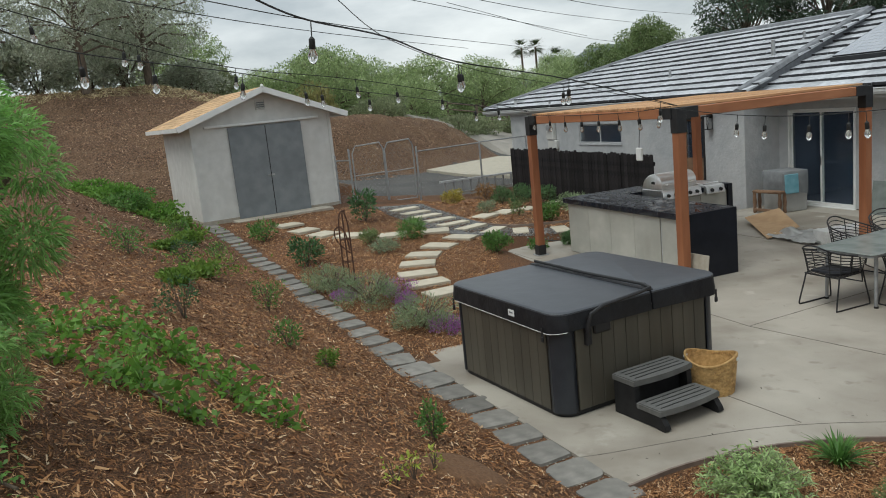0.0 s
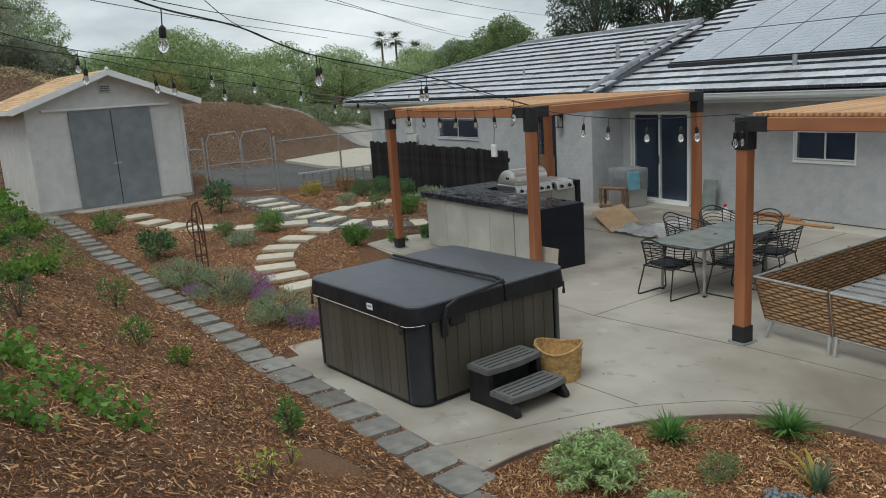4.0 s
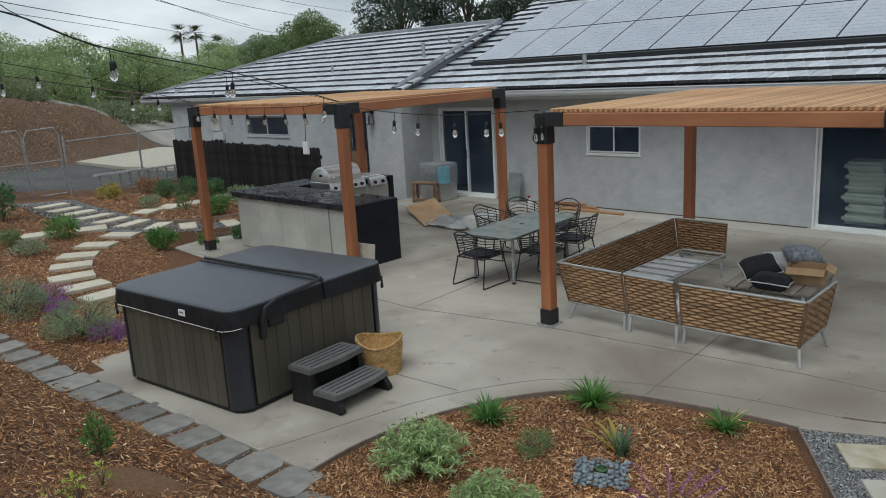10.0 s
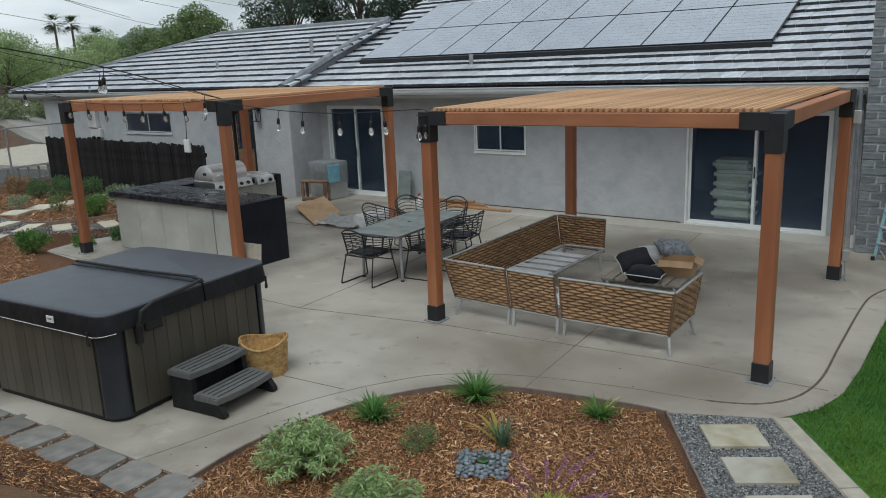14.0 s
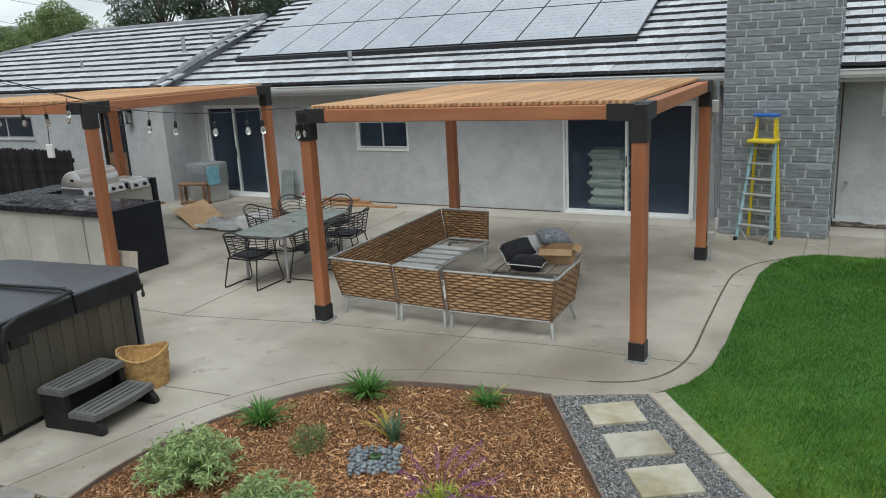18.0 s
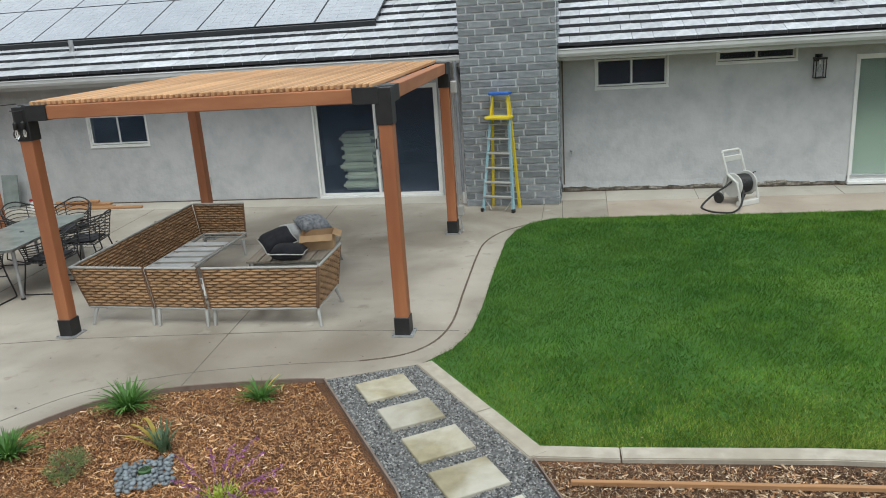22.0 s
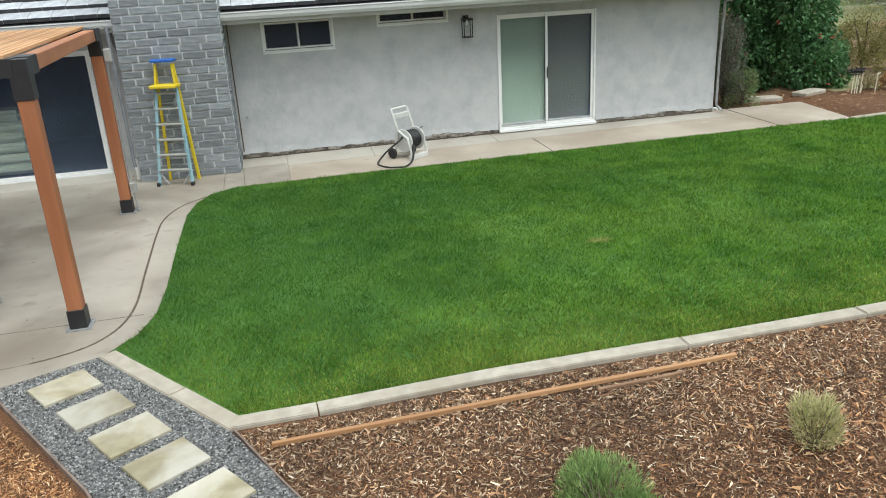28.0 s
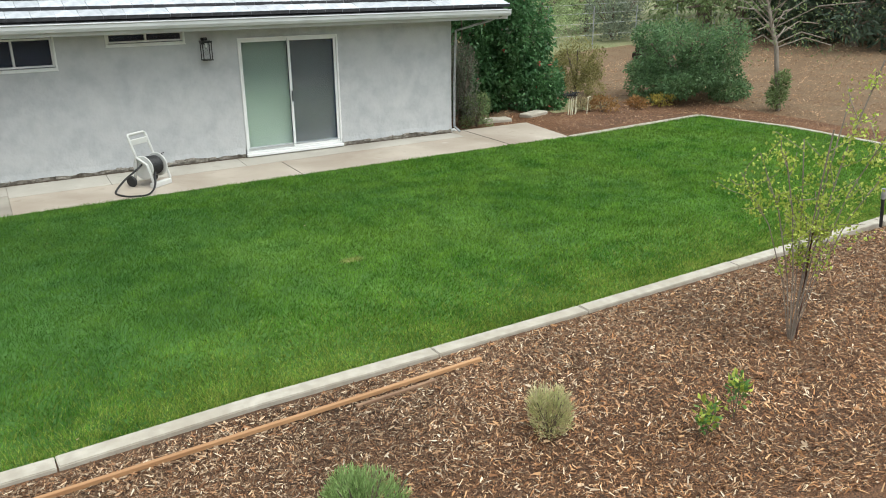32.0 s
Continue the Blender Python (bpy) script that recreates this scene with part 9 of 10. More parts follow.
part("rail", bbox(bmesh.new(), 2.45, 0, 0.04, 5.1, 0.05, 0.08), "alu", ol)
part("rail", bbox(bmesh.new(), 2.45, 0, 0.46, 5.1, 0.09, 0.06), "white_metal", ol)
for k in range(15):
    part("rung", rod(bmesh.new(), (0.1 + 0.345 * k, 0, 0.05), (0.1 + 0.345 * k, 0, 0.44), 0.032, seg=8), "galv", ol, smooth=True)
struct(part("driveway_slab", prism(bmesh.new(), [(-34.0, 13.0), (-29.3, 12.95), (-26.5, 13.6), (-25.0, 14.0), (-25.0, 20.0), (-36.5, 18.0)], -0.3, 0.09), "drive"), "pale concrete driveway slab beyond the fence", "driveway")
ROAD = [((-50, 15.4, 3.1), (-43.5, 13.8, 2.95), (-43.5, 13.8, 1.0)), ((-49, 17.5, 2.75), (-43, 15.8, 2.55), (-43, 15.8, 0.8)), ((-48, 19.5, 2.2), (-42.4, 17.7, 1.9), (-41.6, 17.5, 0.5)), ((-46.5, 21.3, 1.5), (-41, 19.0, 1.1), (-39.3, 18.4, 0.0)), ((-45.2, 22.8, 0.9), (-39, 19.9, 0.5), (-37, 18.9, 0.0)), ((-43.5, 24.8, 0.3), (-36.5, 20.6, 0.1), (-34.5, 19.5, -0.02))]
rv_ = [p for row in ROAD for p in row] + [(p[0], p[1], p[2] - 0.8) for row in ROAD for p in row]
nr_ = len(ROAD) * 3
rf_ = [(3 * i + k, 3 * i + k + 1, 3 * i + k + 4, 3 * i + k + 3) for i in range(len(ROAD) - 1) for k in (0, 1)]
rf_ += [tuple(v + nr_ for v in f)[::-1] for f in rf_] + [(3 * i, 3 * i + 3, nr_ + 3 * i + 3, nr_ + 3 * i) for i in range(len(ROAD) - 1)]
struct(raw("far_road", rv_, rf_, "road_dust", smooth=False), "dusty grey road curving down behind the mulch hill", "road")
wf = thing("rail_fence", "dark weathered rail fence along the far road", "fence")
FA, FB = Vector((-50.5, 15.0, 3.0)), Vector((-43.6, 26.5, 0.5))
for k in range(8):
    p = FA.lerp(FB, k / 7)
    part("post", bbox(bmesh.new(), p.x, p.y, p.z + 0.45, 0.13, 0.13, 1.6), "bark", wf)
for z in (0.35, 0.75, 1.15):
    part("rail", rod(bmesh.new(), tuple(FA + Vector((0, 0, z))), tuple(FB + Vector((0, 0, z))), 0.045, seg=5), "bark", wf)

# ---- string lights ----
def string_light(label, pts, bulbs, sag_n=6, drop=0.10, r=0.0055, at=None):
    s = thing("string_lights", label, "string lights", "strings of lights")
    line = curve(pts, sag_n)
    part("cable", tube(bmesh.new(), line, r, 5), "cable", s, smooth=True)
    L = np.cumsum([0] + [float(np.linalg.norm(np.subtract(b, a))) for a, b in zip(line, line[1:])])
    global sock_me, bulb_me, fil_me
    for k in range(len(at) if at else bulbs):
        t = L[-1] * (at[k] if at else (k + 0.5) / bulbs)
        p = [np.interp(t, L, [q[i] for q in line]) for i in range(3)]
        if sock_me is None:
            b = bmesh.new()
            rod(b, (0, 0, 0), (0, 0, -drop), 0.004, seg=5)
            lathe(b, [(0.006, -drop + 0.005), (0.020, -drop - 0.01), (0.021, -drop - 0.065), (0.017, -drop - 0.072)], seg=10)
            so = part("socket", b, "cable", s, smooth=True)
            sock_me = so.data
            b = lathe(bmesh.new(), [(0.016, -drop - 0.065), (0.020, -drop - 0.08), (0.031, -drop - 0.105), (0.029, -drop - 0.135), (0.014, -drop - 0.158), (0.001, -drop - 0.162)], seg=12)
            bu = part("bulb", b, "bulb", so, "clear glass bulb", smooth=True)
            bulb_me = bu.data
            b = bmesh.new()
            for a in range(4):
                q = a * math.pi / 2
                tube(b, [(0.004 * math.cos(q), 0.004 * math.sin(q), -drop - 0.075), (0.010 * math.cos(q), 0.010 * math.sin(q), -drop - 0.11), (0.004 * math.cos(q), 0.004 * math.sin(q), -drop - 0.14)], 0.0022, 4)
            fil_me = part("filament", b, "piping", bu, "pale filament strip").data
        else:
            so = share("socket", sock_me, Matrix(), s)
            bu = share("bulb", bulb_me, Matrix(), so)
            bu["label"] = "clear glass bulb"
            share("filament", fil_me, Matrix(), bu)
        so.matrix_basis = pose(p[0], p[1], p[2], random.uniform(-6, 6), random.uniform(-6, 6), random.uniform(0, 360)) @ Matrix.Scale(1.1, 4)
    return s


sock_me = bulb_me = fil_me = None

# bare soil thrown up on the bank
MDX, MDY = -4.43, 2.13
sm_ob = thing("soil_mound", "low mound of bare dug soil on the bank", "soil", "", MDX, MDY, float(gz(MDX, MDY)))
b = bmesh.new()
rings = []
for k, (r_, z_) in enumerate(((0.40, -0.02), (0.32, 0.025), (0.22, 0.045), (0.11, 0.05), (0.03, 0.045))):
    rings.append([])
    for i in range(18):
        a = 2 * math.pi * i / 18
        q = r_ * (1 + 0.18 * noise.noise((math.cos(a) * 1.5, math.sin(a) * 1.5, 3.0)))
        x, y = q * math.cos(a), 0.8 * q * math.sin(a)
        rings[-1].append(b.verts.new((x, y, z_ + float(gz(MDX + x, MDY + y)) - float(gz(MDX, MDY)) + 0.012 * noise.noise((x * 9, y * 9, 1)))))
for r0, r1 in zip(rings, rings[1:]):
    for i in range(18):
        b.faces.new((r0[i], r0[(i + 1) % 18], r1[(i + 1) % 18], r1[i]))
b.faces.new(rings[-1])
part("mound", b, "bare_soil", sm_ob, smooth="all")

string_light("black string of clear bulbs running to the pergola", [(-4.0, 0.58, 3.97), (-4.3, 1.04, 3.77), (-4.75, 1.46, 3.68), (-5.49, 2.23, 3.61), (-6.3, 3.16, 3.42), (-7.27, 4.97, 3.17), (-8.45, 7.35, 2.7)], 7, r=0.007, at=(0.15, 0.43, 0.67, 0.94))
string_light("black string of clear bulbs running to the far post", [(-8.31, -0.9, 4.45), (-9.41, 0.37, 4.1), (-10.34, 1.69, 3.79), (-11.02, 3.45, 3.55), (-11.6, 5.25, 3.2), (-12.5, 7.2, 2.75)], 9, at=(0.055, 0.18, 0.20, 0.36, 0.57, 0.65, 0.75, 0.9))
string_light("black string of clear bulbs crossing the garden", [(-5.38, -0.6, 3.9), (-6.42, -0.08, 3.74), (-8.36, 1.45, 3.60), (-10.17, 2.73, 3.45), (-11.6, 4.6, 3.2), (-12.55, 7.18, 2.75)], 8, at=(0.115, 0.2, 0.34, 0.5, 0.54, 0.65, 0.88))
string_light("black string of clear bulbs above the hot tub", [(-4.48, 0.82, 4.17), (-5.15, 1.63, 3.99), (-7.17, 2.84, 3.73), (-8.97, 4.74, 3.39), (-9.14, 6.4, 3.05), (-8.6, 7.42, 2.7)], 4, r=0.004, at=(0.6, 0.82))
string_light("black string of clear bulbs slung between the pergolas", [(-8.55, 7.44, 2.64), (-7.45, 7.50, 2.53), (-6.3, 7.46, 2.50), (-4.86, 7.38, 2.56)], 5, at=(0.30, 0.43, 0.62, 0.77, 0.83), drop=0.05)
string_light("string of clear bulbs along the pergola beam", [(-12.5, 7.15, 2.70), (-11.4, 7.22, 2.64), (-10.2, 7.30, 2.63), (-9.4, 7.36, 2.64), (-8.64, 7.40, 2.69)], 8, drop=0.04)
string_light("two clear bulbs hanging from the pergola bracket", [(-4.90, 7.31, 2.50), (-4.84, 7.31, 2.49), (-4.74, 7.32, 2.50)], 2, drop=0.05)
hg = thing("hanging_adapter", "white plug adapter hanging on a cord", "adapter", "", -9.6, 7.5, 2.5)
part("cord", tube(bmesh.new(), [(0, 0, 0.1), (0.05, 0, -0.15), (0.02, 0, -0.42)], 0.006, 5), "cable", hg, smooth=True)
part("box", bbox(bmesh.new(), 0.02, 0, -0.52, 0.13, 0.05, 0.20, bevel=0.012), "white", hg)

for k, pts in enumerate((((-20, -6, 9.0), (-32, 12.6, 7.5), (-50, 32.5, 6.9)), ((-18, -4, 9.5), (-31, 15, 7.3), (-55, 42, 7.8)), ((-20, 2, 9.0), (-33.5, 21, 7.4), (-60.5, 51.7, 8.8)),
                         ((-36, 15.7, 7.9), (-49.6, 32.8, 6.6), (-62, 50, 6.4)), ((-9, -6, 6.5), (-23.5, 6.0, 5.9), (-45, 24, 6.2)), ((-10, -8, 6.9), (-25, 4, 6.2), (-48, 22, 6.5)))):
    pw = thing("power_line", "thin dark overhead power line", "power line", "overhead power lines")
    part("wire", tube(bmesh.new(), curve(pts, 8), 0.016, 4), "cable", pw, smooth=True)


# ---- trees ----
def tree(name, label, x, y, h, crown, seed, material, n=5000, leaf=0.22, width=0.11, trunk=0.16, bark="bark", lean=(0, 0), fork=0.35, blobs_n=16, flat=0.7, droop=0.2, sparse=1.0, z=None, group="trees"):
    """Tapered trunk, forked limbs and a crown of clumped leaves with gaps."""
    rng = np.random.default_rng(seed)
    t = thing(name, label, "tree", group, x, y, float(gz(x, y)) - 0.1 if z is None else z)
    b = bmesh.new()
    top = np.array([lean[0], lean[1], h * 0.62])
    k0 = np.array([lean[0] * 0.3, lean[1] * 0.3, h * fork])
    rod(b, (0, 0, 0), tuple(k0), trunk, trunk * 0.75, 9)
    rod(b, tuple(k0), tuple(top), trunk * 0.75, trunk * 0.35, 8)
    part("trunk", b, bark, t, smooth=True)
    blobs = []
    b = bmesh.new()
    for i in range(blobs_n):
        a = 2.4 * i + rng.uniform(-0.5, 0.5)
        f = (i + 0.5) / blobs_n
        zz = h * (fork + (0.97 - fork) * f)
        q = crown * math.sqrt(max(0.06, 1 - (abs(f - 0.38) / 0.64) ** 2)) * rng.uniform(0.45, 0.95)
        c = np.array([q * math.cos(a) + lean[0] * f, q * math.sin(a) + lean[1] * f, zz])
        s = k0 + (top - k0) * min(1, f * 0.9)
        mid_ = (s + c) / 2 + np.array([0, 0, 0.04 * h])
        tube(b, [tuple(s), tuple(mid_), tuple(c)], trunk * 0.2 * (1.2 - f * 0.7), 5)
        rr = crown * rng.uniform(0.22, 0.42)
        blobs.append((*c, rr, rr, rr * flat))
    part("branching", b, bark, t, smooth=True)
    P, U = crown_points(rng, n, blobs)
    D = U * 0.6 + rng.normal(size=U.shape) * 0.7
    soup("crown", leaf_quads(P, D, leaf, width, rng, droop), 4, material, t)
    return t


def far_copy(t, x, y, s, rz, z=None):
    c = copy_thing(t, pose(x, y, float(gz(x, y)) - 0.1 if z is None else z, 0, 0, rz))
    c.scale = (s, s, s * (1 + 0.1 * math.sin(x)))
    return c


# gums on the hill behind the shed, leaf colour paled for haze
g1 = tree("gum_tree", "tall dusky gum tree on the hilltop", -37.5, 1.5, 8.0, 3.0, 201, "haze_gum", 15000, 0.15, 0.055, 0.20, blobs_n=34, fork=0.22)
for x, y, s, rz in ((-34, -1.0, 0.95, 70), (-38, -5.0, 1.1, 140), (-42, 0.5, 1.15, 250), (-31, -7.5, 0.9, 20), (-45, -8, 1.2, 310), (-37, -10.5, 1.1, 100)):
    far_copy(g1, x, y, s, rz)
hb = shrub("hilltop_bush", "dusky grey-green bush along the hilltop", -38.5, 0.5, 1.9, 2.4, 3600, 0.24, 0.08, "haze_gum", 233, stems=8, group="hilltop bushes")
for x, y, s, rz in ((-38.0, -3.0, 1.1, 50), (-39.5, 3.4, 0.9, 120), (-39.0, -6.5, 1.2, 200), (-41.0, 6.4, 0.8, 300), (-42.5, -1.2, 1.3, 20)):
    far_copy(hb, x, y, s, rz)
# green willowy trees past the drive, greens lightened for distance haze
w1 = tree("pepper_tree", "soft yellow-green pepper tree past the drive", -51, 13.0, 5.8, 3.6, 211, "haze_willow", 15000, 0.21, 0.085, 0.25, blobs_n=30, droop=0.35, fork=0.25)
w2 = tree("pepper_tree", "rounded green pepper tree past the drive", -53, 20.5, 6.3, 3.6, 212, "haze_willow", 15000, 0.21, 0.085, 0.25, blobs_n=28, droop=0.35, fork=0.2)
for k, (x, y, s, rz) in enumerate(((-52, 8.5, 0.85, 40), (-56, 17, 0.95, 90), (-54, 25.5, 0.9, 160), (-58, 31, 0.95, 230), (-62, 37, 0.9, 300), (-47, 17.2, 0.7, 10), (-66, 23, 1.0, 120), (-70, 33, 1.0, 60), (-60, 44, 0.8, 10), (-64, 12, 1.0, 190), (-52, 3.5, 0.9, 75))):
    far_copy(w1 if k % 2 else w2, x, y, s, rz)
o1 = tree("oak_tree", "dark green oak rising behind the pepper trees", -60, 14.4, 7.0, 2.4, 221, "oak", 16000, 0.17, 0.08, 0.2, blobs_n=34, fork=0.3)
for x, y, s, rz in ((-45.3, 30.8, 0.92, 30), (-43.4, 33.2, 0.96, 130), (-47.5, 35, 0.9, 200), (-41.5, 36.0, 0.8, 260)):
    far_copy(o1, x, y, s, rz, 0.0)
low = shrub("far_thicket", "low green thicket beyond the drive", -44, 14.0, 2.2, 1.9, 6500, 0.20, 0.075, "haze_scrub", 231, stems=8, group="far thickets")
for x, y, s, rz in ((-43, 19, 1.0, 60), (-44.5, 9, 1.1, 120), (-45, 24, 1.0, 200), (-47, 29, 1.1, 270), (-43, 4, 1.1, 30), (-50, 34, 1.2, 100), (-41, 30, 0.8, 10)):
    far_copy(low, x, y, s, rz)
shrub("far_thicket", "yellowing thicket beyond the drive", -45.5, 10.6, 1.8, 3.4, 4200, 0.2, 0.07, "olive_leaf", 232, stems=8, group="far thickets")
# conifer behind the house
p1 = tree("pine_tree", "dark dense pine behind the roof", -36.2, 34.6, 13.0, 3.6, 241, "pine", 26000, 0.26, 0.07, 0.35, blobs_n=44, fork=0.15, flat=0.5, z=0)
for x, y, s, rz in ((-33.2, 37.6, 1.0, 100), (-31.0, 40.5, 0.8, 200)):
    far_copy(p1, x, y, s, rz, 0)


def palm(x, y, h, seed):
    rng = np.random.default_rng(seed)
    t = thing("palm_tree", "tall slim fan palm on the horizon", "palm tree", "distant palms", x, y, 0)
    part("trunk", rod(bmesh.new(), (0, 0, 0), (0, 0, h), 0.2, 0.13, 8), "bark", t, smooth=True)
    vs = []
    for i in range(46):
        a, e = rng.uniform(0, 6.28), rng.uniform(-0.9, 1.3)
        d = np.array([math.cos(a) * math.cos(e), math.sin(a) * math.cos(e), math.sin(e)])
        sd = np.array([-math.sin(a), math.cos(a), 0])
        o = np.array([0, 0, h])
        for k in range(7):
            w = (k - 3) * 0.22
            tip = o + d * 1.1 + (d * 0.5 + sd * w * 1.5) + np.array([0, 0, -0.3])
            st_ = o + d * 0.5
            vs += [st_, st_ + sd * (w * 0.3 + 0.03) + d * 0.3, tip, st_ + sd * (w * 0.3 - 0.05) + d * 0.3]
    soup("fronds", np.array(vs), 4, "palm", t)


for x, y, h, k in ((-94.9, 50.8, 9.4, 1), (-94.1, 52.5, 9.3, 2), (-92.8, 54.8, 8.0, 3), (-93.4, 53.6, 6.8, 4)):
    palm(x, y, h, k)

# far hills, their pale blue is painted haze
bm = bmesh.new()
n = 90
prev = None
for i in range(n + 1):
    a = radians(20 + 140 * i / n)
    R_ = 900
    h = 26 + 22 * noise.noise((i * 0.11, 3, 1)) + 9 * noise.noise((i * 0.4, 8, 2)) + 22 * math.exp(-((math.degrees(a) - 146.0) / 4.0) ** 2)
    cur = (bm.verts.new((R_ * math.cos(a), R_ * math.sin(a), -10)), bm.verts.new((R_ * math.cos(a), R_ * math.sin(a), max(h, 8))))
    if prev:
        bm.faces.new((prev[0], cur[0], cur[1], prev[1]))
    prev = cur
struct(part("backdrop_hills", bm, "hill"), "distant hills on the horizon, painted pale blue with haze", "hills")

# east side of the house
shrub("flowering_hedge", "tall glossy green hedge dotted with red flowers", 13.0, 16.6, 1.40, 3.3, 26000, 0.095, 0.068, "glossy", 301, low=18, stems=10, droop=0.3, up=0.1, flowers=("red_flower", 34, 0.15, 0.13), group="east shrubs")
shrub("flowering_hedge", "tall glossy green hedge beside the house corner", 11.7, 16.9, 1.15, 3.1, 14000, 0.095, 0.068, "glossy", 302, low=14, stems=10, droop=0.3, up=0.1, flowers=("red_flower", 12, 0.15, 0.13), group="east shrubs")
shrub("corner_shrub", "twiggy grey-brown shrub at the house corner", 10.55, 15.2, 0.60, 1.95, 6500, 0.055, 0.022, "plum", 303, stems=14, low=6, group="east shrubs")
shrub("corner_shrub", "low olive shrub at the house corner", 10.85, 14.95, 0.42, 0.85, 2400, 0.05, 0.02, "oak", 313, stems=10, low=6, group="east shrubs")
shrub("olive_shrub", "olive-brown rounded shrub beyond the hedge", 15.5, 17.0, 0.90, 1.60, 9500, 0.06, 0.025, "olive_leaf", 304, stems=10, low=8, group="east shrubs")
shrub("large_shrub", "large rounded blue-green shrub on the mulch", 17.5, 14.95, 1.72, 2.0, 26000, 0.085, 0.042, "shrubby", 305, low=20, stems=12, droop=0.2, up=0.2, group="east shrubs")
shrub("low_shrub", "low yellow-brown ground shrub near the lawn", 14.25, 14.5, 0.4, 0.4, 600, 0.08, 0.03, "rust_leaf", 306, group="east shrubs")
shrub("low_shrub", "low reddish ground shrub near the lawn", 15.4, 14.5, 0.38, 0.28, 500, 0.08, 0.03, "rust_leaf", 307, group="east shrubs")
shrub("low_shrub", "low dry brown ground shrub near the lawn", 13.9, 14.9, 0.35, 0.4, 420, 0.08, 0.03, "dry", 308, group="east shrubs")
shrub("low_shrub", "low yellow-flowered shrub near the lawn", 16.1, 14.3, 0.36, 0.36, 450, 0.08, 0.03, "yellow_leaf", 309, group="east shrubs")
tree("slender_tree", "slender pale-barked tree leaning over the mulch", 17.8, 12.15, 5.2, 2.0, 311, "oak", 1500, 0.09, 0.03, 0.07, "pale_bark", (-0.4, 0.6), 0.30, 34, group="east trees")
shrub("climber", "small olive climber at the tree foot", 17.65, 12.1, 0.26, 1.0, 900, 0.10, 0.04, "oak", 312, group="east shrubs")
e1 = tree("gum_tree", "olive-green tree beyond the mulch field", 29.6, 23.2, 7.5, 3.6, 321, "oak", 6000, 0.30, 0.10, 0.24, blobs_n=24, fork=0.12, group="east trees")
for x, y, s, rz in ((36, 20, 1.0, 60), (32, 27, 0.95, 120), (38, 25, 1.1, 210), (36, 31, 1.0, 300), (38, 14, 1.0, 20), (41, 20, 1.1, 80)):
    far_copy(e1, x, y, s, rz)
e2 = tree("pine_tree", "dark pine beyond the mulch field", 29.8, 18.0, 6.5, 2.8, 322, "pine", 8000, 0.30, 0.08, 0.22, blobs_n=30, fork=0.03, group="east trees")
far_copy(e2, 31.5, 14.6, 1.0, 90)
far_copy(e2, 31.0, 20.8, 0.9, 200)
far_copy(e2, 34.5, 10.5, 1.1, 300)
far_copy(w2, 27.0, 30.0, 0.55, 30)
far_copy(w1, 33, 40, 0.8, 130)
far_copy(w2, 20, 42, 0.8, 230)
for k, (x, y, r, h, m_) in enumerate(((19.8, 26.8, 1.9, 2.6, "gum"), (22.6, 28.0, 2.2, 3.2, "haze_willow"), (25.6, 26.6, 1.6, 2.2, "gum"), (17.4, 26.4, 1.5, 2.0, "dry"))):
    shrub("far_thicket", "pale dry thicket beyond the wire fence", x, y, r, h, 4200, 0.13, 0.05, m_, 330 + k, stems=9, low=8, group="far thickets")
ef = thing("wire_fence", "thin wire fence beyond the shrubs", "fence")
for k in range(8):
    x, y = 16.5 + 2.2 * k, 25.5 - 0.15 * k
    part("post", rod(bmesh.new(), (x, y, 0.2), (x, y, 2.0), 0.025, seg=6), "galv", ef)
for z in (0.75, 1.2, 1.6, 1.95):
    part("wire", rod(bmesh.new(), (16.5, 25.5, z), (31.9, 24.45, z + 0.3), 0.006, seg=4), "galv", ef)
lg = thing("log_pile", "stack of dark weathered logs near the fence", "logs", "", 22.5, 21.1, float(gz(22.5, 21.1)))
for k, (dy, z) in enumerate(((0, 0.13), (0.28, 0.13), (0.14, 0.36))):
    part("log", rod(bmesh.new(), (-0.6, dy, z), (0.6, dy + 0.1, z), 0.12, 0.10, 9), "dark_lining", lg)
pg = thing("garden_stakes", "white plastic garden stakes in the bed", "stakes", "", 13.4, 14.45, float(gz(13.4, 14.45)))
for dx, dy, h in ((-0.14, 0.15, 0.40), (-0.09, 0.12, 0.44), (-0.02, 0.14, 0.46), (0.08, 0.16, 0.42), (0.11, 0.17, 0.16), (0.37, 0.06, 0.40)):
    part("stake", rod(bmesh.new(), (dx, dy, 0), (dx + 0.025, dy, h), 0.011, seg=6), "cream_plastic", pg)
part("tie_bar", rod(bmesh.new(), (0.36, 0.06, 0.39), (0.46, 0.06, 0.41), 0.012, seg=6), "cream_plastic", pg)
sc_ = thing("bird_netting", "dark tangle of netting hung on the stakes", "netting", "", 13.36, 14.6, float(gz(13.36, 14.6)))
rng = np.random.default_rng(44)
knot = [tuple(rng.normal(size=3) * np.array([0.10, 0.05, 0.035]) + np.array([0.02, 0, 0.48])) for q in range(40)]
part("strand", tube(bmesh.new(), curve(knot, 3), 0.010, 4), "black_rubber", sc_, smooth=True)
el = thing("pipe_elbow", "small white pipe elbow at the wall corner", "pipe", "", 9.86, 14.33, float(gz(9.86, 14.33)) + 0.02)
part("elbow", tube(bmesh.new(), curve([(-0.06, 0.02, 0.0), (-0.05, 0.02, 0.10), (0.0, 0.0, 0.12), (0.05, -0.02, 0.06), (0.12, -0.04, 0.05)], 4), 0.028, 8), "white", el, smooth=True)
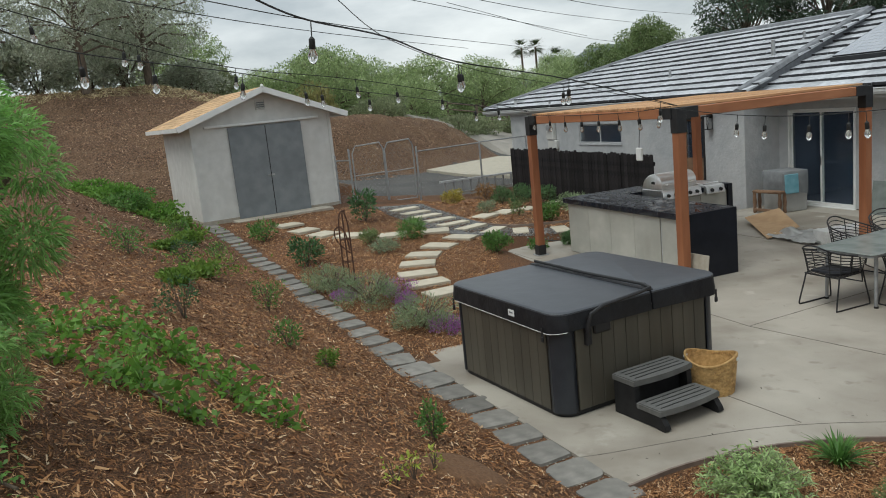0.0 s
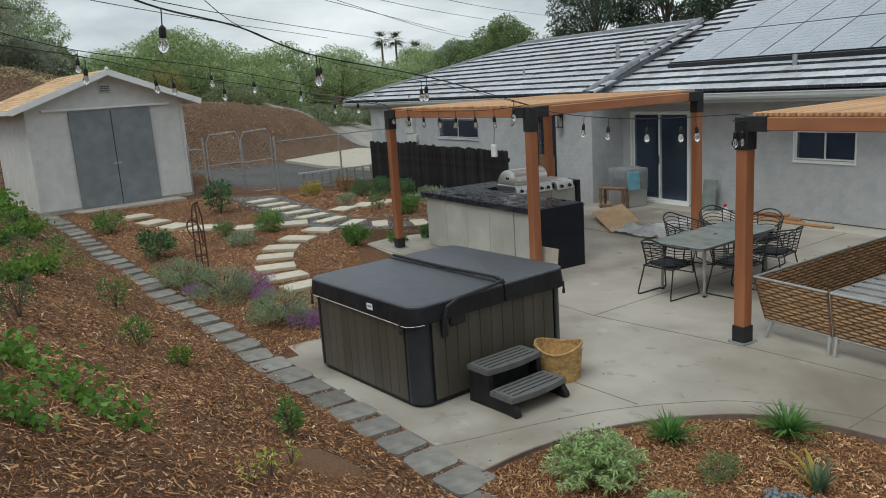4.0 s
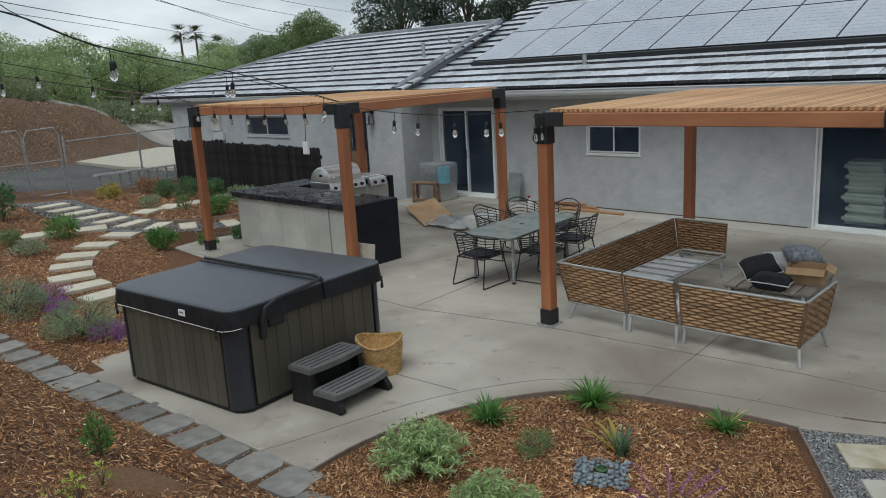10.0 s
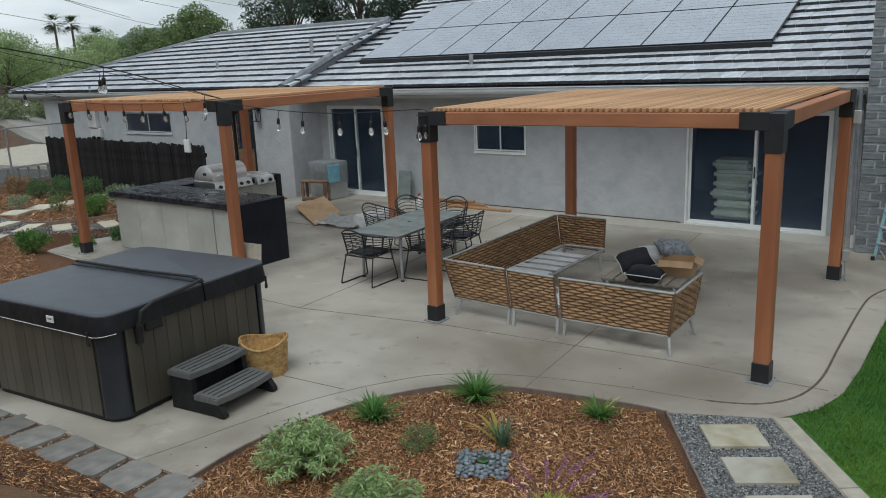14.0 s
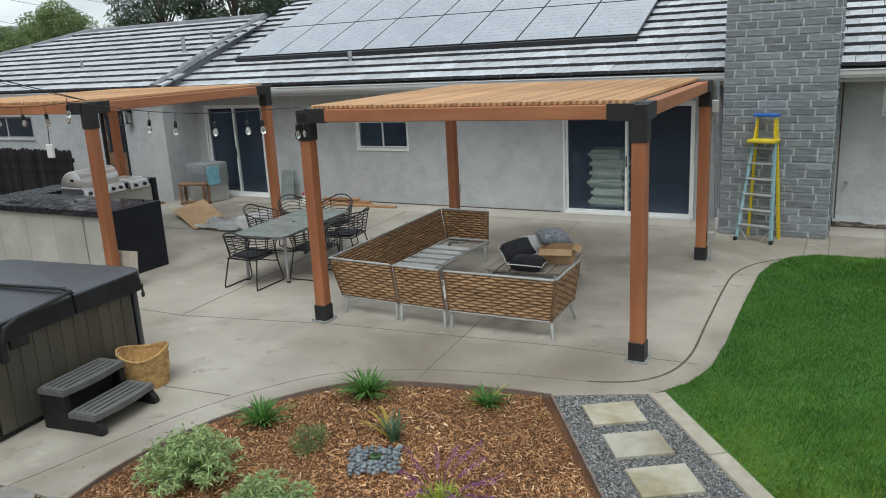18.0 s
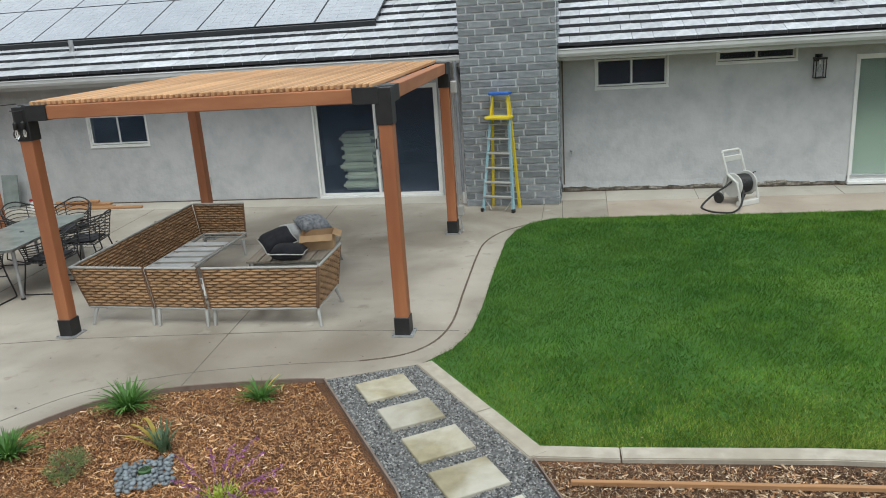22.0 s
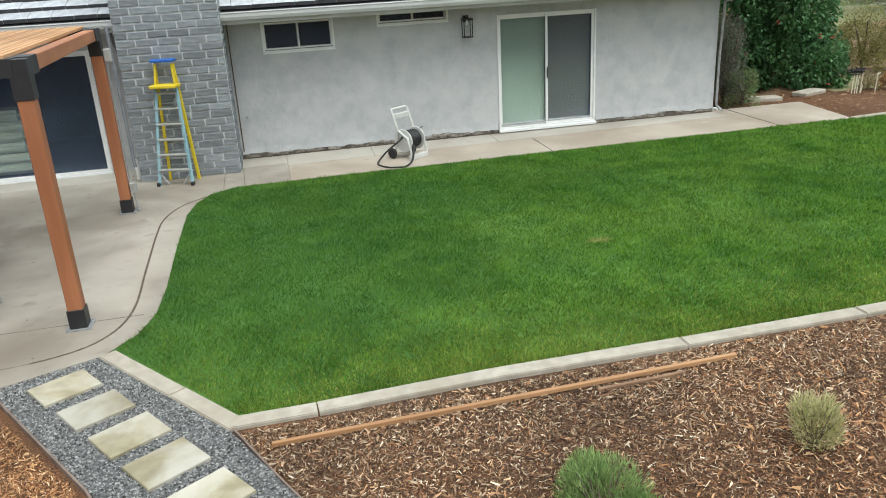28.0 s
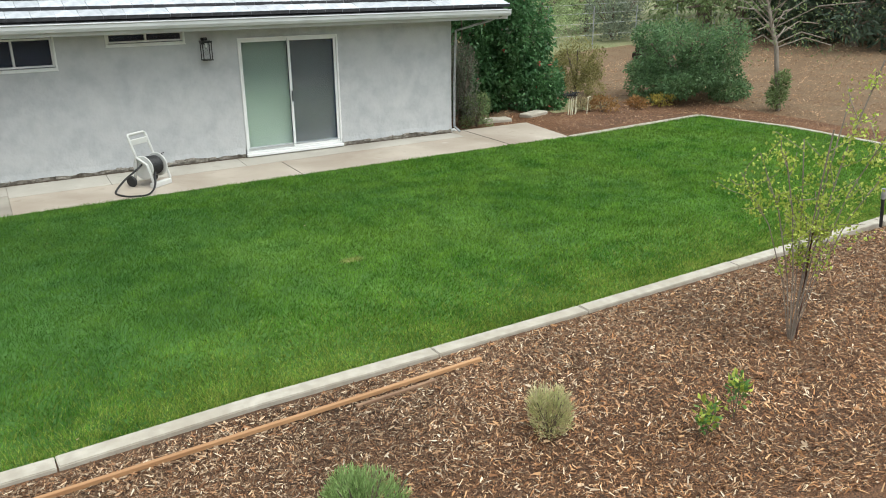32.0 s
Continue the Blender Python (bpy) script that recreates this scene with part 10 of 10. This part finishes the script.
for x, y, rz in ((12.6, 15.1, 20), (11.6, 15.3, -8)):
    fl = thing("flat_stone", "flat pale stone by the shrubs", "stone", "flat stones", x, y, float(gz(x, y)) + 0.03, rz)
    part("stone", bbox(bmesh.new(), 0, 0, 0, 0.75, 0.35, 0.1, bevel=0.02), "kerb", fl)
sk = thing("spike_light", "black path light stake beside the kerb", "garden light", "", 11.0, 5.44, 0)
part("stake", rod(bmesh.new(), (0, 0, 0), (-0.03, 0.02, 0.38), 0.022, seg=8), "black_metal", sk)
part("head", rod(bmesh.new(), (-0.03, 0.02, 0.38), (-0.04, 0.025, 0.52), 0.03, 0.026, 10), "galv", sk, smooth=True)

# young tree with sparse lime leaves
rng = np.random.default_rng(9)
yt = thing("young_tree", "young multi-stemmed tree with sparse lime leaves", "tree", "", 7.08, 3.92, float(gz(7.08, 3.92)))
yt.scale = (1.12, 1.12, 1.19)
ends = []
for u_, v_, hh, r_ in ((-0.85, 0.0, 1.30, 0.006), (-0.62, 0.2, 1.42, 0.007), (-0.42, -0.2, 1.50, 0.007), (-0.16, 0.1, 1.55, 0.007), (0.1, -0.1, 1.65, 0.008), (0.32, 0.2, 1.85, 0.007), (0.55, 0.0, 2.12, 0.008), (0.70, -0.15, 1.7, 0.006), (0.88, 0.1, 1.4, 0.005)):
    dx, dy = 0.44 * u_ + 0.6 * v_, 0.6 * v_ - 0.44 * u_
    c0, c1, c2 = np.array([dx * 0.03, dy * 0.03, 0.0]), np.array([dx * 0.22, dy * 0.22, hh * 0.36]), np.array([dx, dy, hh])
    cm = (c1 + c2) / 2 + np.array([-dx * 0.08, -dy * 0.08, 0.03])
    part("stem", tube(bmesh.new(), [tuple(c0), tuple(c1), tuple(cm), tuple(c2)], r_ * 0.75, 6), "pale_bark", yt, smooth=True)
    for k in range(9):
        f = rng.uniform(0.0, 0.97)
        s = (c1 + (cm - c1) * f * 2) if f < 0.5 else (cm + (c2 - cm) * (f - 0.5) * 2)
        e = s + rng.normal(size=3) * np.array([0.12, 0.12, 0.06]) + np.array([0, 0, 0.11])
        part("twig", tube(bmesh.new(), [tuple(s), tuple((s + e) / 2 + rng.normal(size=3) * 0.015), tuple(e)], 0.003, 4), "pale_bark", yt, smooth=True)
        ends.append((s, e))
part("support_stake", rod(bmesh.new(), (0.03, -0.03, 0), (0.05, -0.02, 0.95), 0.008, seg=6), "rust", yt, "thin dark support stake")
n = 2500
k = rng.integers(0, len(ends), n)
f = rng.random((n, 1))
P = np.array([ends[i][0] for i in k]) * (1 - f) + np.array([ends[i][1] for i in k]) * f + rng.normal(size=(n, 3)) * 0.03
soup("foliage", leaf_quads(P, rng.normal(size=(n, 3)) + np.array([0, 0, -0.5]), 0.030, 0.022, rng), 4, "lime", yt)

# ---- mulch chips, grass ----
def chips(name, label, poly, n, lo, hi, material, weight=None, seed=1):
    """Shredded bark: little slivers lying and tilting every way on the ground."""
    rng = np.random.default_rng(seed)
    xs, ys = [p[0] for p in poly], [p[1] for p in poly]
    px, py = rng.uniform(min(xs), max(xs), n * 4), rng.uniform(min(ys), max(ys), n * 4)
    ok = in_poly(px, py, poly)
    if weight is not None:
        ok &= rng.random(len(px)) < weight(px, py)
    px, py = px[ok][:n], py[ok][:n]
    m = len(px)
    L = rng.uniform(lo, hi, m) * rng.choice([0.5, 0.5, 0.8, 1.0, 1.7], m)
    W = np.clip(L * rng.uniform(0.08, 0.29, m), 0.0032, 0.014 + 0.1 * np.maximum(0, hi - 0.07))
    a, tilt = rng.uniform(0, 6.28, m), rng.normal(0, 0.34, m)
    d = np.stack([np.cos(a) * np.cos(tilt), np.sin(a) * np.cos(tilt), np.sin(tilt)], 1)
    s = np.stack([-np.sin(a), np.cos(a), rng.normal(0, 0.55, m)], 1)
    e = 0.15
    gx_, gy_ = (gz(px + e, py) - gz(px - e, py)) / (2 * e), (gz(px, py + e) - gz(px, py - e)) / (2 * e)
    d[:, 2] += d[:, 0] * gx_ + d[:, 1] * gy_
    s[:, 2] += s[:, 0] * gx_ + s[:, 1] * gy_
    c = np.stack([px, py, gz(px, py) + 0.006 + rng.uniform(0, 0.020, m)], 1)
    hL, hW = (L / 2)[:, None], (W / 2)[:, None]
    # a tapering sliver, one end narrower than the other
    V = np.stack([c - d * hL - s * hW, c + d * hL * 0.9 - s * hW * 0.5, c + d * hL + s * hW * 0.4, c - d * hL * 0.85 + s * hW], 1).reshape(-1, 3)
    F = np.arange(m * 4).reshape(-1, 4)
    me = bpy.data.meshes.new(name)
    me.vertices.add(len(V))
    me.vertices.foreach_set("co", V.astype(np.float32).ravel())
    me.loops.add(F.size)
    me.loops.foreach_set("vertex_index", F.astype(np.int32).ravel())
    me.polygons.add(len(F))
    me.polygons.foreach_set("loop_start", np.arange(0, F.size, 4, dtype=np.int32))
    me.update(calc_edges=True)
    me.materials.append(M[material])
    return tagged(new(name, me), label, "mulch", kind="stuff")


BANK = [(-15, -2.6), (4.5, -2.2), (4.5, 2.98), (-3.8, 2.98), (-9, 2.76), (-15, 2.28)]
chips("bank_mulch", "shredded brown bark mulch on the bank", BANK, 235000, 0.012, 0.045, "mulch_chip", lambda x, y: np.clip(1.3 - np.abs(x + 4) / 10, 0.15, 1), 1)
chips("rear_mulch", "shredded brown bark mulch on the upper bank", [(-15, -7), (12, -7), (12, 1.2), (4.5, 2.2), (4.5, -2.2), (-15, -2.6)], 9000, 0.03, 0.08, "mulch_chip", None, 9)
BED = [(-4.15, 3.35), (-4.2, 3.96), (-4.12, 4.7), (-3.8, 5.4), (-3.4, 5.9), (-2.85, 6.15), (-1.6, 6.36), (-0.5, 4.72), (0.25, 3.2), (0.4, 2.6), (-3.6, 2.9)]
chips("bed_mulch", "shredded brown bark mulch in the curved bed", BED, 140000, 0.009, 0.034, "mulch_chip", None, 2)
RIGHT = [(0.5, 5.15), (1.3, 3.5), (0.9, 2.4), (4.4, 2.2), (9, 1.4), (16, 2), (16, 5.7), (8, 5.35), (2.5, 5.25)]
chips("right_mulch", "shredded greyish bark mulch beside the kerb", RIGHT, 105000, 0.012, 0.041, "mulch_grey", lambda x, y: np.clip(1.2 - x / 16, 0.2, 1) * np.clip(0.35 + (y - 3.6) * 0.45, 0.3, 1), 3)
chips("right_mulch_brown", "shredded brown bark mulch beside the kerb", RIGHT, 110000, 0.012, 0.040, "mulch_red", lambda x, y: np.clip(1.2 - x / 16, 0.2, 1), 4)
chips("right_mulch_warm", "fresh orange-brown bark mulch under the young tree", RIGHT, 60000, 0.014, 0.046, "mulch_chip", lambda x, y: np.clip((x - 1.8 - 0.7 * (y - 3)) / 2.5, 0, 1), 14)
GARDEN = [(-8.1, 3.10), (-8.4, 4.2), (-9.8, 5.2), (-13.2, 6.6), (-14.0, 6.9), (-15.0, 6.3), (-16.6, 6.05), (-20.8, 5.9), (-20.2, 2.2)]
chips("garden_mulch", "shredded brown bark mulch in the garden", GARDEN, 90000, 0.014, 0.042, "mulch_chip", lambda x, y: np.clip(1.2 + (x + 9) / 14, 0.3, 1), 5)
chips("fence_mulch", "shredded brown bark mulch before the fence", [(-14.3, 9.1), (-14.7, 8.2), (-15.2, 7.7), (-16.6, 7.5), (-20.8, 7.5), (-21.3, 11.2), (-13.9, 11.2)], 14000, 0.03, 0.08, "mulch_chip", None, 6)
chips("east_mulch", "shredded brown bark mulch past the lawn", [(11.9, 12.7), (15.8, 13.0), (16.6, 10.8), (16.3, 6), (24, 6), (34, 16), (30, 24), (15, 20), (10, 16)], 50000, 0.024, 0.066, "mulch_far", None, 7)
chips("hill_mulch", "shredded brown bark mulch on the far hill", [(-36, -7), (-15, -7), (-15, 2.0), (-24.6, 1.2), (-25.2, 6.8), (-32.2, 7.2), (-32.9, 9), (-33.1, 11), (-34.4, 13.4), (-36.2, 17), (-40.5, 18), (-40.5, 8), (-37, 2)], 70000, 0.032, 0.095, "mulch_hill", lambda x, y: np.where(y > -2, 1.0, 0.3), 8)


def grass(name, poly, n, seed, material="grass", keep=None, label="short mown green lawn grass blades"):
    rng = np.random.default_rng(seed)
    xs, ys = [p[0] for p in poly], [p[1] for p in poly]
    px, py = rng.uniform(min(xs), max(xs), n * 2), rng.uniform(min(ys), max(ys), n * 2)
    ok = in_poly(px, py, poly) & (rng.random(n * 2) < np.clip(1.15 - px / 20, 0.3, 1))
    edge_y = np.interp(px, (0.3, 0.46, 1.1, 2.5, 4.2, 5.9, 8.2, 11.2, 15.3), (5.6, 5.40, 5.40, 5.48, 5.49, 5.52, 5.59, 5.69, 5.9))
    ok &= ((py > edge_y) | (px < 0.3)) & ((0.801 * px + 0.598 * py > 3.635) | (px > 0.6) | (py > 6.95))
    if keep is not None:
        ok &= rng.random(n * 2) < keep(px, py - edge_y)
    px, py = px[ok][:n], py[ok][:n]
    m = len(px)
    a = rng.uniform(0, 6.28, m)
    # tufts of uneven height, combed this way and that
    tuft = np.sin(px * 7.1 + 2.3 * np.sin(py * 4.3)) * np.sin(py * 8.3 + 1.9 * np.sin(px * 5.1)) + 0.6 * np.sin(px * 2.3 + py * 1.7 + 1.5 * np.sin(py * 1.1))
    comb = 1.5 * np.sin(px * 5.9 + 1.4 * np.sin(py * 4.7)) + 1.5 * np.sin(py * 6.9 + 1.2 * np.sin(px * 7.3))
    h = rng.uniform(0.018, 0.044, m) + 0.007 * tuft
    w = rng.uniform(0.0014, 0.0036, m) * (1 + px / 8)
    lean = rng.uniform(0.2, 1.25, m)
    b_ = comb + rng.normal(0, 1.5, m)
    base = np.stack([px, py, np.zeros(m)], 1)
    s = np.stack([np.cos(a), np.sin(a), np.zeros(m)], 1) * w[:, None]
    tip = base + np.stack([np.cos(b_) * lean * h, np.sin(b_) * lean * h, h], 1)
    V = np.stack([base - s, base + s, tip], 1).reshape(-1, 3)
    return tagged(soup(name, V, 3, material), label, "grass", kind="stuff")


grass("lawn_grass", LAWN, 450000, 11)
KERBSIDE = [(-0.6, 6.8), (0.47, 5.38), (2.5, 5.42), (8.2, 5.52), (15.3, 5.85), (15.3, 7.3), (8.2, 7.0), (2.5, 6.9), (0.6, 7.0), (-0.4, 7.3)]
grass("yellowed_grass", KERBSIDE, 150000, 12, "grass_pale", lambda x, d: 0.8 * np.exp(-np.maximum(d, 0) / 0.35) + 0.03, "yellowed thin grass blades along the kerb")


def litter(name, poly, n, z, seed):
    """Small dry leaves scattered on the concrete."""
    rng = np.random.default_rng(seed)
    xs, ys = [p[0] for p in poly], [p[1] for p in poly]
    px, py = rng.uniform(min(xs), max(xs), n * 3), rng.uniform(min(ys), max(ys), n * 3)
    ok = in_poly(px, py, poly)
    px, py = px[ok][:n], py[ok][:n]
    P = np.stack([px, py, np.full(len(px), z)], 1)
    D = rng.normal(size=P.shape) * np.array([1, 1, 0.12])
    V = leaf_quads(P, D, 0.032, 0.014, rng)
    V[:, 2] = np.clip(V[:, 2], z, z + 0.015)
    return tagged(soup(name, V, 4, "dark_lining"), "small dry leaves scattered on the concrete", "fallen leaves", kind="stuff")


litter("patio_litter", PATIO, 110, 0.004, 21)
fallen = litter("lawn_litter", LAWN, 46, 0.045, 23)
tagged(fallen, "small pale leaves scattered on the lawn")
fallen.data.materials[0] = M["dry"]
litter("bed_edge_litter", [(-4.9, 3.4), (-4.9, 4.8), (-4.1, 6.2), (-2.9, 6.75), (-1.4, 6.9), (-1.5, 6.45), (-2.85, 6.25), (-3.45, 6.0), (-4.2, 4.7), (-4.3, 3.4)], 26, 0.004, 22)

chips("hilltop_dry_grass", "dry straw-coloured grass along the hilltop", [(-33.4, -7), (-33.4, 0.8), (-32.0, 3.6), (-31.0, 6.0), (-33.5, 6.4), (-35.5, 1.5), (-35.5, -7)], 9000, 0.10, 0.26, "straw", None, 19)
